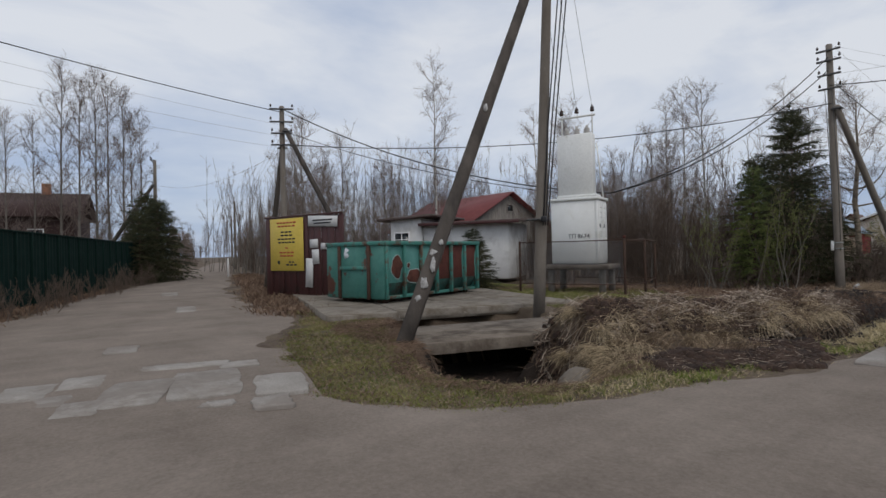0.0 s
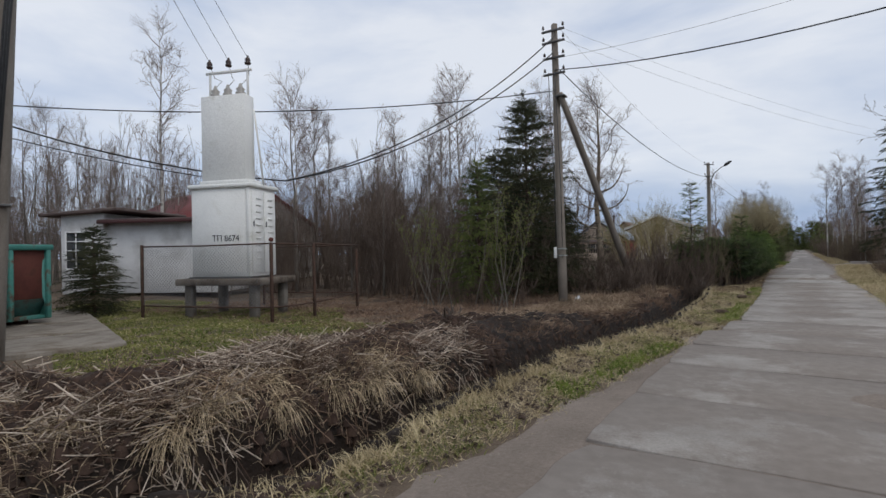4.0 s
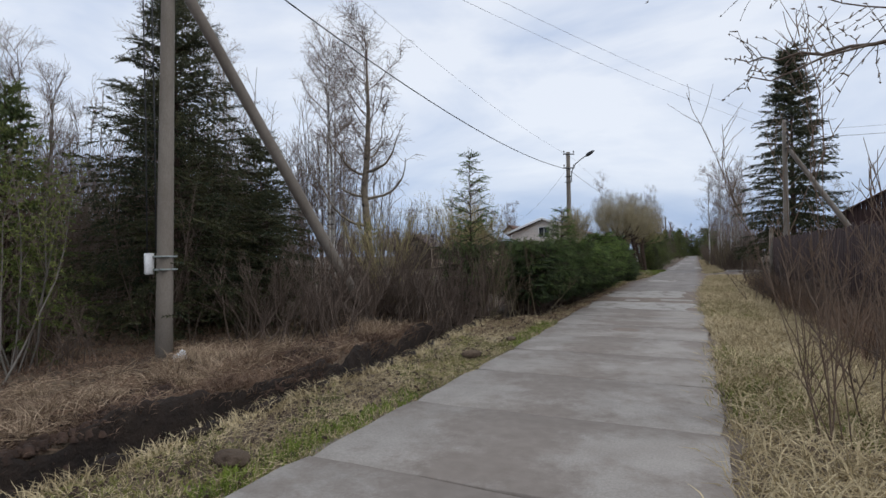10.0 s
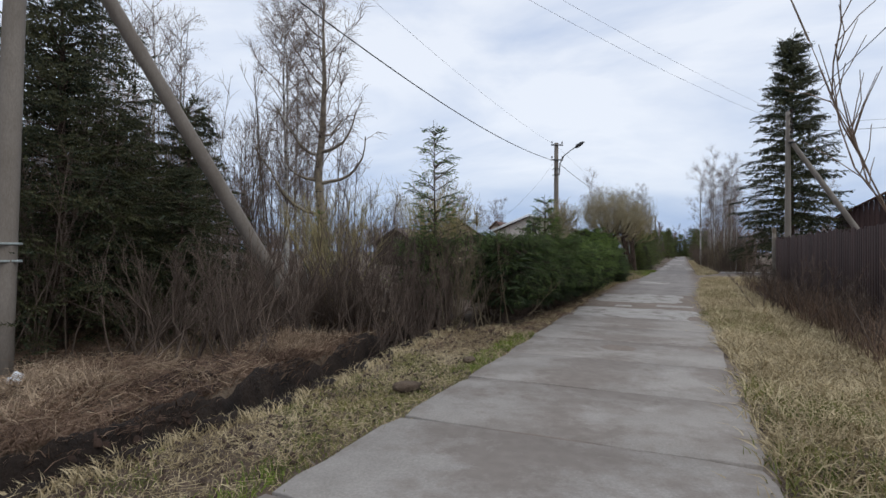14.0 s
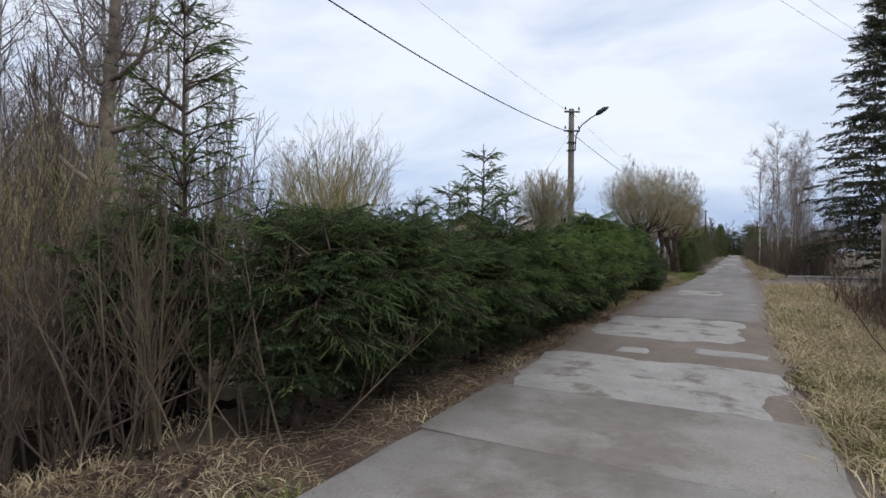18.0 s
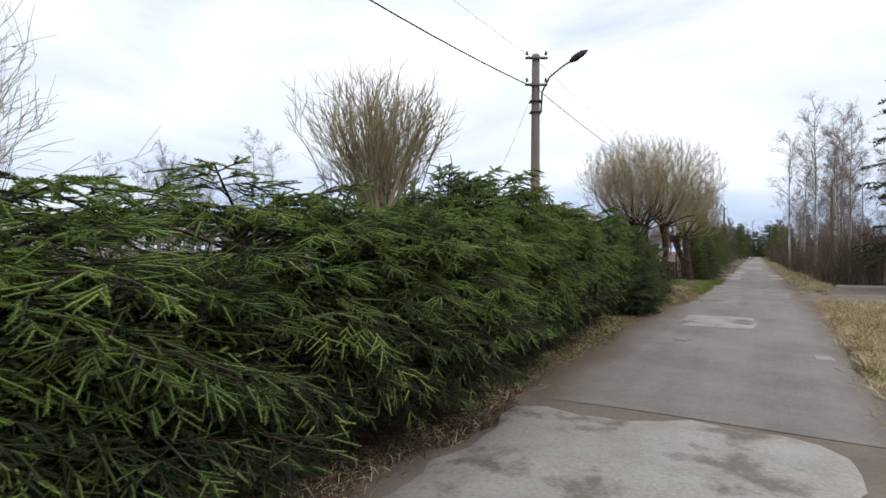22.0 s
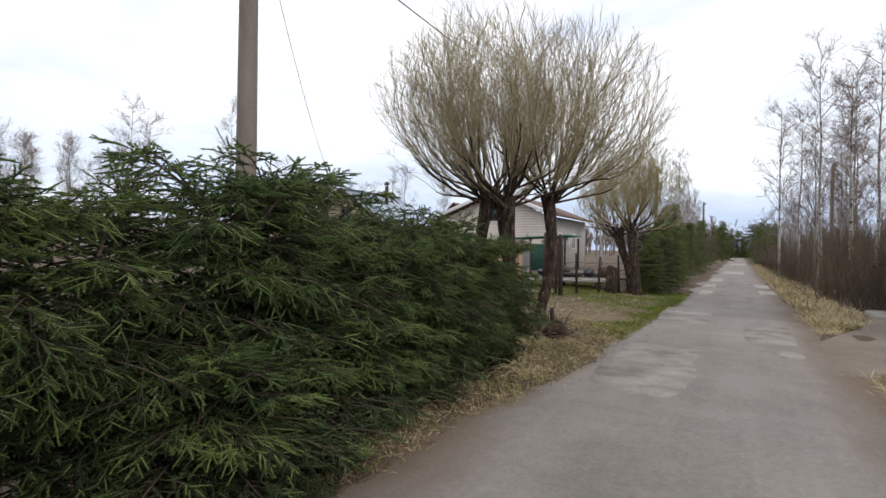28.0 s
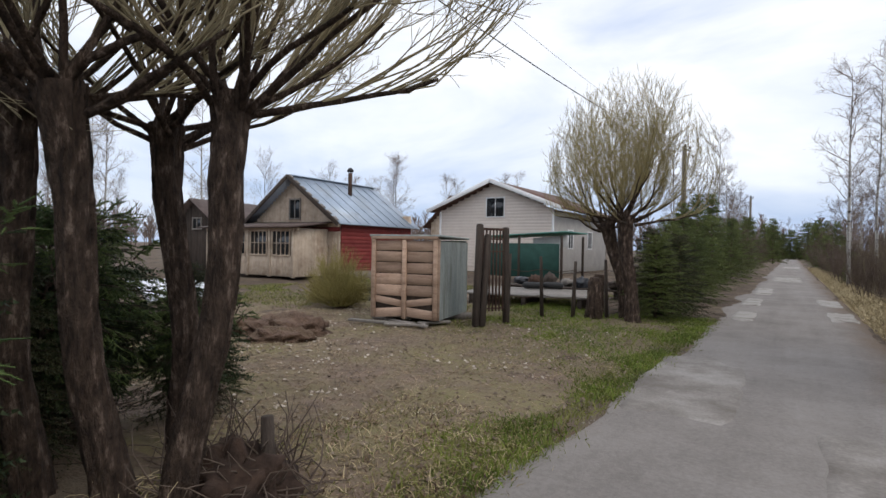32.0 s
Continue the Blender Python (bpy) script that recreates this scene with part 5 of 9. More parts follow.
pile = tagged(part("rubbish_bag", lump(r, 0.8, 0.5, 0.45), M["plastic_white"]), "pale tarpaulin heap behind the maroon board", "tarpaulin")
pile.matrix_basis = pose(-19.0, 8.9, 2.35)
tagged(pile, category="tarpaulin")
pile.name = "tarpaulin_heap"
stand = thing("rubbish_stack", "dark stack of boards behind the notice screen", "stack", (-19.0, 8.9, 0.1), ang)
for k in range(6):
    part("board", bbox((0, 0, 0.18 + 0.34 * k), (1.6, 0.9, 0.3), 0.03, rotz(4 * (-1) ** k)), M["dark_wood"], stand)


# ---- helpers for houses ----
def plank_wall(parent, p0, p1, z0, z1, w, mat, thick=0.03, horizontal=False, name="board", top=None):
    """A wall of boards between two plan points; top: a function from the way along to the height."""
    p0, p1 = np.array(p0, float), np.array(p1, float)
    L = np.linalg.norm(p1 - p0)
    a = math.degrees(math.atan2(*(p1 - p0)[::-1]))
    if horizontal:
        n = max(1, round((z1 - z0) / w))
        h = (z1 - z0) / n
        for k in range(n):
            c = (p0 + p1) / 2
            part(name, bbox((*c, z0 + (k + 0.5) * h), (L, thick + 0.008 * (k % 2), h * 0.985), 0.004, rotz(a)), M[mat], parent)
        return
    n = max(1, round(L / w))
    for k in range(n):
        c = p0 + (p1 - p0) * (k + 0.5) / n
        zt = z1 if top is None else top((k + 0.5) / n)
        part(name, bbox((*c, (z0 + zt) / 2), (L / n * 0.97, thick + 0.008 * (k % 2), zt - z0), 0.004, rotz(a)), M[mat], parent)


def slope(parent, name, a, b, c, d, mat, thick=0.06, label=""):
    """A roof slab with corners a, b, c, d (counter-clockwise seen from above)."""
    v = np.array([a, b, c, d], float)
    n = unit(np.cross(v[1] - v[0], v[2] - v[0]))
    v = np.concatenate([v, v - n * thick])
    q = [(0, 1, 2, 3), (7, 6, 5, 4), (0, 4, 5, 1), (1, 5, 6, 2), (2, 6, 7, 3), (3, 7, 4, 0)]
    return part(name, Buf().add(v, q), M[mat], parent, label)


def window(parent, c, w, h, a, mat="trim_white", bars=(1, 1), depth=0.06):
    """A window whose face looks along -y turned by a degrees."""
    R = rotz(a)

    def at(x, y, z):
        q = R @ Vector((x, y, 0))
        return (c[0] + q.x, c[1] + q.y, c[2] + z)
    win = part("window", bbox(at(0, 0.0, 0), (w, 0.02, h), 0, R), M["glass"], parent)
    fr = 0.05
    for s in (-1, 1):
        part("frame", bbox(at(s * w / 2, -0.02, 0), (fr * 1.4, depth, h + fr * 2), 0.006, R), M[mat], win)
        part("frame", bbox(at(0, -0.02, s * h / 2), (w - fr * 1.4, depth, fr * 1.4), 0.006, R), M[mat], win)
    for k in range(bars[0]):
        part("bar", bbox(at(-w / 2 + w * (k + 1) / (bars[0] + 1), -0.015, 0), (fr * 0.8, depth * 0.8, h), 0.004, R), M[mat], win)
    for k in range(bars[1]):
        part("bar", bbox(at(0, -0.018, -h / 2 + h * (k + 1) / (bars[1] + 1)), (w, depth * 0.7, fr * 0.7), 0.004, R), M[mat], win)
    return win


# ---- low white outbuilding with a felt roof ----
wb_ = thing("outbuilding", "low whitewashed brick outbuilding with a dark felt roof", "outbuilding", (-26.6, 17.6, 0.0), 28)
part("wall", bbox((1.2, 2.2, 1.75), (2.0, 4.4, 3.5), 0.03), M["white_wall"], wb_)
part("wall", bbox((4.75, 2.35, 1.55), (5.1, 4.2, 3.1), 0.03), M["white_wall"], wb_)
part("roof", bbox((1.3, 2.2, 3.55), (3.6, 5.2, 0.14), 0.02, roty(-3)), M["roof_felt"], wb_)
part("roof", bbox((5.1, 2.3, 3.28), (5.9, 5.2, 0.14), 0.02, rotx(3)), M["roof_felt"], wb_)
part("fascia", bbox((5.1, -0.34, 3.1), (5.9, 0.05, 0.16), 0.01), M["maroon"], wb_)
window(wb_, (0.95, -0.03, 1.9), 0.95, 1.6, 0, "trim_white", (1, 3))

# ---- grey board shed with a red roof, in the brush ----
shed = thing("shed", "old grey board shed with a rusty red roof", "shed", (-27.4, 28.8, 0.0), 90)
SW, SDp = 9.0, 9.0
plank_wall(shed, (-SW / 2, 0), (SW / 2, 0), 0.3, 3.4, 0.22, "shed_wood", top=lambda f: 3.35 + 2.3 * (1 - abs(2 * f - 1)))
part("wall", bbox((-SW / 2, SDp / 2, 1.7), (0.12, SDp, 3.4), 0.01), M["shed_wood"], shed)
part("wall", bbox((SW / 2, SDp / 2, 1.7), (0.12, SDp, 3.4), 0.01), M["shed_wood"], shed)
part("wall", bbox((0, SDp, 1.7), (SW, 0.12, 3.4), 0.01), M["shed_wood"], shed)
part("foundation", bbox((0, SDp / 2, 0.15), (SW + 0.1, SDp + 0.1, 0.34), 0.02), M["old_concrete"], shed)
slope(shed, "roof", (-SW / 2 - 0.4, -0.5, 3.15), (0, -0.5, 5.85), (0, SDp + 0.4, 5.85), (-SW / 2 - 0.4, SDp + 0.4, 3.15), "red_roof")
slope(shed, "roof", (0, -0.5, 5.85), (SW / 2 + 0.4, -0.5, 3.15), (SW / 2 + 0.4, SDp + 0.4, 3.15), (0, SDp + 0.4, 5.85), "red_roof")
window(shed, (0.1, -0.04, 4.65), 0.62, 0.5, 0, "shed_wood", (0, 0))

# ---- green fence along the side road, and the house behind it ----
gf = thing("sheet_fence", "dark green profiled sheet fence along the side road", "fence")
f0, f1 = np.array((-14.5, -2.3)), np.array((-40.0, 7.2))
L = np.linalg.norm(f1 - f0)
fa = math.degrees(math.atan2(*(f1 - f0)[::-1]))
for k in range(22):
    c = f0 + (f1 - f0) * (k + 0.5) / 22
    b = Buf()
    w = L / 22
    xs = np.linspace(-w / 2, w / 2, 17)
    ys = np.where(np.arange(17) % 4 < 2, 0.0, 0.03)
    v = np.concatenate([np.c_[xs, ys, np.zeros(17)], np.c_[xs, ys, np.full(17, 2.45)]])
    i = np.arange(16)
    b.add(v, np.stack([i, i + 1, i + 18, i + 17], 1))
    ob = part("sheet", b, M["green_fence"], gf)
    ob.matrix_basis = pose(c[0], c[1], 0.05, 0, 0, fa)
    part("post", bbox((*(c - (f1 - f0) / 44), 1.2), (0.08, 0.08, 2.5), 0.01, rotz(fa)), M["green_fence"], gf)
part("rail", bbox((*((f0 + f1) / 2), 2.47), (L, 0.06, 0.06), 0.008, rotz(fa)), M["green_fence"], gf)
fh = thing("far_house", "dark brown house with a red-brown roof behind the fence", "house", (-53, 0.5, 0), 75)
part("wall", bbox((0, 3.5, 2.6), (8.0, 7, 5.2), 0.03), M["brown_fence"], fh)
slope(fh, "roof", (-4.6, -0.6, 5.0), (4.6, -0.6, 5.0), (4.6, 3.5, 7.2), (-4.6, 3.5, 7.2), "brown_fence")
slope(fh, "roof", (-4.6, 3.5, 7.2), (4.6, 3.5, 7.2), (4.6, 7.6, 5.0), (-4.6, 7.6, 5.0), "brown_fence")
part("chimney", bbox((1.5, 3.5, 7.4), (0.6, 0.6, 1.2), 0.03), M["brick"], fh)
window(fh, (-1.5, -0.03, 3.4), 1.0, 1.2, 0)
window(fh, (1.5, -0.03, 3.4), 1.0, 1.2, 0)
wp = thing("marker_post", "white painted marker post by the side road", "post", (-42, 13.2, 0))
part("post", bbox((0, 0, 0.7), (0.1, 0.1, 1.4), 0.01), M["trim_white"], wp)

# ---- brown board fence and barn beside the road ----
bf = thing("board_fence", "dark brown vertical board fence beside the verge", "fence")
for (a, b) in (((5.3, 30.0), (5.15, 46.2)), ((5.15, 46.2), (12.5, 47.0))):
    a, b = np.array(a), np.array(b)
    L = np.linalg.norm(b - a)
    n = int(L / 0.155)
    ang = math.degrees(math.atan2(*(b - a)[::-1]))
    rr = np.random.default_rng(int(L * 10))
    for k in range(n):
        c = a + (b - a) * (k + 0.5) / n
        h = 2.0 + 0.04 * rr.normal()
        part("board", bbox((c[0], c[1], 0.05 + h / 2), (0.142, 0.025, h), 0.004, rotz(ang + 2 * rr.normal())), M["brown_fence"], bf)
    for z in (0.5, 1.8):
        part("rail", bbox((*((a + b) / 2 + np.array((0.05, 0.05))), z), (L, 0.05, 0.09), 0.006, rotz(ang)), M["brown_fence"], bf)
part("post", bbox((5.1, 46.3, 1.25), (0.14, 0.14, 2.5), 0.015), M["old_concrete"], bf, "pale concrete gate post")
barn = thing("barn", "dark brown board barn with a gabled roof", "barn", (12.5, 60, 0), -8)
part("wall", bbox((1.5, 4, 2.0), (6.4, 8, 4.0), 0.02), M["brown_fence"], barn)
plank_wall(barn, (-1.7, -0.04), (4.7, -0.04), 0.1, 4, 0.25, "brown_fence", top=lambda f: 4.0 + 1.7 * (1 - abs(2 * f - 1)))
slope(barn, "roof", (-2.2, -0.5, 3.8), (1.5, -0.5, 5.9), (1.5, 8.4, 5.9), (-2.2, 8.4, 3.8), "brown_roof")
slope(barn, "roof", (1.5, -0.5, 5.9), (5.2, -0.5, 3.8), (5.2, 8.4, 3.8), (1.5, 8.4, 5.9), "brown_roof")
# dirt drive on the right, with a concrete slab along it
dg = np.meshgrid(np.linspace(0, 1, 30), np.linspace(0, 1, 30))
dx = 2.2 + 9.0 * dg[0]
dlo = 53.9 + 0.35 * np.maximum(0, dx - 3) + 0.12 * np.sin(dx * 3)
dhi = np.interp(dx, [2.2, 2.5, 3.6, 4.1, 12], [57.0, 57.3, 60.3, 63.4, 63.8]) + 0.1 * np.sin(dx * 5)
dy = dlo * (1 - dg[1]) + dhi * dg[1]
dz = 0.022 + 0.012 * np.sin(dx * 2.3) * np.cos(dy * 1.9)
dz[(0, -1), :] -= 0.15
dz[:, (0, -1)] -= 0.03
k = (np.arange(29)[:, None] * 30 + np.arange(29)[None]).ravel()
fixed("drive", Buf().add(np.stack([dx, dy, dz], -1).reshape(-1, 3), np.stack([k, k + 1, k + 31, k + 30], 1)), M["dirt_road"], "worn dirt drive leaving the road", "drive", smooth=True)
sb = thing("drive_slab", "pale concrete slab beside the dirt drive", "slab", (6.3, 62.3, 0.06), -4)
part("deck", worn_slab(0, 0, 4.6, 1.7, 560, 0.06, 0.2, 0.05), M["slab_clean"], sb)

# ---- small house: cream gable, red side, zinc roof, glazed porch ----
h1 = thing("house", "small wooden house with cream gable, red side and bluish metal roof", "house", (-19.3, 71.0, 0.0), 0)
W1, D1 = 3.05, 5.4
part("foundation", bbox((0, D1 / 2, 0.15), (2 * W1 + 0.1, D1, 0.4), 0.02), M["old_concrete"], h1)
plank_wall(h1, (-W1, 0), (W1, 0), 2.35, 4.8, 0.2, "cream_wood", top=lambda f: max(2.7, 2.65 + 2.15 * (1 - abs(2 * f - 1))))
plank_wall(h1, (-W1, -0.015), (W1, -0.015), 2.2, 2.4, 0.2, "red_wood", horizontal=True)
plank_wall(h1, (-W1, 0.0), (W1, 0.0), 0.3, 2.2, 0.2, "cream_wood")
plank_wall(h1, (W1, 0.05), (W1, D1), 0.3, 2.75, 0.19, "red_wood", horizontal=True)
part("wall", bbox((-W1, D1 / 2, 1.3), (0.1, D1, 2.2), 0.01), M["cream_wood"], h1)
part("wall", bbox((0, D1, 1.5), (2 * W1, 0.1, 3.4), 0.01), M["cream_wood"], h1)
rf = slope(h1, "roof", (0, -0.5, 4.9), (W1 + 0.35, -0.5, 2.55), (W1 + 0.35, D1 + 0.4, 2.55), (0, D1 + 0.4, 4.9), "zinc_roof", 0.05, "bluish galvanised roof sheet")
slope(h1, "roof", (-W1 - 0.35, -0.5, 2.55), (0, -0.5, 4.9), (0, D1 + 0.4, 4.9), (-W1 - 0.35, D1 + 0.4, 2.55), "zinc_roof", 0.05)
sl = math.degrees(math.atan2(2.35, W1 + 0.35))
for k in range(9):
    part("seam", bbox(((W1 + 0.35) / 2 + 0.01, -0.4 + 0.70 * k, 3.745), (4.1, 0.03, 0.03), 0, roty(sl)), M["zinc_roof"], rf)
part("ridge_cap", bbox((0, D1 / 2, 4.92), (0.3, D1 + 0.95, 0.05), 0.015), M["zinc_roof"], h1)
for s in (-1, 1):
    vb = part("verge_board", bbox((s * (W1 + 0.35) / 2, -0.53, 3.68), (4.15, 0.05, 0.2), 0.01, roty(s * sl)), M["dark_wood"], h1)
    for k in range(8 if s > 0 else 0):
        part("batten", bbox((0.25 + 0.42 * k, -0.45, 4.82 - 0.29 * k), (0.3, 0.14, 0.03), 0, roty(sl)), M["grey_wood"], vb)
window(h1, (0.05, -0.03, 3.3), 0.75, 0.95, 0, "grey_wood", (1, 0))
ch = part("chimney", Buf().tube([(1.0, 2.8, 4.0), (1.0, 2.8, 5.35)], 0.11, 12), M["rust"], h1, "rusty metal chimney pipe")
part("cowl", Buf().tube([(1.0, 2.8, 5.4), (1.0, 2.8, 5.5), (1.0, 2.8, 5.62)], [0.17, 0.17, 0.05], 12), M["black"], ch)
# porch across the front
porch = thing("porch", "lean-to glazed porch with a felt roof, cream boards below", "porch", (-19.9, 69.0, 0), 0)
plank_wall(porch, (-3.4, 0), (2.9, 0), 0.15, 1.05, 0.2, "cream_wood")
plank_wall(porch, (2.9, 0), (2.9, 1.95), 0.15, 2.3, 0.2, "cream_wood")
part("beam", bbox((-0.2, 0.0, 2.28), (6.6, 0.14, 0.22), 0.01), M["cream_wood"], porch)
slope(porch, "roof", (-3.9, -0.35, 2.36), (3.2, -0.35, 2.36), (3.2, 1.95, 2.66), (-3.9, 1.95, 2.66), "roof_felt", 0.07)
for k in range(4):
    window(porch, (-2.55 + 1.52 * k, 0.0, 1.62), 1.15, 1.1, 0, "cream_wood", (3, 1))
for k in range(5):
    part("post", bbox((-3.35 + 1.54 * k, -0.02, 1.2), (0.16, 0.12, 2.2), 0.01), M["cream_wood"], porch)
# leaning dark shack and small gables behind
sh = thing("shack", "weathered dark shack with a broken shingle gable", "shack", (-26.0, 70.0, 0), 5)
plank_wall(sh, (-2.2, 0), (2.2, 0), 0.1, 2.4, 0.24, "dark_wood", top=lambda f: 2.3 + 1.5 * (1 - abs(2 * f - 1)))
part("wall", bbox((0, 2.4, 1.2), (4.3, 4.6, 2.3), 0.02), M["dark_wood"], sh)
slope(sh, "roof", (-2.6, -0.4, 2.15), (0, -0.4, 3.95), (0, 4.6, 3.95), (-2.6, 4.6, 2.15), "roof_felt")
slope(sh, "roof", (0, -0.4, 3.95), (2.6, -0.4, 2.15), (2.6, 4.6, 2.15), (0, 4.6, 3.95), "roof_felt")
window(sh, (0.2, -0.04, 2.6), 0.7, 0.6, 0, "grey_wood", (1, 0))
sm = thing("summer_house", "small cream gabled summer house with a brown roof", "house", (-20.8, 88.0, 0), 0)
part("wall", bbox((0, 2.5, 1.7), (4.0, 5, 3.4), 0.02), M["siding_shade_grey"], sm)
plank_wall(sm, (-2, -0.04), (2, -0.04), 0.2, 4, 0.25, "cream_wood", top=lambda f: 3.4 + 1.9 * (1 - abs(2 * f - 1)))
slope(sm, "roof", (-2.5, -0.5, 3.1), (0, -0.5, 5.5), (0, 5.4, 5.5), (-2.5, 5.4, 3.1), "brown_roof")
slope(sm, "roof", (0, -0.5, 5.5), (2.5, -0.5, 3.1), (2.5, 5.4, 3.1), (0, 5.4, 5.5), "brown_roof")

# ---- larger cream house ----
h2 = thing("house", "two-storey cream-sided house with white-trimmed gable and brown roof", "house", (-15.2, 84.0, 0.0), 0)
W2, D2 = 4.1, 11.0
for k in range(27):
    z0 = 0.3 + 0.2 * k
    half = W2 if z0 < 3.9 else W2 * max(0.02, (5.75 - z0 - 0.1) / 1.75)
    part("siding_board", bbox((0, 0.0 + 0.003 * (k % 2), z0 + 0.1), (2 * min(half, W2), 0.03, 0.199), 0.002), M["siding"], h2)
part("gable_back", Buf().add([(-W2, 0.03, 0), (W2, 0.03, 0), (W2, 0.03, 4.0), (0, 0.03, 5.72), (-W2, 0.03, 4.0)], [(0, 1, 2, 4)], [(4, 2, 3)]), M["siding"], h2)
# side and back walls are grey instead of cream: their shade is painted in
part("side_wall", bbox((W2 - 0.06, D2 / 2, 2.0), (0.12, D2, 4.0), 0.01), M["siding_shade_grey"], h2)
part("side_wall", bbox((-W2 + 0.06, D2 / 2, 2.0), (0.12, D2, 4.0), 0.01), M["siding_shade_grey"], h2)
part("back_wall", bbox((0, D2, 2.0), (2 * W2, 0.12, 4.0), 0.01), M["siding_shade_grey"], h2)
for s in (-1, 1):
    a, b = (0, 5.95), (s * (W2 + 0.75), 4.05)
    if s > 0:
        slope(h2, "roof", (0, -0.6, 5.95), (b[0], -0.6, 4.05), (b[0], D2 + 0.5, 4.05), (0, D2 + 0.5, 5.95), "brown_roof", 0.1)
    else:
        slope(h2, "roof", (b[0], -0.6, 4.05), (0, -0.6, 5.95), (0, D2 + 0.5, 5.95), (b[0], D2 + 0.5, 4.05), "brown_roof", 0.1)
    sl2 = math.degrees(math.atan2(1.9, W2 + 0.75))
    part("barge_board", bbox((s * (W2 + 0.75) / 2, -0.64, 4.95), (5.25, 0.05, 0.27), 0.01, roty(s * sl2)), M["trim_white"], h2)
    part("corner_trim", bbox((s * W2, -0.03, 2.0), (0.14, 0.06, 4.0), 0.008), M["trim_white"], h2)
window(h2, (0.15, -0.05, 4.2), 1.3, 1.25, 0, "trim_white", (1, 0))
window(h2, (W2 + 0.02, 3.0, 2.2), 0.9, 1.2, 90, "trim_white", (1, 0))
window(h2, (W2 + 0.02, 7.0, 2.2), 0.9, 1.2, 90, "trim_white", (1, 0))
can = thing("canopy", "green netting canopy on posts in front of the cream house", "canopy", (-9.2, 76.5, 0), 0)
part("cloth", bbox((0, 0, 2.2), (4.4, 3.0, 0.06), 0.02, roty(-3)), M["net_green"], can)
part("screen", bbox((0.1, -1.4, 1.05), (3.6, 0.03, 1.5), 0.01), M["net_dark"], can)
for x in (-2.0, 0, 2.0):
    for y in (-1.4, 1.4):
        part("post", bbox((x, y, 1.08), (0.1, 0.1, 2.16), 0.01), M["dark_wood"], can)
sheet = thing("metal_sheet", "pale corrugated sheet leaning under the canopy", "sheet", (-7.9, 75.6, 1.75), 4)
part("sheet", bbox((0, 0, 0.1), (1.6, 0.05, 0.55), 0.01, roty(-6)), M["paper"], sheet)

# ---- plank and sheet-metal lock-up ----
crate = thing("lock_up", "small lock-up with weathered plank doors and grey-green metal sides", "lock-up shed", (-6.12, 61.45, 0.12), 12)
crate.scale = (1.0, 1.0, 0.95)
CW, CD, CH = 1.42, 1.75, 1.68
for s in (0, 1):
    door = part("door", bbox((0.37 + 0.69 * s, 0.03, CH / 2), (0.66, 0.02, CH - 0.06), 0.004), M["dark_wood"], crate, "plank door leaf")
    for k in range(7):
        tilt = 0 if k > 1 else (9 if s == 0 else -8) * (1 if k else -0.6)
        part("plank", bbox((0.37 + 0.69 * s + 0.006 * math.sin(9 * k + s), 0.004 * math.sin(5 * k), 0.12 + 0.238 * k), (0.64 - 0.02 * abs(math.sin(3 * k + s)), 0.026, 0.14 if k == 1 else 0.19 if k == 0 else 0.222 + 0.008 * math.sin(7 * k + 2 * s)), 0.002, roty(tilt + 0.8 * math.sin(4 * k + s))), M["crate_wood"], door)
for x in (0.03, 0.72, CW - 0.03):
    part("post", bbox((x, -0.02, CH / 2), (0.09, 0.07, CH), 0.012), M["crate_wood"], crate)
part("lintel", bbox((CW / 2, -0.01, CH + 0.03), (CW + 0.06, 0.1, 0.08), 0.012), M["crate_wood"], crate)


def ribbed(w, h, n=36, amp=0.018):
    xs = np.linspace(0, w, n * 4 + 1)
    ys = amp * np.sin(np.arange(n * 4 + 1) * math.pi / 2)
    v = np.concatenate([np.c_[xs, ys, np.zeros(len(xs))], np.c_[xs, ys, np.full(len(xs), h)]])
    i = np.arange(len(xs) - 1)
    m = len(xs)
    return Buf().add(v, np.stack([i, i + 1, i + 1 + m, i + m], 1))


for x, rz_ in ((CW + 0.02, 90), (0, 90)):
    sd_ = part("metal_side", ribbed(CD, CH - 0.04, 20), M["zinc"], crate, "grey-green ribbed metal side")
    sd_.matrix_basis = pose(x, 0.02, 0.0, 0, 0, rz_)
bk_ = part("metal_back", ribbed(CW, CH, 14), M["zinc"], crate)
bk_.matrix_basis = pose(0, CD, 0)
part("roof_sheet", bbox((CW / 2, CD / 2, CH + 0.06), (CW + 0.12, CD + 0.12, 0.04), 0.008, rotx(-1)), M["zinc"], crate)
part("side_edge", bbox((CW + 0.03, 0.0, CH / 2), (0.05, 0.06, CH), 0.008), M["crate_wood"], crate)
for k, (x, y, rr_, l) in enumerate(((0.2, -0.25, 10, 1.2), (0.8, -0.1, -15, 1.3), (1.3, 0.2, 60, 0.7), (0.9, -0.35, 30, 0.8))):
    q = crate.matrix_basis @ Vector((x, y, -0.07))
    pk = thing("plank", "broken grey plank under the lock-up", "plank", (q.x, q.y, 0.03), rr_, "loose planks")
    part("plank_body", bbox((0, 0, 0.03), (l, 0.12, 0.05), 0.008), M["grey_wood"], pk)
for k in range(3):
    q = crate.matrix_basis @ Vector((0.2 + 0.5 * k, 0.5 + 0.4 * k, -0.12))
    lgk = thing("log_support", "short log propping the lock-up", "log", (q.x, q.y, 0.06), 20 * k)
    part("log_body", Buf().tube([(-0.5, 0, 0), (0.5, 0, 0)], 0.08, 10), M["grey_wood"], lgk)

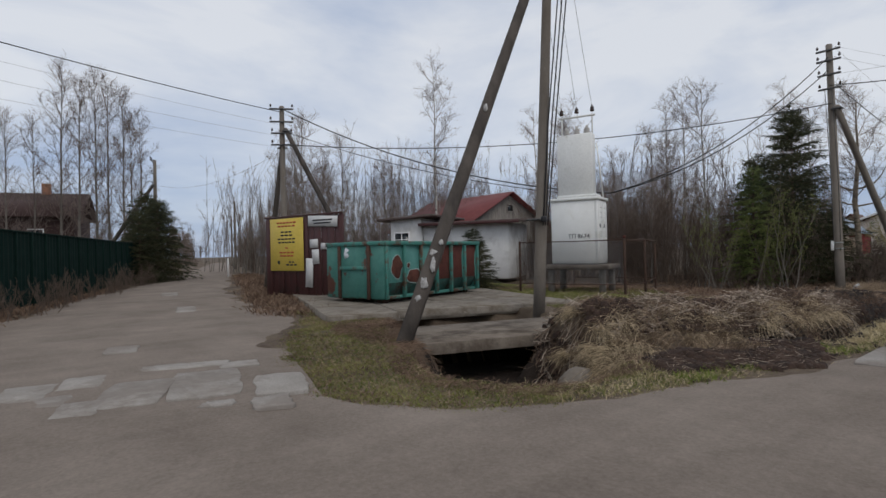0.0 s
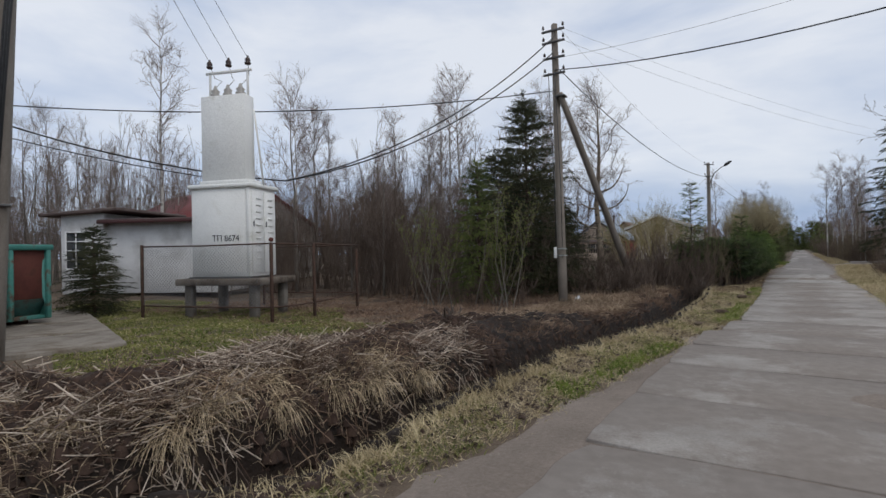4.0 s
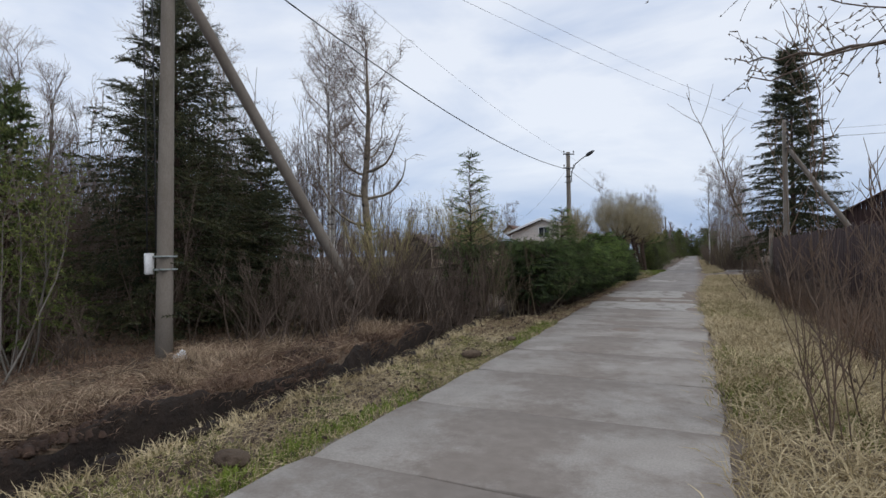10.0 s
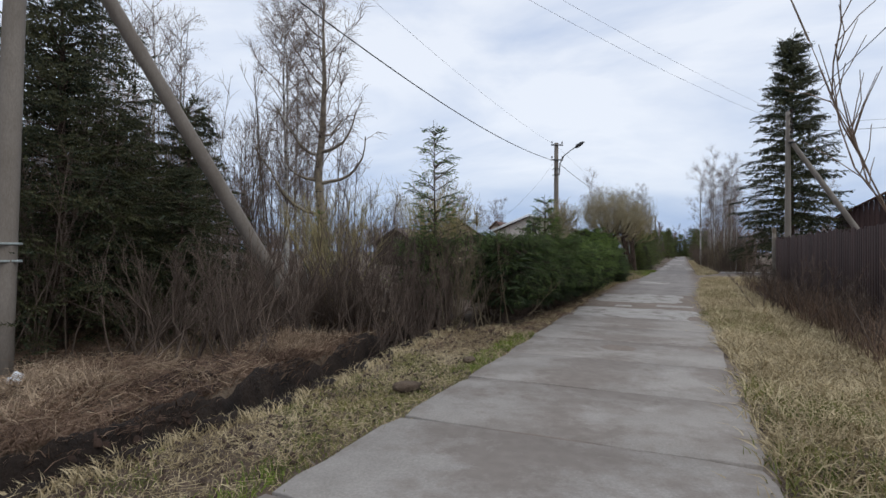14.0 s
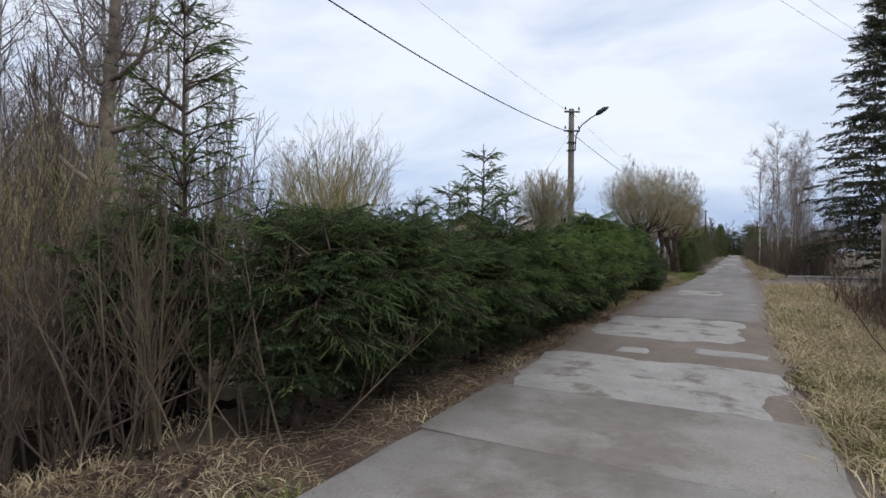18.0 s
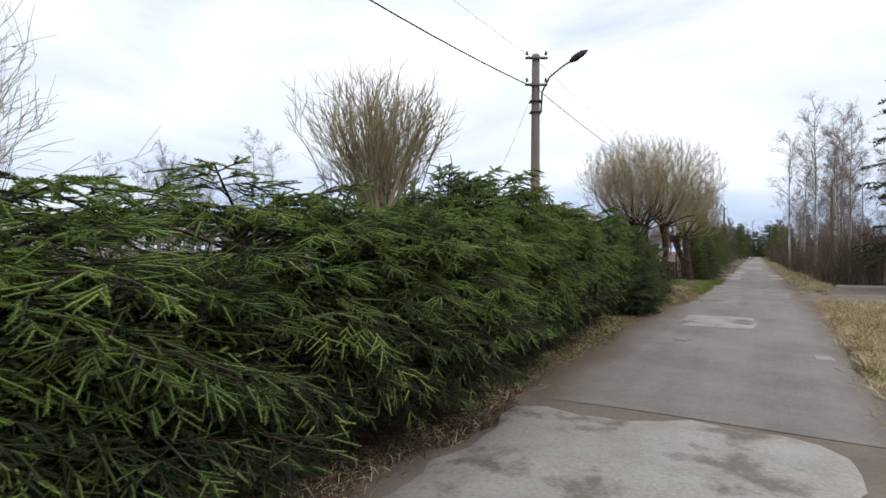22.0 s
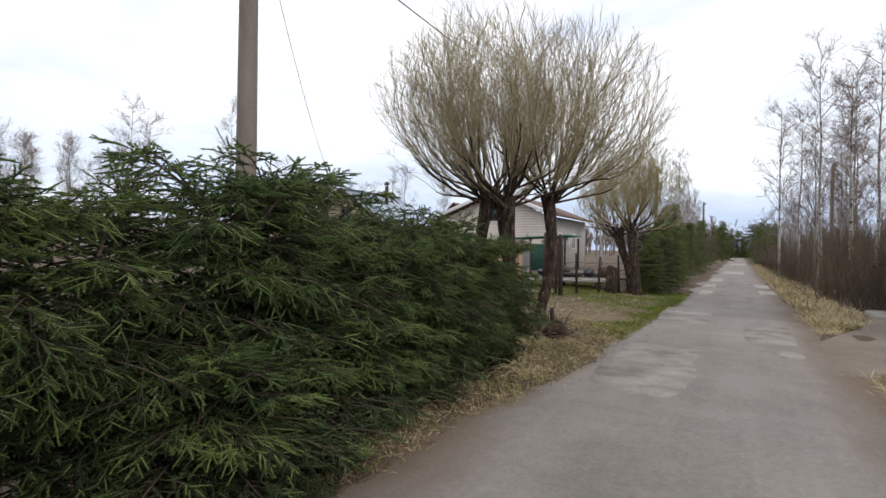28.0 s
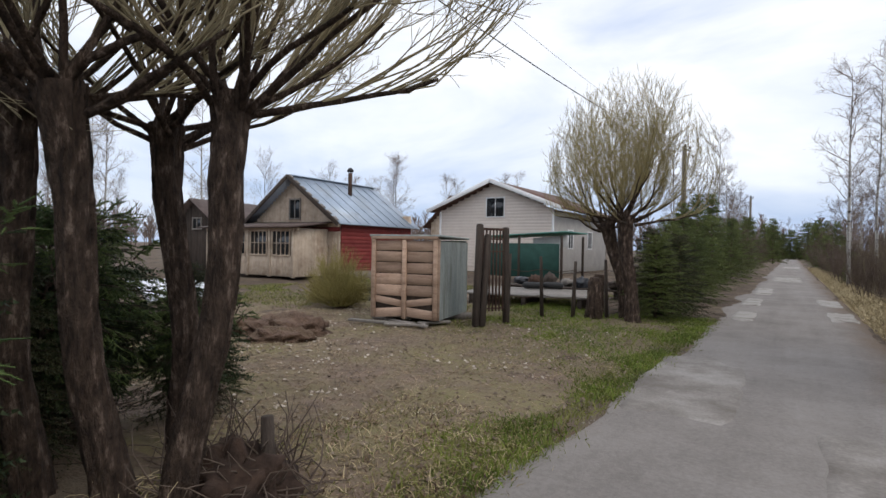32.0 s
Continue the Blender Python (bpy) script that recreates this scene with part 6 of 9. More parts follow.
# ---- gate and leaning posts ----
gate = thing("gate", "dark iron lattice gate between leaning wooden posts", "gate", (-4.13, 62.3, 0), 66)
for x, h, ln in ((0.0, 2.05, 2), (0.72, 2.0, -1.5), (0.15, 1.85, 4)):
    part("post", Buf().box((x, -0.04 * (x == 0.15), h / 2), (0.13, 0.13, h), 0.03, roty(ln)), M["dark_wood"], gate)
gfz = part("gate_frame", bbox((0.38, 0, 1.95), (0.6, 0.04, 0.05), 0.006), M["rust"], gate)
for z in (0.35, 1.5, 1.75):
    part("bar", bbox((0.38, 0, z), (0.6, 0.025, 0.03), 0.004), M["rust"], gfz)
for k in range(7):
    part("bar", bbox((0.12 + 0.087 * k, 0, 1.12), (0.032, 0.03, 1.66), 0.005), M["rust"], gfz)
ypf = thing("yard_fence", "leaning dark wooden posts with sagging wire", "fence")
fps = ((-4.3, 64.0, 1.45), (-3.75, 64.7, 1.4), (-3.0, 64.65, 1.3), (-2.45, 65.4, 1.35), (-2.3, 66.4, 1.2))
for k, (x, y, h) in enumerate(fps):
    part("post", Buf().tube([(x, y, -0.1), (x + 0.03 * (-1) ** k, y, h * 0.6), (x + 0.05 * (-1) ** k, y, h)], [0.05, 0.042, 0.032], 7), M["dark_wood"], ypf)
for k in range(len(fps) - 1):
    for z in (0.5, 1.1):
        a, b = np.array((*fps[k][:2], z)), np.array((*fps[k + 1][:2], z))
        part("wire", Buf().tube([a, (a + b) / 2 - (0, 0, 0.06), b], 0.006, 4), M["rust"], ypf)
for k, (x, y, s) in enumerate(((-2.6, 64.85, 0.17), (-3.0, 66.4, 0.15))):
    stp = thing("tree_stump", "weathered grey stump beside the fence", "stump", (x, y, 0))
    part("trunk", Buf().tube([(0, 0, -0.1), (0.02, 0, 0.4), (0.04, 0, 0.85), (0.05, 0, 0.95)], [s * 1.3, s, s * 0.95, s * 0.7], 9), M["bark"], stp)


def tyre(x, y, z, tilt, rz_):
    t = thing("tyre", "old black rubber tyre lying in the yard", "tyre", (x, y, z), rz_, "old tyres")
    a = np.linspace(0, 2 * math.pi, 25)
    b = Buf()
    ring = np.linspace(0, 2 * math.pi, 9)[:-1]
    v = np.array([((0.25 + 0.075 * math.cos(p)) * math.cos(q), (0.25 + 0.075 * math.cos(p)) * math.sin(q), 0.09 + 0.09 * math.sin(p)) for q in a[:-1] for p in ring])
    i = np.arange(24)[:, None]
    j = np.arange(8)[None]
    q = np.stack([i * 8 + j, (i + 1) % 24 * 8 + j, (i + 1) % 24 * 8 + (j + 1) % 8, i * 8 + (j + 1) % 8], -1).reshape(-1, 4)
    ob = part("casing", b.add(v, q), M["rubber"], t, "", True)
    ob.matrix_basis = pose(0, 0, 0, tilt, 0, 0)


for q in ((-9.6, 64.0, 0.0, 0, 0), (-9.0, 64.4, 0.0, 4, 20), (-8.4, 64.6, 0.0, 0, 30), (-9.9, 65.6, 0.0, 0, 0), (-9.85, 65.62, 0.19, 3, 0), (-5.6, 68.4, 0.35, 0, 10), (-5.1, 68.8, 0.35, 0, 30)):
    tyre(*q)
deck = thing("plank_deck", "low grey plank deck with clutter in the yard", "deck", (-5.2, 67.6, 0), 10)
for k in range(9):
    part("plank", bbox((0, -1.2 + 0.3 * k, 0.3), (3.6, 0.27, 0.05), 0.008), M["grey_wood"], deck)
for s in (-1.5, 0, 1.5):
    part("bearer", bbox((s, 0, 0.14), (0.12, 2.6, 0.28), 0.01), M["dark_wood"], deck)
for k in range(7):
    r2 = np.random.default_rng(60 + k)
    jk = tagged(part("scrap_lump", lump(r2, 0.26, 0.2, 0.13 + 0.08 * (k % 3), 3, 0.6, 3.5), M[("plastic_dark", "rust", "dark_wood", "grey_wood")[k % 4]]), "dark heap of scrap in the yard", "scrap heap", "scrap heaps")
    jk.matrix_basis = pose(-6.9 + 0.55 * k, 70.4 + 0.2 * math.sin(k * 3), 0.45, 0, 0, 50 * k)
tb = thing("scrap_bench", "low bench of boards holding scrap", "bench", (-5.3, 70.4, 0), 0)
part("seat", bbox((0, 0, 0.28), (4.4, 0.8, 0.06), 0.01), M["dark_wood"], tb)
for s in (-1.8, 0, 1.8):
    part("support", bbox((s, 0, 0.12), (0.2, 0.6, 0.26), 0.01), M["dark_wood"], tb)
hoop = thing("greenhouse", "low greenhouse of pale film on hoops", "greenhouse", (-10.3, 58.6, 0), 15)
for k in range(4):
    a = np.linspace(0, math.pi, 11)
    part("hoop", Buf().tube(np.c_[0.7 * np.cos(a), np.full(11, 0.6 * k), 0.75 * np.sin(a)], 0.015, 5), M["steel"], hoop)
a = np.linspace(0.5, math.pi - 0.5, 9)
v = np.concatenate([np.c_[0.71 * np.cos(a), np.full(9, 0.0), 0.76 * np.sin(a)], np.c_[0.71 * np.cos(a), np.full(9, 1.8), 0.76 * np.sin(a)]])
i = np.arange(8)
part("film", Buf().add(v, np.stack([i, i + 1, i + 10, i + 9], 1)), M["plastic_white"], hoop)

# ---- bare trees ----
def limb(p, d, L, r, up=0.15, wob=0.12, n=6):
    """Points of a wandering branch."""
    pts = [np.array(p, float)]
    d = unit(d)
    for k in range(n - 1):
        d = unit(d + r.normal(0, wob, 3) + np.array((0, 0, up)))
        pts.append(pts[-1] + d * L / (n - 1))
    return np.array(pts)


def polysticks(buf, pts, r0, r1, sides=3):
    """Many polylines at once: pts is (count, points, 3)."""
    m = pts.shape[1]
    rr = np.linspace(0, 1, m)
    for k in range(m - 1):
        buf.sticks(pts[:, k], pts[:, k + 1], r0 + (r1 - r0) * rr[k], r0 + (r1 - r0) * rr[k + 1], sides)


def side_shoots(base, per, length, r, ang=0.75, segs=3, up=0.25, lo=0.25, droop=0.0):
    """Shoots that leave polylines base (count, points, 3) at random ways along them."""
    n, m, _ = base.shape
    f = lo + (0.98 - lo) * r.random((n, per))
    idx = f * (m - 1)
    i0 = np.minimum(idx.astype(int), m - 2)
    w = (idx - i0)[..., None]
    rows = np.arange(n)[:, None]
    a, b = base[rows, i0], base[rows, i0 + 1]
    start = (a + (b - a) * w).reshape(-1, 3)
    along = unit(b - a).reshape(-1, 3)
    rnd = unit(np.cross(along, r.normal(0, 1, along.shape)))
    d = unit(along * (1 - ang * 0.5) + rnd * ang + np.array((0, 0, up)))
    L = length * (0.5 + r.random(len(d))) * (1.15 - f.reshape(-1) * 0.6)
    pts = [start]
    for k in range(segs):
        d = unit(d + r.normal(0, 0.16, d.shape) + np.array((0, 0, up * 0.5 - droop * (k + 1))))
        pts.append(pts[-1] + d * (L / segs)[:, None])
    return np.stack(pts, 1)


def bare_tree(seed, h, tr, spread, prim=26, lo=0.25, sec=7, ter=4, bark="birch_bark", twig="birch_twig", droop=0.02, rise=0.9, lean=0.03, thick=1.0, name="birch_tree"):
    """Trunk, limbs and fine twigs; returns the buffers of trunk and crown."""
    r = np.random.default_rng(seed)
    n = 9
    f = np.linspace(0, 1, n)
    tp = np.c_[np.cumsum(r.normal(0, lean * h / n, n)), np.cumsum(r.normal(0, lean * h / n, n)), f * h]
    tp[0, :2] = 0
    tp[0, 2] = -0.15
    trunk = Buf().tube(tp, tr * (1 - f * 0.93) * np.where(f == 0, 1.25, 1), 7)
    crown = Buf()
    base = []
    for k in range(prim):
        z = lo + (0.97 - lo) * ((k + r.random()) / prim)
        p = np.array([np.interp(z, f, tp[:, j]) for j in range(3)])
        a = r.random() * 2 * math.pi
        L = spread * (0.35 + 0.65 * math.sin(math.pi * min(1, (1 - z) / (1 - lo)) ** 0.6 * 0.5)) * (0.7 + 0.6 * r.random())
        base.append(limb(p, (math.cos(a), math.sin(a), rise * (0.6 + 0.8 * r.random())), L, r, 0.10, 0.14, 6))
    base = np.array(base)
    polysticks(crown, base, tr * 0.16 * thick + 0.004, 0.005 * thick, 4)
    s2 = side_shoots(base, sec, spread * 0.42, r, 0.8, 3, 0.2, 0.2, droop)
    polysticks(crown, s2, 0.009 * thick, 0.004 * thick)
    s3 = side_shoots(s2, ter, spread * 0.2, r, 0.8, 2, 0.12, 0.15, droop * 2)
    polysticks(crown, s3, 0.0045 * thick, 0.0025 * thick)
    return trunk, crown


def tree_thing(name, label, category, bufs, mats, at, rz=0, s=1.0, group=""):
    t = thing(name, label, category, at, rz, group)
    many = category in ("saplings", "shrub")
    if len(bufs) > 2:
        part("limb_mass", bufs[2], M[mats[0]], t)["kind"] = "stuff"
    tk = part("thicket_base" if many else "trunk", bufs[0], M[mats[0]], t, "", True)
    cr = part("crown", bufs[1], M[mats[1]], t)
    if many:
        tk["kind"] = cr["kind"] = "stuff"
    t.scale = (s, s, s)
    return t


def scatter(protos, places, group=""):
    for k, (x, y, s, a) in enumerate(places):
        if open_field(x, y) or drive(x, y):
            continue
        q = protos[k % len(protos)]
        q.scale = (s, s, s)
        o = copy_thing(q, pose(x, y, float(height(x, y)), 0, 0, a))
    for q in protos:
        q.scale = (1, 1, 1)


def open_field(x, y):
    """The gardens behind the hedge, where no wood stands."""
    return (y > 35.0 + 0.36 * (1.0 - x)) & (y < 82) & (x < -3)


def drive(x, y):
    """The dirt drive that leaves the road on its right-hand side."""
    return (x > 2.3) & (x < 10) & (y > 54.2 + 0.25 * np.maximum(0, x - 3)) & (y < np.interp(x, [2.4, 3.6, 4.1], [57.4, 60.4, 63.6]))


r = np.random.default_rng(33)
birches = [tree_thing("birch_tree", "slender bare birch with pale peeling bark", "tree", bare_tree(40 + k, 11 + k, 0.10, 1.9, 30, 0.2, 8, 6, droop=0.03, thick=1.0), ("birch_bark", "birch_twig"), (-14 - 3.2 * k, 31 + 4 * k, -0.1), 40 * k, 1, "birches") for k in range(3)]
alders = [tree_thing("alder_tree", "bare grey-brown alder of the thin wood", "tree", bare_tree(50 + k, 8.5 + k, 0.085, 2.3, 24, 0.1, 8, 6, "aspen_bark", "birch_twig", 0.0, 1.3, 0.05, 1.0), ("aspen_bark", "birch_twig"), (-18 - 4 * k, 23.5 + 5 * k, 0), 40 * k, 1, "alders") for k in range(3)]


def sapling_clump(seed, h, n, spread, lean=0.22, wob=0.07, thick=1.0):
    r = np.random.default_rng(seed)
    base = []
    for k in range(n):
        a = r.random() * 6.28
        p = np.array((math.cos(a), math.sin(a), 0)) * spread * 0.45 * r.random()
        base.append(limb(p + (0, 0, -0.1), (lean * r.normal(), lean * r.normal(), 1), h * (0.55 + 0.5 * r.random()), r, 0.06 if lean < 0.3 else -0.02, wob, 7))
    base = np.array(base)
    stems, crown = Buf(), Buf()
    polysticks(stems, base, 0.018 * thick, 0.004 * thick, 4)
    s2 = side_shoots(base, 9, h * 0.2, r, 0.6, 3, 0.45, 0.2)
    polysticks(crown, s2, 0.006, 0.003)
    polysticks(crown, side_shoots(s2, 3, h * 0.085, r, 0.7, 2, 0.3, 0.2), 0.0038, 0.0022)
    return stems, crown


clumps = [tree_thing("sapling_clump", "dense clump of bare brown saplings", "saplings", sapling_clump(60 + k, 4.2 + 0.5 * k, 14, 1.8), ("brush_twig", "brush_twig"), (-13 - 2.1 * k, 24 + 2.3 * k, 0), 30 * k, 1, "sapling clumps") for k in range(4)]
low_brush = [tree_thing("brush", "low tangled bare shrub beside the ditch", "shrub", sapling_clump(70 + k, 1.9, 11, 1.8, 0.55, 0.17), ("brush_twig", "brush_twig"), (-5.6 + 0.9 * k, 26.4 + 1.2 * k, -0.1), 30 * k, 1, "ditch shrubs") for k in range(2)]

# wood behind the kiosk and pole
places = []
for k in range(46):
    x, y = -11 - 30 * r.random(), 22 + 28 * r.random()
    if y < 20 + (-x - 11) * 0.55 and x > -31:
        y += 9
    if -33 < x < -21 and y < 36:
        y += 10
    places.append((x, y, 0.5 + 0.34 * r.random(), 360 * r.random()))
scatter(alders + birches, places)
places = []
for k in range(58):
    u_ = r.random()
    x = -8.8 - 14 * u_ + r.normal(0, 0.8)
    y = 23.3 + 2.0 * (1 - u_) + 9 * r.random() ** 1.5 - 1.5 * u_
    if x < -16:
        y += 2.5
    places.append((x, y, 0.7 + 0.45 * r.random(), 360 * r.random()))
scatter(clumps, places)
# brush in front of the grey shed and beside the outbuilding
scatter(clumps, [(-17.5 - 0.9 * k + 0.4 * r.normal(), 22.5 + 0.55 * k + r.normal() * 0.5, 0.55 + 0.25 * r.random(), 70 * k) for k in range(6)])
scatter(clumps[:2], [(-17.6, 19.6, 0.6, 150), (-16.4, 21.0, 0.7, 200)])
# trees behind the container and the side road
scatter(alders, [(-31 - 2.6 * k, 20.5 + 3.2 * math.sin(k * 2.4) + 0.7 * k, 0.95 + 0.25 * math.sin(k * 5.1), 50 * k) for k in range(11)])
scatter(alders + clumps[2:], [(-26.5 - 3.4 * k, 12.0 + 1.35 * k + r.normal() * 0.8, 0.7 + 0.3 * r.random(), 70 * k) for k in range(16)])
scatter(birches[1:2], [(-30.5, 24.5, 1.3, 20), (-27.0, 31.5, 1.0, 100)])
aspens = [tree_thing("aspen_tree", "tall bare aspen behind the green fence", "tree", bare_tree(80 + k, 15, 0.11, 2.3, 40, 0.15, 9, 5, "aspen_bark", "birch_twig", 0.0, 1.4, 0.02, 1.2), ("aspen_bark", "birch_twig"), (-46, 5.3 - 2.2 * k, 0), 70 * k, 1, "aspens") for k in range(2)]
scatter(aspens, [(-47, 7.2, 0.95, 30), (-44, 4.0, 0.9, 90), (-50, 6.5, 1.05, 140), (-52, 9.3, 0.9, 200), (-45.5, 1.6, 0.75, 250), (-58, 9.5, 1.0, 300), (-49, 0.2, 0.8, 20)])
# wood on the right further on, and both sides far off
places = []
for k in range(40):
    y = 60 + 75 * r.random()
    places.append((4.8 + 0.4 * r.random() + 9 * r.random() ** 1.7, y, 0.45 + 0.28 * r.random(), 360 * r.random()))
scatter(birches, places[:26])
olive = [tree_thing("sapling_clump", "clump of budding olive-brown saplings", "saplings", sapling_clump(66 + k, 3.2 + 0.4 * k, 13, 2.0, 0.26), ("olive_twig", "olive_twig"), (4.6 + 0.6 * k, 66.0 + 2.3 * k, -0.1), 30 * k, 1, "budding saplings") for k in range(2)]
scatter(olive, [(3.75 + 2.4 * r.random(), 63.5 + 1.5 * k, 0.5 + 0.4 * r.random(), 77 * k) for k in range(44)])
scatter(birches, [(-3.5 - 9 * r.random(), 88 + 4.5 * k, 0.7 + 0.3 * r.random(), 99 * k) for k in range(12)])
scatter(alders, [(-24 - 26 * r.random(), 84 + 2.5 * k, 0.8 + 0.35 * r.random(), 45 * k) for k in range(16)])
# the road closes between bushes further on
scatter(clumps, [(-2.2 - 1.6 * r.random(), 84 + 2.6 * k, 0.55 + 0.3 * r.random(), 61 * k) for k in range(34)])
scatter(clumps, [(3.9 + 1.2 * r.random(), 118 + 2.8 * k, 0.6 + 0.4 * r.random(), 43 * k) for k in range(26)])
scatter(birches, [(-3.4 - 3 * r.random(), 104 + 7 * k, 0.6 + 0.3 * r.random(), 43 * k) for k in range(12)])
scatter(clumps, [(-5 + 1.3 * k, 225 + 9 * math.sin(k * 3), 0.7, 43 * k) for k in range(10)])
scatter(birches, [(-3 + 1.7 * k, 238 + 5 * math.sin(k * 3), 0.9, 43 * k) for k in range(7)])
scatter(olive, [(4.3 + 1.6 * r.random(), 58.6 + 1.0 * k, 0.55 + 0.3 * r.random(), 61 * k) for k in range(14)])
dense = [tree_thing("brush_clump", "dense thicket of thin brown brush at the roadside", "brush", sapling_clump(76 + k, 2.5 + 0.5 * k, 22, 1.7, 0.2, 0.09), ("brush_twig", "brush_twig"), (5.2 + 0.5 * k, 64.6 + 2.0 * k, -0.1), 50 * k, 1, "roadside brush") for k in range(2)]
for o in dense:
    for c in o.children:
        c["kind"] = "stuff"
scatter(dense, [(3.5 + 0.5 * r.random(), 77 + 2.2 * k, 0.6 + 0.35 * r.random(), 71 * k) for k in range(26)])
scatter(alders, [(-4 - 0.956 * (150 + 3 * k) + 0.292 * (9 * math.sin(k * 2.3)), 0.2 + 0.292 * (150 + 3 * k) + 0.956 * (9 * math.sin(k * 2.3)), 0.9 + 0.2 * r.random(), 40 * k) for k in range(14)])
scatter(olive, [(-1.75, 30.5, 0.62, 20), (-2.3, 30.0, 0.7, 140)])
scatter(dense, [(-2.7, 29.2, 0.72, 10), (-3.3, 29.9, 0.8, 100), (-3.6, 28.9, 0.8, 190), (-2.5, 30.1, 0.7, 260)])
scatter(dense, [(4.5 + 0.8 * (k % 3) + 0.6 * r.random(), 63.9 + 0.95 * k, 0.75 + 0.35 * r.random(), 83 * k) for k in range(40)])
scatter(birches, [(3.5, 86, 0.98, 40), (4.1, 73, 0.85, 100), (4.3, 84, 0.8, 200), (4.8, 70, 0.72, 10), (5.1, 67.5, 0.7, 300), (5.7, 76, 0.8, 150), (4.6, 79, 0.75, 250)])
scatter(low_brush, [(3.9 + 0.9 * r.random(), 58.5 + 1.3 * k, 0.6 + 0.3 * r.random(), 61 * k) for k in range(10)])
# bare trees beyond the gardens
for k in range(22):
    x, y = -36 - 26 * r.random(), 62 + 20 * r.random()
    sc = 0.8 + 0.3 * r.random()
    copy_thing((alders + birches)[k % 6], pose(x, y, -0.1, 0, 0, 47 * k)).scale = (sc, sc, sc)
# both sides of the side road
scatter(alders, [(-4 - 0.956 * s_ + 0.292 * n_, 0.2 + 0.292 * s_ + 0.956 * n_, 0.6 + 0.3 * r.random(), 50 * s_) for s_, n_ in [(34 + 6.0 * k, 4.6 + 4 * r.random()) for k in range(18)] + [(48 + 7.0 * k, -6.5 - 5 * r.random()) for k in range(14)]])
scatter(clumps, [(-4 - 0.956 * s_ + 0.292 * n_, 0.2 + 0.292 * s_ + 0.956 * n_, 0.6 + 0.3 * r.random(), 50 * s_) for s_, n_ in [(24 + 3.6 * k, 3.4 + 1.6 * r.random()) for k in range(26)] + [(42 + 5.0 * k, -4.6 - 2 * r.random()) for k in range(20)]])
scatter(low_brush, [(-13.5 - 1.15 * k + 0.2 * r.normal(), -1.75 + 0.425 * k + 0.25 * r.random(), 0.55 + 0.3 * r.random(), 61 * k) for k in range(23)])
# low brush along the ditch by the brace
scatter(clumps, [(-3.5 - 5.0 * r.random(), 28.2 + 3.6 * r.random(), 0.35 + 0.2 * r.random(), 360 * r.random()) for k in range(13)])
scatter(low_brush, [(-3.9 - 2.2 * r.random(), 25.6 + 4.6 * r.random(), 0.75 + 0.45 * r.random(), 360 * r.random()) for k in range(17)])
scatter(low_brush, [(-2.4 - 2.2 * r.random(), 28.3 + 1.2 * r.random(), 0.7 + 0.4 * r.random(), 360 * r.random()) for k in range(7)])
scatter(low_brush, [(-7.2 - 5 * r.random(), 22.4 + 1.2 * r.random(), 0.6 + 0.4 * r.random(), 360 * r.random()) for k in range(9)])
scatter(low_brush, [(4.0 + 0.9 * r.random(), 24 + 1.9 * k, 0.55 + 0.35 * r.random(), 60 * k) for k in range(14)])

# dense thin birch and alder thicket behind
rt = np.random.default_rng(123)
n = 1100
tx, ty = -9.5 - 34 * rt.random(n), 27 + 24 * rt.random(n)
tx[:420], ty[:420] = -31 - 28 * rt.random(420), 15 + 22 * rt.random(420)
out_ = (tx > -33) & (tx < -20) & (ty < 36)
ty[out_] += 12
inside = ~open_field(tx, ty)
tx, ty = tx[inside], ty[inside]
n = len(tx)
hh_ = 3.5 + 5.0 * rt.random(n) ** 1.3 + np.where((tx < -31) & (ty < 40), 2.6, 0.0)
base = []
p_ = np.c_[tx, ty, np.full(n, -0.1)]
d_ = unit(np.c_[rt.normal(0, 0.08, (n, 2)), np.ones(n)])
pts_ = [p_]
for k in range(6):
    d_ = unit(d_ + rt.normal(0, 0.05, d_.shape) * (1, 1, 0))
    pts_.append(pts_[-1] + d_ * (hh_ / 6)[:, None])
base = np.stack(pts_, 1)
st1, tw1 = Buf(), Buf()
polysticks(st1, base, 0.032, 0.008, 4)
s2 = side_shoots(base, 12, 1.3, rt, 0.55, 3, 0.4, 0.2)
polysticks(tw1, s2, 0.011, 0.005)
polysticks(tw1, side_shoots(s2, 3, 0.55, rt, 0.6, 2, 0.2, 0.2), 0.0075, 0.004)
tagged(part("thicket_stems", st1, M["aspen_bark"]), "thin pale stems of the dense young thicket", "thicket", "", "stuff")
tagged(part("thicket_twigs", tw1, M["birch_twig"]), "fine bare twigs of the dense young thicket", "thicket", "", "stuff")

# the crooked birch behind the brush
def old_birch():
    r = np.random.default_rng(5)
    tp = np.array([(0, 0, -0.2), (0.05, 0, 1.5), (0.0, 0.05, 3.0), (-0.1, 0, 4.3), (0.02, 0.05, 5.6), (0.1, 0, 7.2), (0.05, 0, 9.0), (0.1, 0.05, 10.2)])
    trunk = Buf().tube(tp, [0.2, 0.16, 0.145, 0.13, 0.11, 0.075, 0.04, 0.01], 8)
    crown = Buf()
    base = []
    for (z, a, L) in ((3.0, 170, 3.4), (4.0, -10, 2.4), (4.1, 205, 1.5), (4.9, 170, 2.6), (5.0, 340, 2.0), (5.6, 110, 1.6)):
        p = (0, 0, z)
        b = limb(p, (math.cos(radians(a)), math.sin(radians(a)), 0.0), L, r, 0.28, 0.16, 8)
        base.append(b)
    base = np.array(base)
    polysticks(trunk, base, 0.06, 0.014, 6)
    up = []
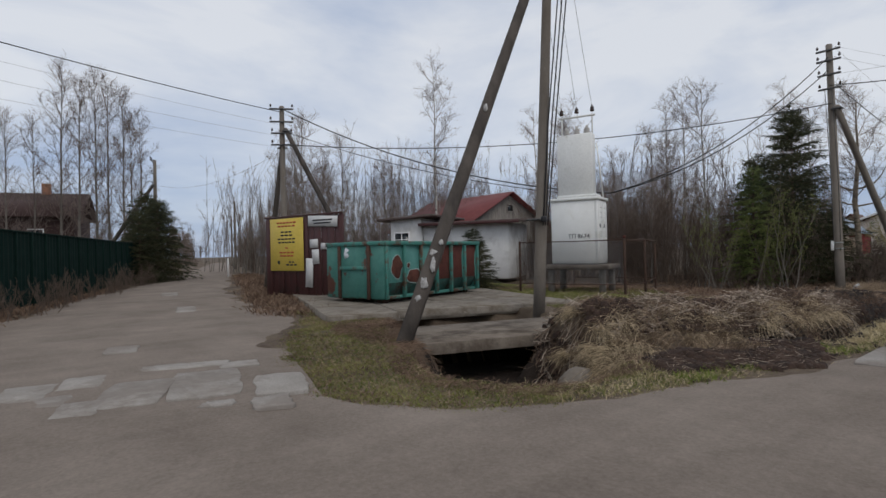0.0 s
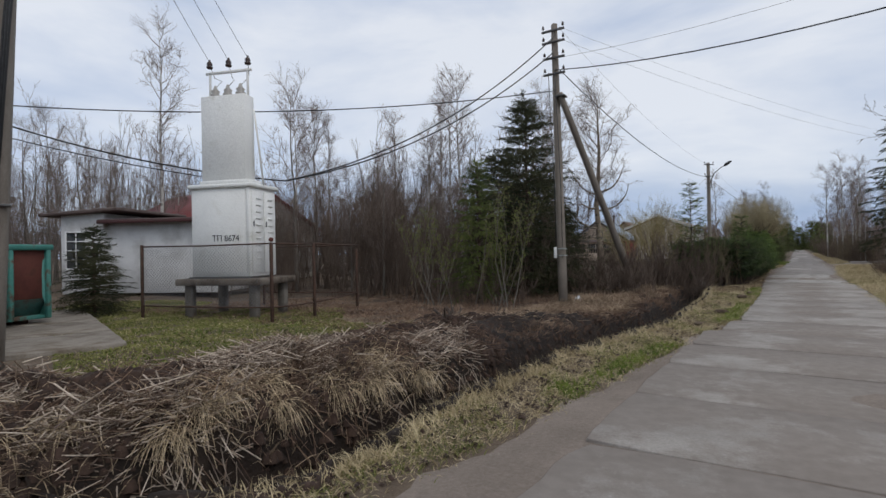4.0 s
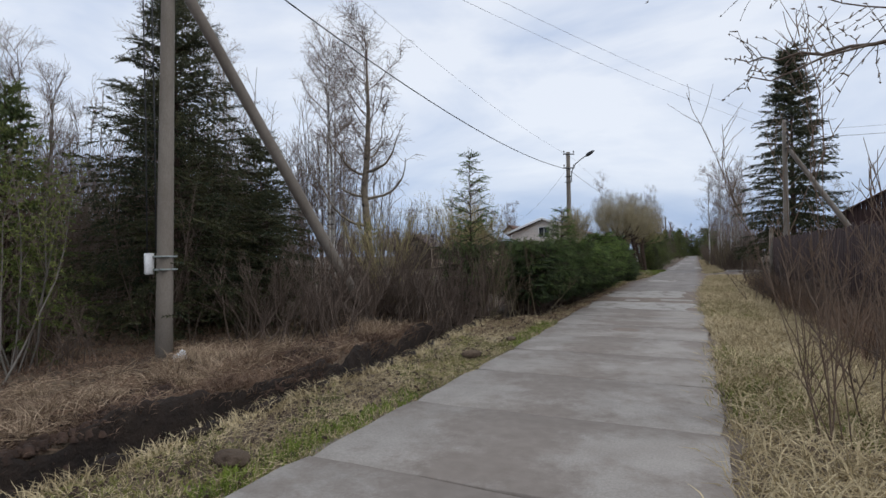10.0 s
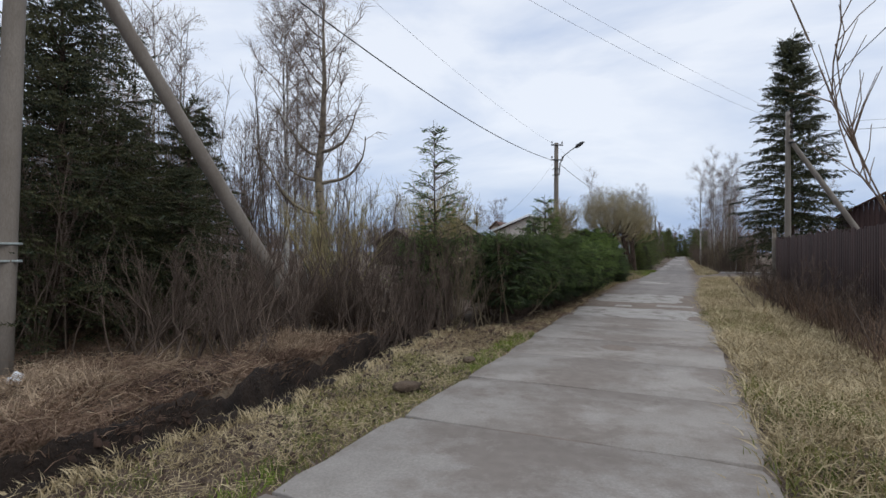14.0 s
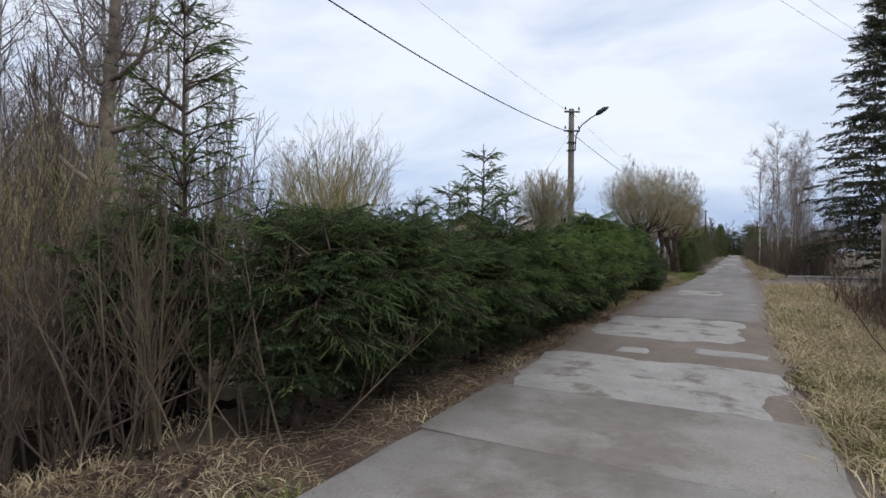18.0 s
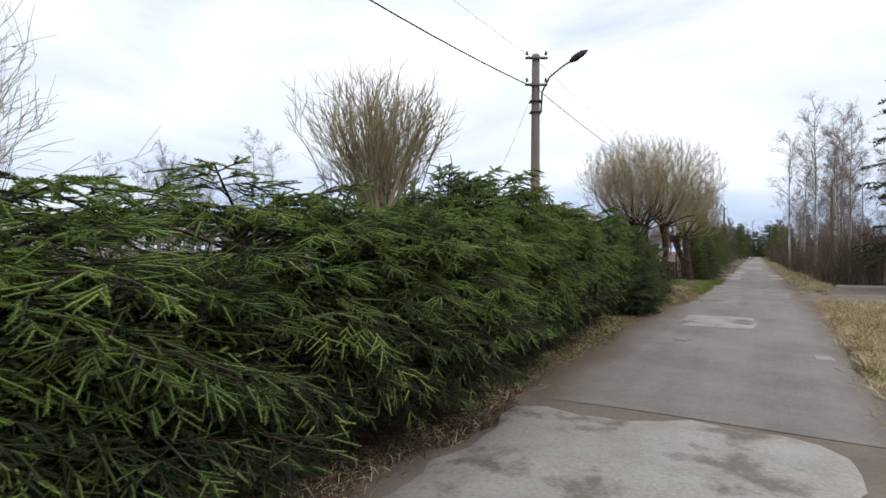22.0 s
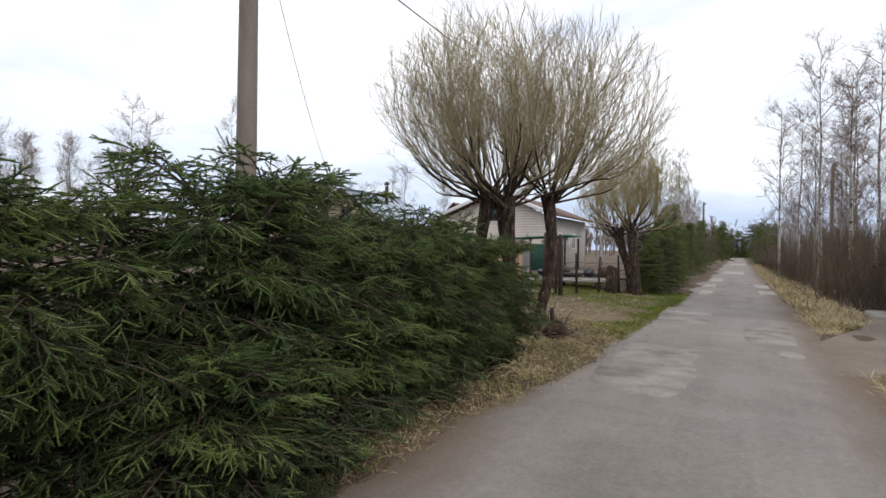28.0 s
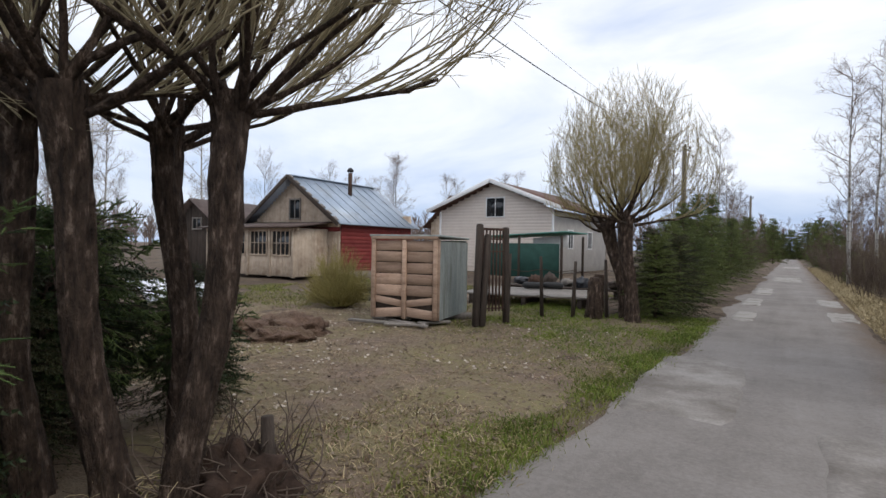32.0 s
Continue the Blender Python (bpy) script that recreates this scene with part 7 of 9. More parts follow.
    for k in range(30):
        z = 4.2 + 5.8 * (k + r.random()) / 30
        a = r.random() * 6.28
        L = 2.1 * math.sin(math.pi * (z - 3.4) / 7.4) ** 0.7 + 0.25
        up.append(limb((0.05, 0, z), (math.cos(a), math.sin(a), 0.75), L, r, 0.1, 0.15, 8))
    up = np.concatenate([np.array(up), base])
    polysticks(crown, up[:30], 0.022, 0.006, 4)
    s2 = side_shoots(up, 9, 0.95, r, 0.85, 3, 0.15, 0.2, 0.03)
    polysticks(crown, s2, 0.009, 0.005)
    polysticks(crown, side_shoots(s2, 6, 0.5, r, 0.8, 3, 0.05, 0.1, 0.08), 0.0055, 0.003)
    return trunk, crown


tree_thing("birch_tree", "old bare birch with crooked limbs and fine twigs", "tree", old_birch(), ("birch_old", "birch_twig"), (-7.45, 32.6, -0.1), 20, 0.86)
for k, (x, y, s) in enumerate(((-9.6, 33.8, 0.85), (-11.5, 36, 0.9))):
    copy_thing(birches[k % 3], pose(x, y, -0.1, 0, 0, 70 * k)).scale = (s, s, s)


# budding shrub in front of the spruce
stb_, twb_ = sapling_clump(310, 4.4, 9, 1.6, 0.2, 0.08)
sh_b = thing("budding_shrub", "tall thin shrub with yellow-green buds before the spruce", "shrub", (-7.7, 22.5, -0.2), 0)
part("thicket_base", stb_, M["aspen_bark"], sh_b)
part("crown", twb_, M["twig_bark"], sh_b)
tv_ = np.concatenate(twb_.v)
tv_ = tv_[r.integers(0, len(tv_), 5200)]
bb_ = Buf().sticks(tv_, tv_ + r.normal(0, 0.022, tv_.shape), 0.009, 0.003, 4)
part("bud_mass", bb_, M["bud"], sh_b)["kind"] = "stuff"
copy_thing(sh_b, pose(-3.6, 31.0, -0.1, 0, 0, 100)).scale = (0.55, 0.55, 0.55)
copy_thing(sh_b, pose(-9.8, 22.2, -0.2, 0, 0, 200)).scale = (0.85, 0.85, 0.85)

# ---- spruces ----
def needles(buf, p, d, L, n, nl, w, r):
    """Brush-like twigs: p start, d direction, L length of each, n needles a twig."""
    m = len(p)
    ref = unit(r.normal(0, 1, d.shape))
    u_ = unit(np.cross(d, ref))
    v_ = np.cross(d, u_)
    f = (np.arange(n) + 0.5)[None] / n + r.normal(0, 0.02, (m, n))
    a = np.arange(n)[None] * 2.399 + r.random((m, 1)) * 6.28
    base = p[:, None] + d[:, None] * (f * L[:, None])[..., None]
    rad = u_[:, None] * np.cos(a)[..., None] + v_[:, None] * np.sin(a)[..., None]
    taper = np.where(f > 0.75, 1.3 - f * 0.6, 0.9 + 0.1 * f)[..., None]
    tip = base + (rad * 0.85 + d[:, None] * 0.62) * nl * taper
    side = np.cross(rad, d[:, None]) * w
    v = np.stack([base - side, base + side, tip], 2).reshape(-1, 3)
    buf.add(v, None, np.arange(m * n * 3).reshape(-1, 3))


def sprays(stems, brush, starts, dirs, lens, r, twigs, tl, nl, nn, w, droop, lo=0.15):
    """Boughs with side twigs in a drooping fan."""
    n = len(starts)
    m = 5
    pts = [starts]
    d = dirs.copy()
    for k in range(m - 1):
        d = unit(d + np.array((0, 0, -droop)) + r.normal(0, 0.05, d.shape))
        pts.append(pts[-1] + d * (lens / (m - 1))[:, None])
    base = np.stack(pts, 1)
    polysticks(stems, base, 0.011, 0.004, 3)
    f = lo + (1 - lo) * (np.arange(twigs)[None] + r.random((n, twigs))) / twigs
    idx = f * (m - 1)
    i0 = np.minimum(idx.astype(int), m - 2)
    wgt = (idx - i0)[..., None]
    rows = np.arange(n)[:, None]
    a, b = base[rows, i0], base[rows, i0 + 1]
    st_ = (a + (b - a) * wgt).reshape(-1, 3)
    al = unit(b - a).reshape(-1, 3)
    flat = unit(np.cross(al, np.array((0, 0, 1.0))) + r.normal(0, 0.25, al.shape))
    sg_ = np.where(np.arange(n * twigs) % 2 == 0, 1.0, -1.0)[:, None]
    td = unit(al * 0.75 + flat * sg_ * 0.62 + np.array((0, 0, -0.18)) + r.normal(0, 0.12, al.shape))
    TL = tl * (0.55 + 0.7 * r.random(len(td))) * (1.1 - 0.45 * f.reshape(-1))
    needles(brush, st_, td, TL, nn, nl, w, r)
    # the bough's own tip
    needles(brush, base[:, -2], unit(base[:, -1] - base[:, -2]), lens / (m - 1) * 1.25, nn, nl, w, r)


def spruce(seed, h, rad, levels, per, twigs, tl, nl, nn, w, lo=0.06, droop=0.05, skirt=1.0, rise=0.12, jit=0.05):
    r = np.random.default_rng(seed)
    f = np.linspace(0, 1, 7)
    trunk = Buf().tube(np.c_[r.normal(0, 0.02, 7), r.normal(0, 0.02, 7), -0.1 + (h + 0.1) * f], (0.012 * h + 0.02) * (1 - f * 0.93), 7)
    brush = Buf()
    S, D, L = [], [], []
    for k in range(levels):
        z = lo + (0.97 - lo) * (k / levels) ** 0.92
        R = rad * (1 - z) ** 0.82 * skirt
        cnt = max(4, int(per * (1 - 0.5 * z)))
        for j in range(cnt):
            a = 6.28 * (j + r.random() * 0.8) / cnt + k * 1.1
            S.append((0, 0, (z + jit * r.random()) * h))
            D.append((math.cos(a), math.sin(a), rise + 0.75 * z ** 2))
            L.append(R * (0.55 + 0.65 * r.random()) + 0.1)
    sprays(trunk, brush, np.array(S, float), unit(np.array(D, float)), np.array(L), r, twigs, tl, nl, nn, w, droop)
    needles(brush, np.array([[0, 0, h * 0.93]]), np.array([[0, 0, 1.0]]), np.array([h * 0.075]), 30, nl, w, r)
    return trunk, brush


tree_thing("spruce_tree", "dark green spruce at the wood's edge", "spruce", spruce(90, 7.3, 2.85, 32, 15, 15, 0.52, 0.055, 18, 0.013, 0.02, 0.10, 1.0, 0.2, 0.08), ("bark", "needles_dark"), (-8.25, 26.3, -0.2), 0)
sp_mid = tree_thing("spruce_tree", "bushy green spruce at the wood's edge", "spruce", spruce(91, 4.8, 1.75, 22, 12, 12, 0.42, 0.05, 16, 0.014, 0.03, 0.08), ("bark", "thuja"), (-1.5, 65.9, 0), 50)
sp_mid2 = tree_thing("spruce_tree", "bushy dark spruce at the wood's edge", "spruce", spruce(94, 4.6, 1.8, 22, 12, 12, 0.45, 0.05, 16, 0.014, 0.02, 0.10), ("bark", "needles_dark"), (-9.6, 28.4, -0.15), 20)
sp_mid.scale = (0.55, 0.55, 0.40)
for (x, y, s, a) in ((-9.9, 27.2, 1.25, 200), (-8.9, 29.5, 1.1, 250), (-7.2, 27.9, 0.7, 10)):
    copy_thing(sp_mid2, pose(x, y, -0.15, 0, 0, a)).scale = (s, s, s)
sp_tall = tree_thing("spruce_tree", "tall narrow spruce behind the brown fence", "spruce", spruce(92, 15, 3.7, 38, 13, 14, 0.85, 0.12, 15, 0.034, 0.04, 0.10, 1.0, 0.2, 0.06), ("bark", "needles_dark"), (8.0, 60.7, 0), 0)
for (x, y, s, a) in ((-1.2, 145, 0.5, 20), (-6.5, 110, 0.35, 70), (5.4, 128, 0.4, 120), (5.0, 140, 0.45, 160), (-2.8, 100, 0.32, 0), (-2.4, 108, 0.36, 60), (-2.6, 118, 0.4, 90), (4.4, 150, 0.5, 20), (-2.8, 160, 0.5, 200), (4.8, 175, 0.55, 10), (-3, 190, 0.55, 30), (-1.5, 262, 0.4, 10), (0.6, 258, 0.3, 50), (2.4, 264, 0.42, 80), (-4.5, 256, 0.5, 120), (5.5, 255, 0.5, 10)):
    far = 90 < y < 200
    copy_thing(sp_mid if far else sp_tall, pose(x, y, 0, 0, 0, a)).scale = (2.3 * s, 2.3 * s, 2.7 * s) if far else (s, s, s)
for (x, y, s, a) in ((-1.9, 69.6, 0.52, 140), (-1.5, 71.6, 0.44, 200), (-2.2, 74.0, 0.6, 250), (-1.7, 78.0, 0.45, 300), (-2.3, 83, 0.7, 20), (-1.9, 89, 0.6, 60), (-2.4, 95, 0.8, 90),
                     (4.4, 104, 0.6, 70), (4.0, 118, 0.7, 130), (-2.6, 205, 1.7, 0), (-0.6, 208, 1.3, 40), (1.0, 210, 1.5, 80), (2.7, 207, 1.2, 120), (4.3, 204, 1.8, 160), (6.0, 206, 1.5, 200)):
    copy_thing(sp_mid, pose(x, y, float(height(x, y)), 0, 0, a)).scale = (s, s, s) if x < -8 else (1.35 * s, 1.35 * s, s)

for (x, y, s, w) in ((-8.7, 23.3, 0.95, 0.8), (-2.0, 72.6, 0.66, 0.5), (-2.5, 79.5, 0.85, 0.65), (-2.7, 86.5, 1.0, 0.7), (3.8, 88.0, 0.35, 0.4)):
    copy_thing(sp_mid, pose(x, y, 0, 0, 0, 70 * y)).scale = (w, w, s)
for (x, y, s, a) in ((-15.6, 14.3, 0.52, 10), (-14.9, 14.0, 0.42, 100), (-38.5, 7.7, 1.1, 0), (-37, 6.4, 0.95, 90), (-41.5, 8.3, 1.2, 30), (-39.5, 7.2, 1.25, 200)):
    copy_thing(sp_mid2, pose(x, y, 0, 0, 0, a)).scale = (1.2 * s, 1.2 * s, s)
for (x, y, s, a) in ((-1.45, 66.3, 0.40, 10), (-1.25, 67.4, 0.43, 80), (-1.9, 67.2, 0.46, 150)):
    copy_thing(sp_mid2, pose(x, y, 0, 0, 0, a)).scale = (1.15 * s, 1.15 * s, s)
for (x, y, s, a) in ((-3.2, 54.3, 0.36, 0), (-3.9, 54.5, 0.42, 60), (-3.6, 55.9, 0.3, 200)):
    copy_thing(sp_mid2, pose(x, y, 0, 0, 0, a)).scale = (s, s, s)

# ---- spruce hedge ----
def fan_boughs(stems, old, young, S, D, L, r, twigs=12, fingers=6, per=18, nl=0.020, w=0.0042, droop=0.12, fresh=0.5, lo=0.35):
    """Layered spruce boughs: a bough, branchlets in its plane, and short fingers; the outer fingers are last year's
    paler growth, fewer where fresh is set low for shade.
    """
    n, m = len(S), 6
    pts, d = [S], D.copy()
    for k in range(m - 1):
        d = unit(d + np.array((0, 0, -droop)) + r.normal(0, 0.05, d.shape))
        pts.append(pts[-1] + d * (L / (m - 1))[:, None])
    base = np.stack(pts, 1)
    polysticks(stems, base, 0.012, 0.004, 4)
    f = lo + (1.0 - lo) * (np.arange(twigs)[None] + r.random((n, twigs))) / twigs
    f[:, -1] = 0.99
    idx = f * (m - 1)
    i0 = np.minimum(idx.astype(int), m - 2)
    wgt = (idx - i0)[..., None]
    rows = np.arange(n)[:, None]
    a, b = base[rows, i0], base[rows, i0 + 1]
    st_ = (a + (b - a) * wgt).reshape(-1, 3)
    al = unit(b - a).reshape(-1, 3)
    flat = unit(np.cross(al, np.array((0, 0, 1.0))) + r.normal(0, 0.2, al.shape))
    sg_ = np.tile(np.where(np.arange(twigs) % 2 == 0, 1.0, -1.0), n)[:, None]
    sg_ = np.where(np.tile(np.arange(twigs) == twigs - 1, n)[:, None], 0.0, sg_)
    td = unit(al * 0.7 + flat * sg_ * 0.75 + np.array((0, 0, -0.16)) + r.normal(0, 0.2, al.shape))
    ff = f.reshape(-1)
    TL = np.repeat(L, twigs) * (0.40 * (1.2 - ff)) * (0.7 + 0.6 * r.random(len(td))) + 0.09
    mid = st_ + td * (TL * 0.5)[:, None]
    td2 = unit(td + np.array((0, 0, -0.14)) + r.normal(0, 0.08, td.shape))
    end = mid + td2 * (TL * 0.5)[:, None]
    polysticks(stems, np.stack([st_, mid, end], 1), 0.0035, 0.002, 3)
    needles(old, st_, td, TL * 0.5, per, nl * 0.9, w, r)
    # fingers along each branchlet, the last one at its tip
    k = len(td)
    g = 0.25 + 0.75 * (np.arange(fingers)[None] + 0.4 * r.random((k, fingers))) / (fingers - 0.6)
    g = np.minimum(g, 1.0)
    fs = np.where(g[..., None] < 0.5, st_[:, None] + (mid - st_)[:, None] * (g * 2)[..., None], mid[:, None] + (end - mid)[:, None] * (g * 2 - 1)[..., None])
    fd = np.where(g[..., None] < 0.5, td[:, None], td2[:, None])
    nrm = unit(np.cross(fd, np.cross(td, np.array((0, 0, 1.0)))[:, None]))
    sd_ = np.cross(fd, nrm) * np.where(np.arange(fingers) % 2 == 0, 1.0, -1.0)[None, :, None]
    sd_[:, -1] *= 0.1
    fd = unit(fd * 0.8 + sd_ * 0.6 + np.array((0, 0, -0.18)) + r.normal(0, 0.24, fd.shape))
    fl = r.uniform(0.055, 0.125, (k, fingers)) * (0.7 + 0.5 * (TL / 0.3).clip(0.3, 1.2))[:, None]
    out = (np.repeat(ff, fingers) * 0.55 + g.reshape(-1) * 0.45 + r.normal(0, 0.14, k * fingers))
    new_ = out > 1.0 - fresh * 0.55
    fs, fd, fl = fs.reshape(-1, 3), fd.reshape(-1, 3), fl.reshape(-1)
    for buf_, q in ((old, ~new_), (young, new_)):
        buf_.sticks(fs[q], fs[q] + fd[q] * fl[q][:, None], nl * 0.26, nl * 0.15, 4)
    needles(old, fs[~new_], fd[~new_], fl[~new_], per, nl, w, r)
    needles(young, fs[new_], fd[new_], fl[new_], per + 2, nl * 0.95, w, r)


def hedge_plant(seed, top):
    """One clipped spruce of the hedge; its face towards the road is at x = 0, its stem at x = -0.75."""
    r = np.random.default_rng(seed)
    stem, old, young = Buf(), Buf(), Buf()
    f = np.linspace(0, 1, 6)
    stem.tube(np.c_[-0.75 + r.normal(0, 0.03, 6), r.normal(0, 0.04, 6), -0.1 + top * 0.95 * f], 0.06 * (1 - 0.8 * f), 8)
    S, D, L, Z = [], [], [], []
    n = 60
    for k in range(n):
        z = 0.58 + (top - 0.7) * ((k + r.random()) / n) ** 0.9
        a = k * 2.399 + r.normal(0, 0.35)
        if math.cos(a) < -0.1 and k % 4:
            a = math.pi - a
        full = float(np.interp(z, [0.5, 0.95, 1.3, 1.8, top], [0.45, 0.8, 1.0, 1.0, 0.85]))
        reach = full * (0.55 + 0.6 * r.random())
        if math.cos(a) > 0.1:
            reach = min(reach, (0.9 + 0.2 * r.normal()) / max(0.5, math.cos(a)))
        hi = max(0.0, (z - top + 0.6) / 0.6)
        S.append((-0.75, 0, z - 0.1))
        D.append((math.cos(a), math.sin(a), 0.15 + 0.35 * r.random() + 0.8 * hi))
        L.append(max(0.3, reach * (1 - 0.35 * hi)))
        Z.append(z)
    S, D, L, Z = np.array(S, float), unit(np.array(D, float)), np.array(L), np.array(Z)
    # shade by colour: no pale fingers below the overhang, most near the top
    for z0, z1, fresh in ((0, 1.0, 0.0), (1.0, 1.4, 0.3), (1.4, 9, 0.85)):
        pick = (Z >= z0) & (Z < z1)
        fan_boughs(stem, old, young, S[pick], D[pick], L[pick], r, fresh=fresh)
    # uneven clipped top with short upright shoots
    n = 16
    st_ = np.c_[-0.75 + r.uniform(-0.55, 0.55, n), r.uniform(-0.5, 0.5, n), top - 0.42 + r.uniform(-0.1, 0.1, n)]
    dd = unit(np.c_[r.normal(0, 0.55, (n, 2)), np.full(n, 0.75)])
    fan_boughs(stem, old, young, st_, dd, r.uniform(0.2, 0.42, n), r, 7, 5, droop=0.02, fresh=0.85)
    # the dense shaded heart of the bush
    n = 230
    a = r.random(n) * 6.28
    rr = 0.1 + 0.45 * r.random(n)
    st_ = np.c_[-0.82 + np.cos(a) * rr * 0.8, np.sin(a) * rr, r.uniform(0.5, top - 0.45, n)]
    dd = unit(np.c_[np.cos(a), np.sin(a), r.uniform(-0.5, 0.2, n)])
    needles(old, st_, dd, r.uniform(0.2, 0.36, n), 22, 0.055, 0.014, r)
    # dead inner twigs below
    n = 260
    a = r.random(n) * 6.28
    st_ = np.c_[np.full(n, -0.75), np.zeros(n), r.uniform(0.1, 1.2, n)]
    dd = np.c_[np.cos(a), np.sin(a), r.uniform(-0.35, 0.2, n)]
    mid_ = st_ + dd * r.uniform(0.2, 0.4, n)[:, None]
    stem.sticks(st_, mid_, 0.007, 0.004, 3)
    for q in range(2):
        stem.sticks(mid_, mid_ + unit(dd + r.normal(0, 0.5, dd.shape)) * r.uniform(0.1, 0.32, n)[:, None], 0.0035, 0.0015, 3)
    return stem, old, young


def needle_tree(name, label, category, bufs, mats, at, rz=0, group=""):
    """A conifer whose dark and pale needles, told apart by age and by shade, are parts of their own."""
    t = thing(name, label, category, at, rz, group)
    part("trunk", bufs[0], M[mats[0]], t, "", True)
    part("needle_mass", bufs[1], M[mats[1]], t, "dark green older and shade-toned needles")["kind"] = "stuff"
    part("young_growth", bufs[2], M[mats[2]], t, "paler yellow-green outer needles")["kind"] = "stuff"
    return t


def hedge_face(y):
    return float(np.interp(y, [28, 30, 31.5, 39, 42, 45, 47, 51, 54], [-2.3, -1.6, -0.88, -0.75, -1.0, -1.2, -1.3, -1.3, -1.75]))


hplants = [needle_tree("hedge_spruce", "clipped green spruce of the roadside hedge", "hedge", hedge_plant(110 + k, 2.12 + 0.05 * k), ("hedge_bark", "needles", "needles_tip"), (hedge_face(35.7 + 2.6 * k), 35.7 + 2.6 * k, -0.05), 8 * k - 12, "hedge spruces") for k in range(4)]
# plants for the hedge ends, their shade carried by the dimmer tip colour
dplants = [needle_tree("hedge_spruce", "roadside hedge spruce with outer needles coloured as in shade", "hedge", hedge_plant(116 + k, 2.15), ("hedge_bark", "needles", "needles_mid"), (hedge_face(31.3 + 0.85 * k), 31.3 + 0.85 * k, -0.04), 9 * k, "hedge spruces") for k in range(2)]
for k in range(2, 26):
    y = 31.3 + 0.85 * k
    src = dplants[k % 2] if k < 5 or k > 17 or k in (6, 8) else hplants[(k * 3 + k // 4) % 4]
    o = copy_thing(src, pose(hedge_face(y), y, -0.04, 0, 0, 9 * math.sin(k * 2.7)))
    o.location.x += 0.13 * math.sin(k * 2.3)
    o.scale = (1.0 + 0.12 * math.sin(k * 1.3), 1.0 + 0.18 * math.sin(k * 0.9 + 1), (0.78 if k < 9 else 0.93 if k < 22 else 0.82) + 0.09 * math.sin(k * 1.9))
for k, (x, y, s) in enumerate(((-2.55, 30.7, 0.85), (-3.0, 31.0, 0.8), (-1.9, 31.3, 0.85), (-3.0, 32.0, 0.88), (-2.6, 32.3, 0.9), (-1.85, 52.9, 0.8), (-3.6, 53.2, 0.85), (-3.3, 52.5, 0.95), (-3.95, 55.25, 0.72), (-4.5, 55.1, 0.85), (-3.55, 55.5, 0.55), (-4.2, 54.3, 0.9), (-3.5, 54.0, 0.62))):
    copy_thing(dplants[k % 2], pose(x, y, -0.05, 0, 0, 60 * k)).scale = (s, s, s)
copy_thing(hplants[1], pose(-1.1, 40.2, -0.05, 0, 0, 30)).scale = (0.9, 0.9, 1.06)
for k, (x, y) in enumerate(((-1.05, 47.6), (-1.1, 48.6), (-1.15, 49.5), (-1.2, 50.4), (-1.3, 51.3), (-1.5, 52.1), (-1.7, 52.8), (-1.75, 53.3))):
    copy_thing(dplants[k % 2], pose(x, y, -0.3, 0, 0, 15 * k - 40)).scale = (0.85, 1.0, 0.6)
for o in hplants:
    o.scale = (0.95, 1.0, 0.84)
for o in dplants:
    o.scale = (1.0, 1.05, 0.84)
# young spruces that stand out of the hedge
def young_spruce(seed, h, rad, lo, thin=False):
    """A slender young spruce with whorls of rising branches and a bare leader."""
    r = np.random.default_rng(seed)
    stem, old, young = Buf(), Buf(), Buf()
    f = np.linspace(0, 1, 7)
    stem.tube(np.c_[r.normal(0, 0.015, (7, 2)), -0.1 + (h + 0.1) * f], 0.035 * (1 - f * 0.88), 6)
    S, D, L = [], [], []
    for z in np.arange(lo, h - 0.3, 0.24 if thin else 0.13):
        u_ = (h - z) / (h - lo)
        for j in range(3 + int(3 * u_)):
            a = r.random() * 6.28
            S.append((0, 0, z + 0.08 * r.random()))
            D.append((math.cos(a), math.sin(a), 0.35 + 0.5 * (1 - u_)))
            L.append((rad * u_ ** 0.8 + 0.12) * (0.65 + 0.5 * r.random()))
    fan_boughs(stem, old, young, np.array(S), unit(np.array(D)), np.array(L), r, 7 if thin else 9, 3, 15, 0.022, 0.0045, 0.0, 0.55, 0.2)
    needles(young, np.array([[0, 0, h - 0.34], [0, 0, h - 0.3]]), unit(np.array([[0.02, 0, 1.0], [0.5, 0.3, 0.8]])), np.array([0.34, 0.2]), 40, 0.02, 0.004, r)
    return stem, old, young


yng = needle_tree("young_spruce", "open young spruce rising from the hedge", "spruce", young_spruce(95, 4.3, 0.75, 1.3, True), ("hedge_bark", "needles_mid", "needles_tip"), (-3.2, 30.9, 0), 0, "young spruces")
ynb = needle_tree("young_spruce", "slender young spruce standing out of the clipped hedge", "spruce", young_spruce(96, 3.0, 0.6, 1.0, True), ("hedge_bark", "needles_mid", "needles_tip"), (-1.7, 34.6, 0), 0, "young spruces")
for (x, y, h) in ((-1.75, 33.65, 2.35), (-1.7, 34.1, 2.45), (-1.7, 35.5, 2.5), (-1.85, 33.0, 2.15)):
    copy_thing(ynb, pose(x, y, 0, 0, 0, 97 * y)).scale = (h / 3.0, h / 3.0, h / 3.0)
copy_thing(yng, pose(-6.6, 31.5, 0, 0, 0, 120)).scale = (0.6, 0.6, 0.6)


# ---- pollard willows ----
def pollard(seed, foot, head, tr, shoots, L, fan=1.25, side=7, bush=False, out=(0, 0)):
    """Gnarled trunk with a swollen head and a fan of long shoots. Positions are relative to the thing."""
    r = np.random.default_rng(seed)
    trunk, crown = Buf(), Buf()
    foot, head = np.array(foot, float), np.array(head, float)
    n = 26
    f = np.linspace(0, 1, n)
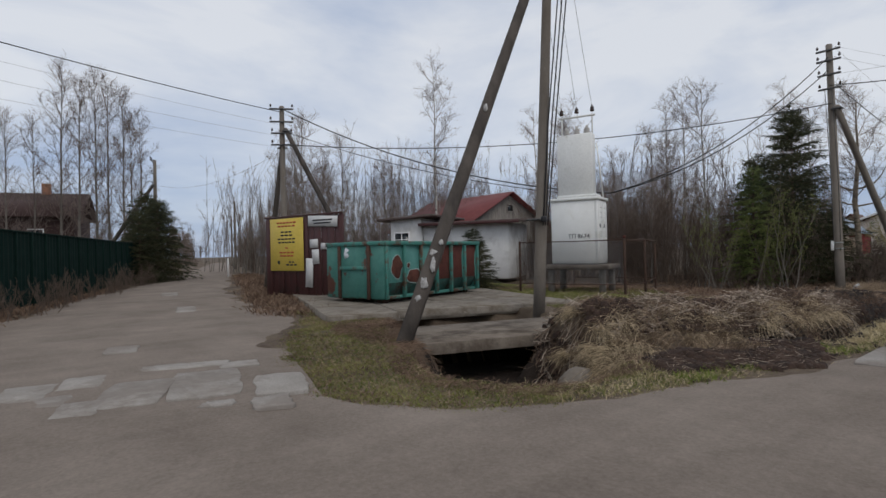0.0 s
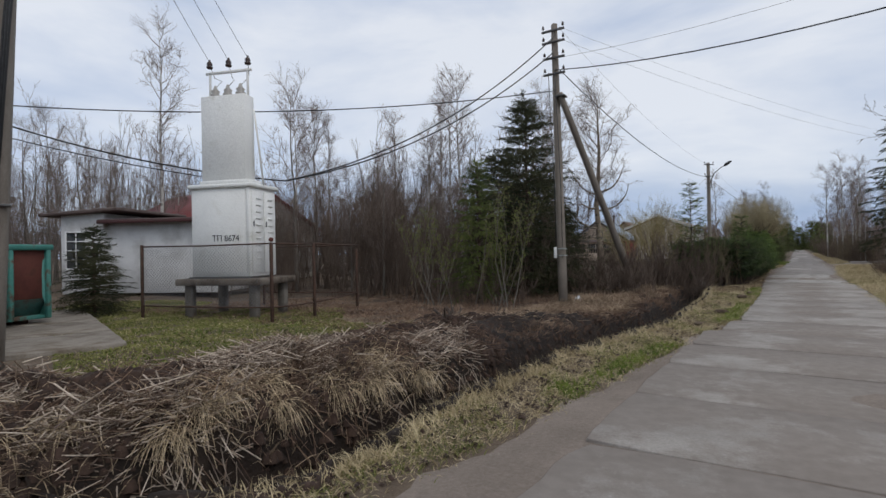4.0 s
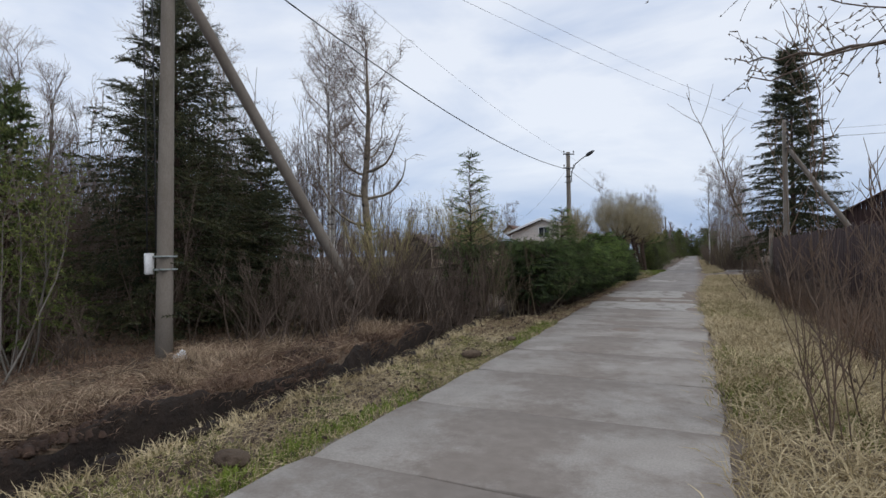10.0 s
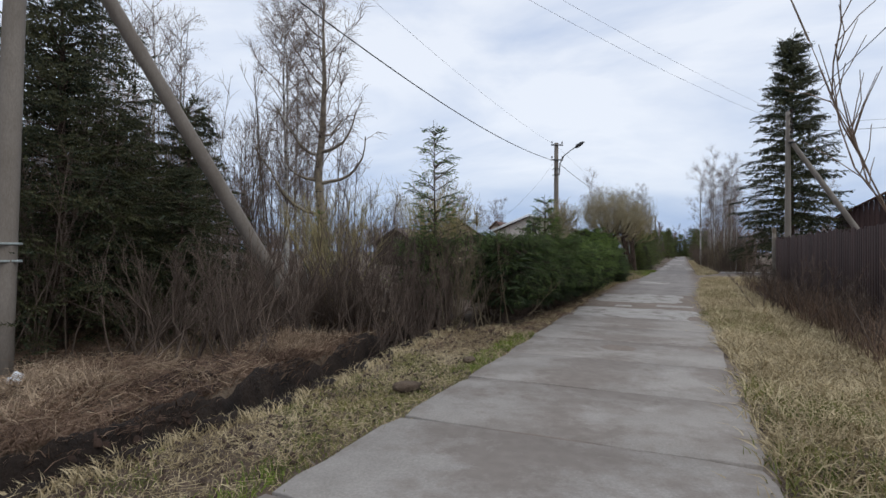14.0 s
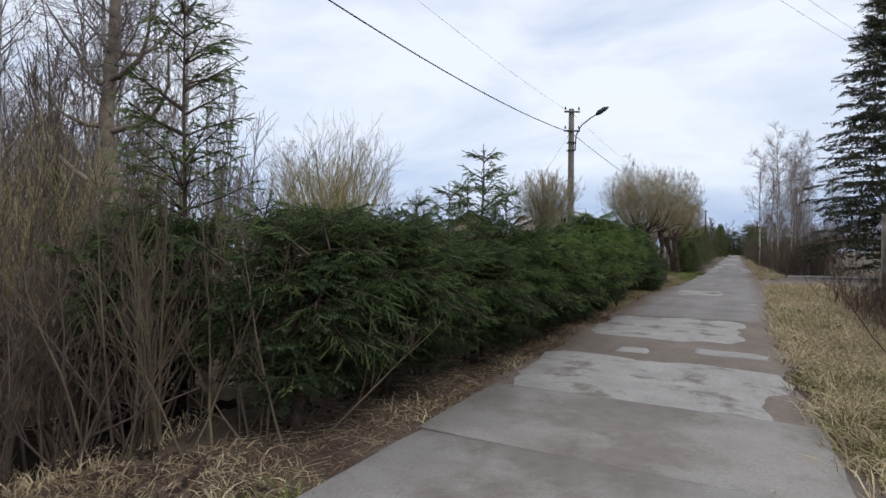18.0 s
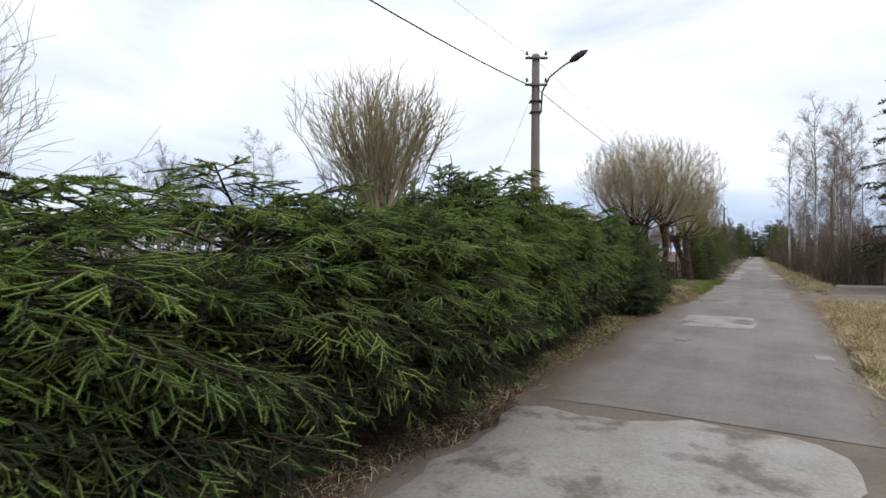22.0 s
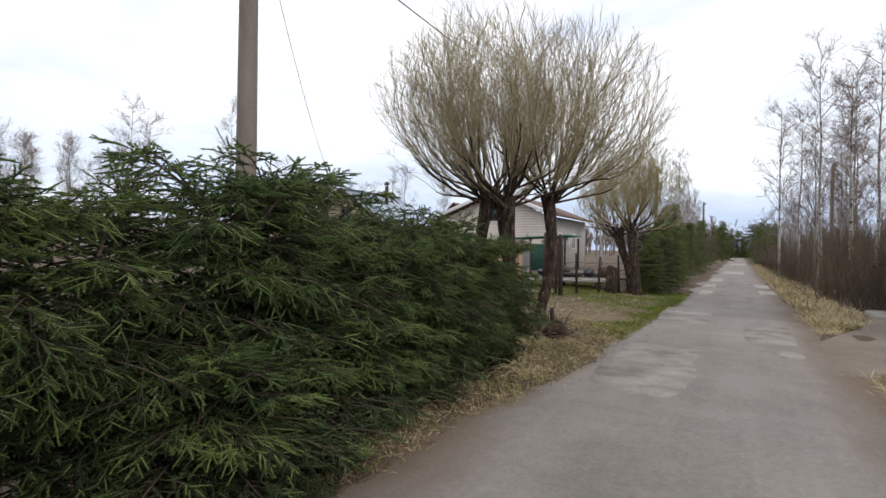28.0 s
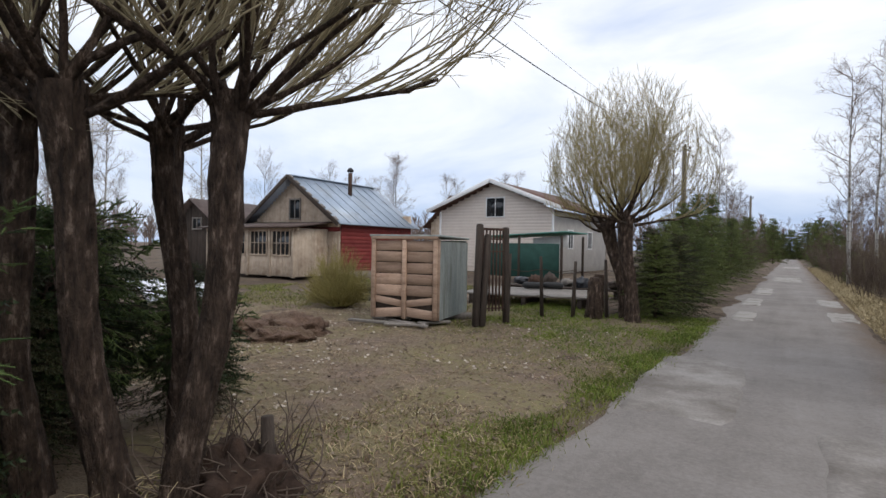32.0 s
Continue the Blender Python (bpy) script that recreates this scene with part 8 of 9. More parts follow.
    pts = foot + (head - foot) * f[:, None]
    pts[:, :2] += (np.sin(f * math.pi)[:, None] * r.normal(0, 0.085, 2)) + 0.022 * np.sin(f[:, None] * (7.0, 9.0) + r.random(2) * 6) * (f > 0)[:, None]
    rad = tr * (1.25 - 0.45 * np.sin(f * math.pi) ** 0.5)
    ka = np.arange(36)[None]
    ridge = np.sin(ka * 2.62 + 2.2 * np.sin(f[:, None] * 9 + ka * 0.7)) + 0.7 * np.sin(ka * 1.4 + 3 * f[:, None] + 1.5 * np.sin(f[:, None] * 23))
    sq = 1 + 0.085 * ridge + 0.05 * np.sin(ka * 0.35 + f[:, None] * 6) + 0.03 * r.normal(0, 1, (n, 36))
    if not bush:
        trunk.tube(pts, rad, 36, True, sq)
    if bush:
        base = []
        for k in range(shoots):
            a = r.random() * 6.28
            tilt = fan * r.random() ** 0.5
            d = np.array((math.cos(a) * math.sin(tilt), math.sin(a) * math.sin(tilt), math.cos(tilt)))
            l = L / 2.6 * (0.90 + 0.14 * r.random()) * (1.32 * math.cos(tilt) + math.sqrt(2.25 - 1.74 * math.sin(tilt) ** 2))
            base.append(limb(head + np.array((*(r.normal(0, tr * 0.55, 2)), 0)), d, l, r, 0.015, 0.055, 8))
        base = np.array(base)
        polysticks(crown, base[: shoots // 5], 0.030 * (tr / 0.14), 0.006, 5)
        polysticks(crown, base[shoots // 5:], 0.0085, 0.003, 4)
        s2 = side_shoots(base, side, L * 0.34, r, 0.42, 4, 0.10, 0.3)
        polysticks(crown, s2, 0.0045, 0.0022)
        polysticks(crown, side_shoots(s2, 3, L * 0.16, r, 0.5, 2, 0.14, 0.2), 0.0032, 0.0018)
        return trunk, crown, Buf()
    limbs = Buf()
    dome, R = head + np.array((out[0] * 0.6, out[1] * 0.6, 0.46 * L)), 0.57 * L
    nl_ = 17
    arms = []
    for k in range(nl_):
        a = 2.399 * k + r.normal(0, 0.25)
        tilt = 0.2 + 1.2 * ((k + 0.5) / nl_) ** 0.7
        d = np.array((math.cos(a) * math.sin(tilt) + out[0] * 0.3, math.sin(a) * math.sin(tilt) + out[1] * 0.3, math.cos(tilt)))
        arms.append(limb(head + np.array((*(r.normal(0, tr * 0.45, 2)), -0.2 * r.random())), d, L * (0.36 + 0.12 * r.random()), r, 0.03, 0.1, 7))
    arms = np.array(arms)
    polysticks(limbs, arms, 0.027 * (tr / 0.11), 0.011, 6)
    per = max(4, shoots // nl_)
    n = nl_ * per
    f = (0.25 + 0.75 * r.random((nl_, per))).reshape(-1) * 5.999
    row = np.repeat(np.arange(nl_), per)
    k0 = f.astype(int)
    st_ = arms[row, k0] + (arms[row, k0 + 1] - arms[row, k0]) * (f - k0)[:, None]
    tan = unit(arms[row, k0 + 1] - arms[row, k0])
    aim = unit(unit(arms[row, -1] - head) * 0.9 + r.normal(0, 0.42, (n, 3)) + np.array((0, 0, 0.12)))
    # where a ray from the dome's middle meets its surface, never far below the head
    aim[:, 2] = np.maximum(aim[:, 2], -0.55)
    tip = dome + unit(aim) * R * (0.9 + 0.12 * r.random((n, 1)))
    span = np.linalg.norm(tip - st_, axis=1, keepdims=True)
    mid = st_ + unit(tan + np.array((0, 0, 0.15))) * span * 0.5
    u_ = np.linspace(0, 1, 8)[None, :, None]
    base = st_[:, None] * (1 - u_) ** 2 + mid[:, None] * 2 * u_ * (1 - u_) + tip[:, None] * u_ ** 2
    base[:, 1:-1] += r.normal(0, 0.02, (n, 6, 3))
    polysticks(crown, base, 0.0064, 0.0022, 4)
    s2 = side_shoots(base, side, L * 0.12, r, 0.35, 3, 0.10, 0.3)
    polysticks(crown, s2, 0.0032, 0.0018)
    polysticks(crown, side_shoots(s2, 2, L * 0.07, r, 0.45, 2, 0.12, 0.3), 0.0024, 0.0015)
    return trunk, crown, limbs


for k, (foot, head, tr, sh_, L, out) in enumerate((
        ((-2.12, 54.55, -0.1), (-2.19, 54.27, 2.4), 0.108, 95, 3.05, (-0.2, -0.35)),
        ((-1.86, 54.75, -0.1), (-1.70, 54.98, 2.42), 0.10, 95, 2.95, (0.6, 0.1)),
        ((-2.75, 55.35, -0.1), (-2.63, 55.10, 2.4), 0.10, 75, 2.75, (-0.1, 0.5)),
        ((-2.78, 54.38, -0.1), (-2.52, 54.18, 2.36), 0.105, 85, 2.95, (-0.65, -0.2)))):
    f0_ = np.array(foot)
    t = pollard(200 + k, (0, 0, 0), np.array(head) - f0_, tr, int(sh_ * 2.7), L, 1.6, 5, False, out)
    tree_thing("pollard_willow", "old pollarded willow with furrowed bark and long bare shoots", "willow", t, ("bark", "willow_twig_old"), foot, 0, 1, "pollard willows")
for k, (foot, head, tr, sh_, L) in enumerate((((-1.75, 65.0, -0.1), (-2.0, 65.1, 2.3), 0.16, 110, 3.0), ((-2.05, 65.6, -0.1), (-2.6, 65.8, 2.2), 0.15, 95, 2.7))):
    f0_ = np.array(foot)
    tree_thing("pollard_willow", "pollarded willow with a round crown of yellowish shoots", "willow", pollard(220 + k, (0, 0, 0), np.array(head) - f0_, tr, int(sh_ * 2.6), L, 1.75, 7), ("bark", "willow_twig"), foot, 0, 1, "pollard willows")
for k, (x, y, z, L, n_) in enumerate(((-2.4, 39.6, 1.55, 1.45, 95), (-4.4, 34.2, 0.7, 2.0, 55), (-5.9, 36.4, 0.7, 2.9, 60), (-4.6, 46.0, 0.4, 1.7, 26), (-8.45, 62.9, 0.1, 1.25, 190), (-9.1, 63.5, 0.1, 1.1, 120), (-5.4, 30.4, 0.5, 2.6, 45))):
    b = pollard(240 + k, (0, 0, 0), (0, 0, 0.05), 0.16, n_, L, 0.5 if k == 0 else 0.62 if k < 4 or k == 6 else 1.35, 6, True)
    ob = thing("willow_bush", "bare yellowish willow bush with upright shoots", "shrub", (x, y, z if k < 4 else 0.0), 0, "willow bushes")
    part("shoot_crown", b[1], M["willow_twig_old" if k == 0 else "willow_yellow" if k in (3, 4, 5) else "willow_twig"], ob)["kind"] = "stuff"
    z = z if k < 4 else 0.0
    part("stump", Buf().tube([(0, 0, -z - 0.1), (0.05, 0, -z / 2), (0, 0, 0.1)], [0.16, 0.13, 0.15], 9), M["bark"], ob)

# sapling with an overhanging branch at the right verge
r = np.random.default_rng(77)
ov = thing("alder_sapling", "bare sapling with budding twigs overhanging the verge", "sapling", (4.35, 23.0, -0.1), 0)
stemb, twb, bud = Buf(), Buf(), Buf()
base = np.array([limb((0, 0, 0), d_, L_, r, 0.04, 0.1, 9) for d_, L_ in (((-0.08, 0.02, 1), 5.4), ((0.2, 0.1, 1), 5.0), ((-0.16, -0.1, 1), 4.2), ((0.1, -0.2, 1), 3.6))])
polysticks(stemb, base, 0.013, 0.004, 6)
arms = np.array([limb(base[0][6], (-1, 0.25, 0.25), 1.9, r, -0.03, 0.16, 9), limb(base[0][5], (-0.9, -0.5, 0.4), 1.4, r, 0.0, 0.18, 9), limb(base[1][6], (-1, 0.5, 0.1), 1.6, r, 0.0, 0.16, 9), limb(base[0][7], (-1, 0.5, 0.4), 1.5, r, 0.05, 0.16, 9)])
bough = np.array([[(0, 0, 2.7), (-0.4, 0.0, 3.0), (-0.75, 0.0, 3.13), (-1.0, -0.03, 3.1), (-1.2, -0.02, 3.08), (-1.45, -0.08, 3.03), (-1.65, -0.1, 2.95), (-1.8, -0.08, 2.9), (-1.95, -0.1, 2.95)],
                  [(-1.0, -0.03, 3.1), (-1.12, 0.1, 3.12), (-1.25, 0.2, 3.16), (-1.4, 0.28, 3.15), (-1.55, 0.3, 3.2), (-1.7, 0.36, 3.18), (-1.8, 0.4, 3.24), (-1.9, 0.42, 3.22), (-2.0, 0.45, 3.28)]])
polysticks(stemb, bough, 0.016, 0.004, 6)
arms = np.concatenate([arms, bough, bough])
polysticks(stemb, arms[:4], 0.008, 0.0025, 5)
s2 = np.concatenate([side_shoots(arms, 10, 0.42, r, 0.9, 4, 0.06, 0.2), side_shoots(base, 10, 0.9, r, 0.75, 4, 0.25, 0.25)])
polysticks(twb, s2, 0.0042, 0.0018)
tips = s2[:, 1:].reshape(-1, 3)
bud.sticks(tips, tips + r.normal(0, 0.022, tips.shape), 0.0075, 0.003, 4)
for nm_, bf_, mt_ in (("thicket_base", stemb, "brush_twig"), ("crown", twb, "brush_twig"), ("bud_mass", bud, "twig_bark")):
    part(nm_, bf_, M[mt_], ov)["kind"] = "stuff"
vs = [tree_thing("verge_shrub", "bare shrub of thin budding twigs on the verge", "shrub", sapling_clump(300 + k, 2.1 + 0.4 * k, 3, 0.7, 0.16, 0.1, 0.5), ("verge_twig", "verge_twig"), (3.05 + 0.35 * k, 23.45 + 0.5 * k, -0.12), 40 * k, 1, "verge shrubs") for k in range(2)]
tall_v = tree_thing("verge_sapling", "thin upright brown sapling stems on the verge", "saplings", sapling_clump(320, 4.6, 4, 0.7, 0.13, 0.05, 0.5), ("verge_twig", "verge_twig"), (3.45, 23.5, -0.12), 0)
copy_thing(tall_v, pose(3.9, 24.6, -0.12, 0, 0, 130)).scale = (0.6, 0.6, 0.5)
copy_thing(tall_v, pose(3.05, 23.3, -0.12, 0, 0, 220)).scale = (0.75, 0.75, 0.75)
scatter(vs, [(4.0, 23.9, 0.9, 30), (4.4, 25.2, 1.0, 90), (4.5, 27.4, 1.0, 20), (4.2, 28.6, 0.8, 140), (4.8, 29.6, 0.9, 60), (4.4, 33.0, 0.7, 10), (4.6, 37.0, 0.8, 100), (4.5, 51.5, 0.9, 50), (4.9, 53.6, 1.1, 150)])

# far belt of bare woods
r = np.random.default_rng(99)
n = 2600
ang_ = r.random(n) * 2 * math.pi
dist = 150 + 130 * r.random(n)
x, y = dist * np.cos(ang_), 40 + dist * np.sin(ang_)
keep_ = (np.abs(x - 1) > 5) | (y < 0) | (y > 265)
side_off = np.abs((x + 4) * 0.292 + (y - 0.2) * 0.956)
keep_ &= (side_off > 6) | (x > 0)
x, y = x[keep_], y[keep_]
n = len(x)
hh = 6 + 6 * r.random(n)
fw = Buf()
p0 = np.c_[x, y, np.zeros(n)]
fw.sticks(p0, p0 + np.c_[np.zeros((n, 2)), hh], 0.2, 0.04, 3)
for k in range(26):
    z = hh * (0.25 + 0.7 * r.random(n))
    a = r.random(n) * 6.28
    s_ = p0 + np.c_[np.zeros((n, 2)), z]
    l_ = (hh - z) * 0.5 + 0.8
    fw.sticks(s_, s_ + np.c_[np.cos(a) * l_ * 0.6, np.sin(a) * l_ * 0.6, l_ * 0.9], 0.1, 0.04, 3)
tagged(part("far_woods", fw, M["birch_twig"]), "distant belt of bare trees on the horizon", "woods", "", "stuff")

# ---- grass, reeds, litter ----
def zone(n, x0, x1, y0, y1, test, r):
    """Random plan points in a rectangle that pass a test."""
    out = []
    while sum(len(o) for o in out) < n:
        x, y = r.uniform(x0, x1, n * 2), r.uniform(y0, y1, n * 2)
        k = test(x, y)
        out.append(np.c_[x, y][k])
    return np.concatenate(out)[:n]


def blades(name, label, pts, lo, hi, width, lean, mat, r, bias=(0, 0), clump=0.0):
    n = len(pts)
    if clump:
        c = pts[r.integers(0, n, n // 14)]
        pick = r.integers(0, len(c), n)
        half = r.random(n) < 0.75
        pts = np.where(half[:, None], c[pick] + r.normal(0, clump, (n, 2)), pts)
    z = rough_height(pts[:, 0], pts[:, 1])
    p = np.c_[pts, z - 0.01]
    L = r.uniform(lo, hi, n)
    d = unit(np.c_[r.normal(0, lean, n) + bias[0], r.normal(0, lean, n) + bias[1], np.ones(n)])
    s = unit(np.cross(d, r.normal(0, 1, (n, 3)))) * (width * (0.6 + 0.8 * r.random(n)))[:, None]
    mid = p + d * (L * 0.55)[:, None]
    d2 = unit(d + np.c_[d[:, :2] * 0.9, np.full(n, -0.35)])
    tip = mid + d2 * (L * 0.45)[:, None]
    v = np.stack([p - s, p + s, mid - s * 0.7, mid + s * 0.7, tip], 1).reshape(-1, 3)
    k = np.arange(n)[:, None] * 5
    b = Buf().add(v, k + np.array([[0, 1, 3, 2]]), k + np.array([[2, 3, 4]]))
    return tagged(part(name, b, M[mat]), label, "grass", "", "stuff")


r = np.random.default_rng(500)
def dry_pit(x, y):
    pu, pw = pit_frame(x, y)
    return (((pu - 0.1) / 1.22) ** 2 + ((pw - 0.35) / 1.56) ** 2 > 1) & ~((np.abs(pw + 3.0) < 2.2) & (np.abs(pu - 0.75) < 1.85))


def spill(x, y):
    return np.abs(x + 3.05 - 0.18 * (y - 7.8) + 0.15 * np.sin(3 * y) + 0.08 * np.sin(9 * y + 4 * x)) < 0.62 * np.clip((y - 6.2) / 0.7, 0, 1) * np.clip((10.2 - y) / 1.5, 0, 1)


lv = lambda x, y: dry_pit(x, y) & ~spill(x, y) & (x < road_left(y) + 0.08) & (x > ditch_x(y) + np.interp(y, [4, 6, 8, 10, 14, 18], [0.9, 0.7, 0.4, 0.33, 0.33, 0.44]))
blades("verge_grass", "dry straw-coloured grass between road and ditch", zone(34000, -6, 0, 4.2, 29.5, lv, r), 0.04, 0.125, 0.0028, 0.95, "straw", r, clump=0.09)
blades("verge_grass_green", "fresh green grass along the road edge", zone(26000, -6, 0, 4.2, 27.5, lambda x, y: lv(x, y) & (np.sin(y * 1.3) + np.sin(y * 3.1 + x * 4) + 0.8 * (x - ditch_x(y)) > 0.35), r), 0.03, 0.095, 0.0032, 0.6, "grass", r, clump=0.07)
blades("verge_grass_fresh", "tufts of bright green grass along the road edge", zone(5500, -6, 0, 6, 30, lambda x, y: lv(x, y) & (np.abs(x - road_left(y) + 0.12) < 0.16) & (np.sin(y * 0.9 + 1) > -0.1), r), 0.05, 0.13, 0.004, 0.4, "grass_fresh", r, clump=0.06)
rv = lambda x, y: (x > road_right(y) - 0.06) & (x < road_right(y) + 2.6) & ~drive(x, y)
blades("verge_straw", "long matted straw-coloured grass on the verge", zone(80000, 2, 6.5, 14, 62, rv, r), 0.10, 0.34, 0.005, 1.0, "straw", r, (-0.15, 0.1), 0.12)
blades("verge_green", "thin green grass on the verge", zone(16000, 2, 6.5, 14, 62, lambda x, y: rv(x, y) & (x < road_right(y) + 1.1) & (np.sin(y * 0.8) + np.sin(y * 2.3 + x) > 0.1), r), 0.06, 0.2, 0.0045, 0.45, "grass", r, clump=0.1)
blades("far_verge", "dry grass along the far roadside", zone(16000, 2, 5, 60, 120, lambda x, y: (x > road_right(y)) & (x < road_right(y) + 1.2) & ~drive(x, y), r), 0.1, 0.3, 0.012, 0.6, "straw", r)
hv = lambda x, y: (x < road_left(y) + 0.06) & (x > np.interp(y, [29, 31, 45, 55], [-2.6, -1.35, -1.75, -2.3]))
blades("hedge_straw", "dry grass and needles at the hedge foot", zone(13000, -2.6, 0, 28, 57.5, lambda x, y: hv(x, y) & ((y > 37) | (np.sin(3 * y) > 0.3)), r), 0.04, 0.16, 0.004, 1.0, "straw", r, clump=0.1)
blades("hedge_litter", "dull dead grass at the hedge foot", zone(15000, -2.6, 0, 28, 57.5, hv, r), 0.04, 0.14, 0.005, 1.2, "straw_brown", r, clump=0.1)
blades("hedge_green", "thin green grass at the hedge foot", zone(7000, -2.6, 0, 40, 57.5, hv, r), 0.04, 0.13, 0.004, 0.5, "grass", r, clump=0.1)
lawn = lambda x, y: (x < ditch_x(y) - 3.0) & (y > 10.5 - 0.35 * (x + 8)) & (y < 17.5 + 1.2 * np.sin(x))
blades("lawn", "short yellowish green grass around the kiosk", zone(95000, -19, -6, 9.5, 21, lawn, r), 0.02, 0.07, 0.009, 0.7, "grass", r)
blades("lawn_straw", "dead grass in the lawn around the kiosk", zone(14000, -19, -5, 9.5, 23, lawn, r), 0.03, 0.09, 0.006, 1.0, "straw", r, clump=0.2)
cornerz = lambda x, y: (y > side_edge(x) - 0.1) & (y < side_edge(x) + 1.9) & (x < road_left(y) + 0.1) & dry_pit(x, y) & ((yard_frame(x, y)[0] > 0.06) | (yard_frame(x, y)[1] < -0.06))
blades("corner_grass", "sparse green grass on the junction corner", zone(34000, -14, -3.4, 2.2, 7.5, cornerz, r), 0.025, 0.075, 0.004, 0.7, "grass", r, clump=0.1)
blades("corner_straw", "dead grass on the junction corner", zone(13000, -14, -3.0, 2.2, 7.5, cornerz, r), 0.03, 0.10, 0.004, 1.2, "straw_brown", r, clump=0.1)
blades("corner_pale", "few pale dead blades on the junction corner", zone(7000, -14, -3.0, 2.2, 7.5, cornerz, r), 0.03, 0.10, 0.003, 1.2, "straw_grey", r, clump=0.1)
yardz = lambda x, y: (x < road_left(y) + 0.08) & (x > -4.4 - 0.1 * (y - 60)) & ((x > road_left(y) - 0.9) | (y > 58.8))
blades("yard_grass", "fresh green grass in front of the yard fence", zone(20000, -5.0, 0, 58.2, 67, lambda x, y: yardz(x, y) & (y > 60.2 - 0.6 * (x + 0.4)) & (np.sin(x * 2 + y) + np.sin(y * 2.7) > -0.9), r), 0.05, 0.13, 0.006, 0.6, "grass_fresh", r, clump=0.12)
blades("yard_grass_dull", "short yellowish grass before the yard fence", zone(12000, -5.0, 0, 57.5, 67, lambda x, y: yardz(x, y) & (y > 59.0 - 0.6 * (x + 0.4)), r), 0.05, 0.12, 0.005, 0.7, "grass", r, clump=0.12)
blades("yard_patches", "thin patches of short yellowish grass on the trodden yard", zone(26000, -9, -0.7, 55.3, 62, lambda x, y: (x < road_left(y) - 0.1) & (np.sin(1.1 * x + 0.7 * y) + np.sin(1.9 * y - 0.8 * x) + 0.6 * np.sin(4.1 * x + 3 * y) > 0.15), r), 0.02, 0.08, 0.004, 0.8, "grass", r, clump=0.12)
blades("yard_dead_grass", "flattened dead grass on the trodden yard", zone(22000, -9, -0.7, 55.3, 62, lambda x, y: (x < road_left(y) - 0.1) & (np.sin(0.9 * x - 0.6 * y + 2) + np.sin(1.5 * y + 0.8 * x) > -0.3), r), 0.04, 0.13, 0.003, 1.6, "straw_grey", r, clump=0.14)
blades("yard_grass_back", "thin grass around the yard", zone(20000, -16, -4, 62, 72, lambda x, y: np.sin(x) + np.sin(y * 1.3 + x) > -0.3, r), 0.04, 0.16, 0.008, 0.5, "grass", r)
blades("yard_straw", "dead grass around the yard", zone(14000, -12, -0.6, 55.5, 66, lambda x, y: (x < road_left(y) - 0.2) & (np.sin(x * 1.7 + 1) + np.sin(y * 1.1 + x) + 0.5 * np.sin(5 * x) > -0.5), r), 0.05, 0.13, 0.003, 1.3, "straw_brown", r, clump=0.1)
sidez = lambda x, y: (np.abs((x + 4) * 0.292 + (y - 0.2) * 0.956 + 5.0) < 0.9) | (np.abs((x + 4) * 0.292 + (y - 0.2) * 0.956 - 2.6) < 0.8)
blades("side_verge", "dull dead grass along the side road", zone(22000, -45, -13, -4, 17, sidez, r), 0.08, 0.3, 0.012, 0.6, "straw_brown", r, clump=0.25)
woodz = lambda x, y: (x < ditch_x(y) - 0.75) & (y > 15) & ~((x > ditch_x(y) - 2.7) & (y < 18.8))
blades("bank_litter", "matted brown litter on the edge of the ditch", zone(26000, -6, -2, 17.5, 30.5, lambda x, y: (x < ditch_x(y) - 0.5) & (x > ditch_x(y) - 1.6), r), 0.06, 0.2, 0.004, 1.5, "straw_brown", r, (0.1, -0.1), 0.08)
blades("tall_weeds", "tall dry reddish-brown weeds before the board fence", zone(5000, 4.1, 5.15, 23.5, 46, lambda x, y: np.sin(1.7 * y) + np.sin(0.7 * y + 3 * x) > -0.6, r), 0.35, 1.05, 0.0045, 0.25, "straw_brown", r, clump=0.12)
blades("wood_floor", "matted brown grass at the wood's edge", zone(45000, -16, -2.8, 15, 31, woodz, r), 0.05, 0.18, 0.006, 1.3, "straw_brown", r, clump=0.12)
blades("wood_straw", "pale dead grass tussocks by the pole", zone(20000, -12, -2.8, 17, 31, woodz, r), 0.08, 0.26, 0.005, 1.1, "straw_brown", r, clump=0.1)
heap_s = lambda x, y: ((x + 6.1) * 0.8 + (y - 6.9) * 0.6 > 0.1) & (y > 6.3)
blades("drape", "pale dead grass hanging over the ditch bank", zone(6500, -7, -3, 6.2, 13.0, lambda x, y: dry_pit(x, y) & heap_s(x, y) & (x - ditch_x(y) > -1.3) & (x - ditch_x(y) < np.interp(y, [8, 10], [0.75, -0.1])) & (np.sin(y * 2.2 + x) + np.sin(3.7 * x - y) > -0.4), r), 0.1, 0.38, 0.0034, 0.7, "straw_grey", r, (0.6, -0.5), 0.06)
blades("ditch_fringe", "brown dead grass hanging into the ditch", zone(12000, -5, -2, 9.3, 30.5, lambda x, y: (np.abs(x - ditch_x(y) + 0.66) < 0.2) & (np.sin(y * 1.7) + np.sin(y * 4.1 + 2) > -0.5), r), 0.08, 0.28, 0.005, 0.6, "straw_brown", r, (0.5, -0.2), 0.07)
blades("ditch_lip", "straw-coloured grass overhanging the ditch", zone(9000, -4, -1.5, 9.3, 30.5, lambda x, y: (x > ditch_x(y) + np.interp(y, [14, 18], [0.31, 0.42])) & (x < ditch_x(y) + 0.6), r), 0.08, 0.2, 0.004, 0.6, "straw", r, (-0.5, 0.0), 0.08)
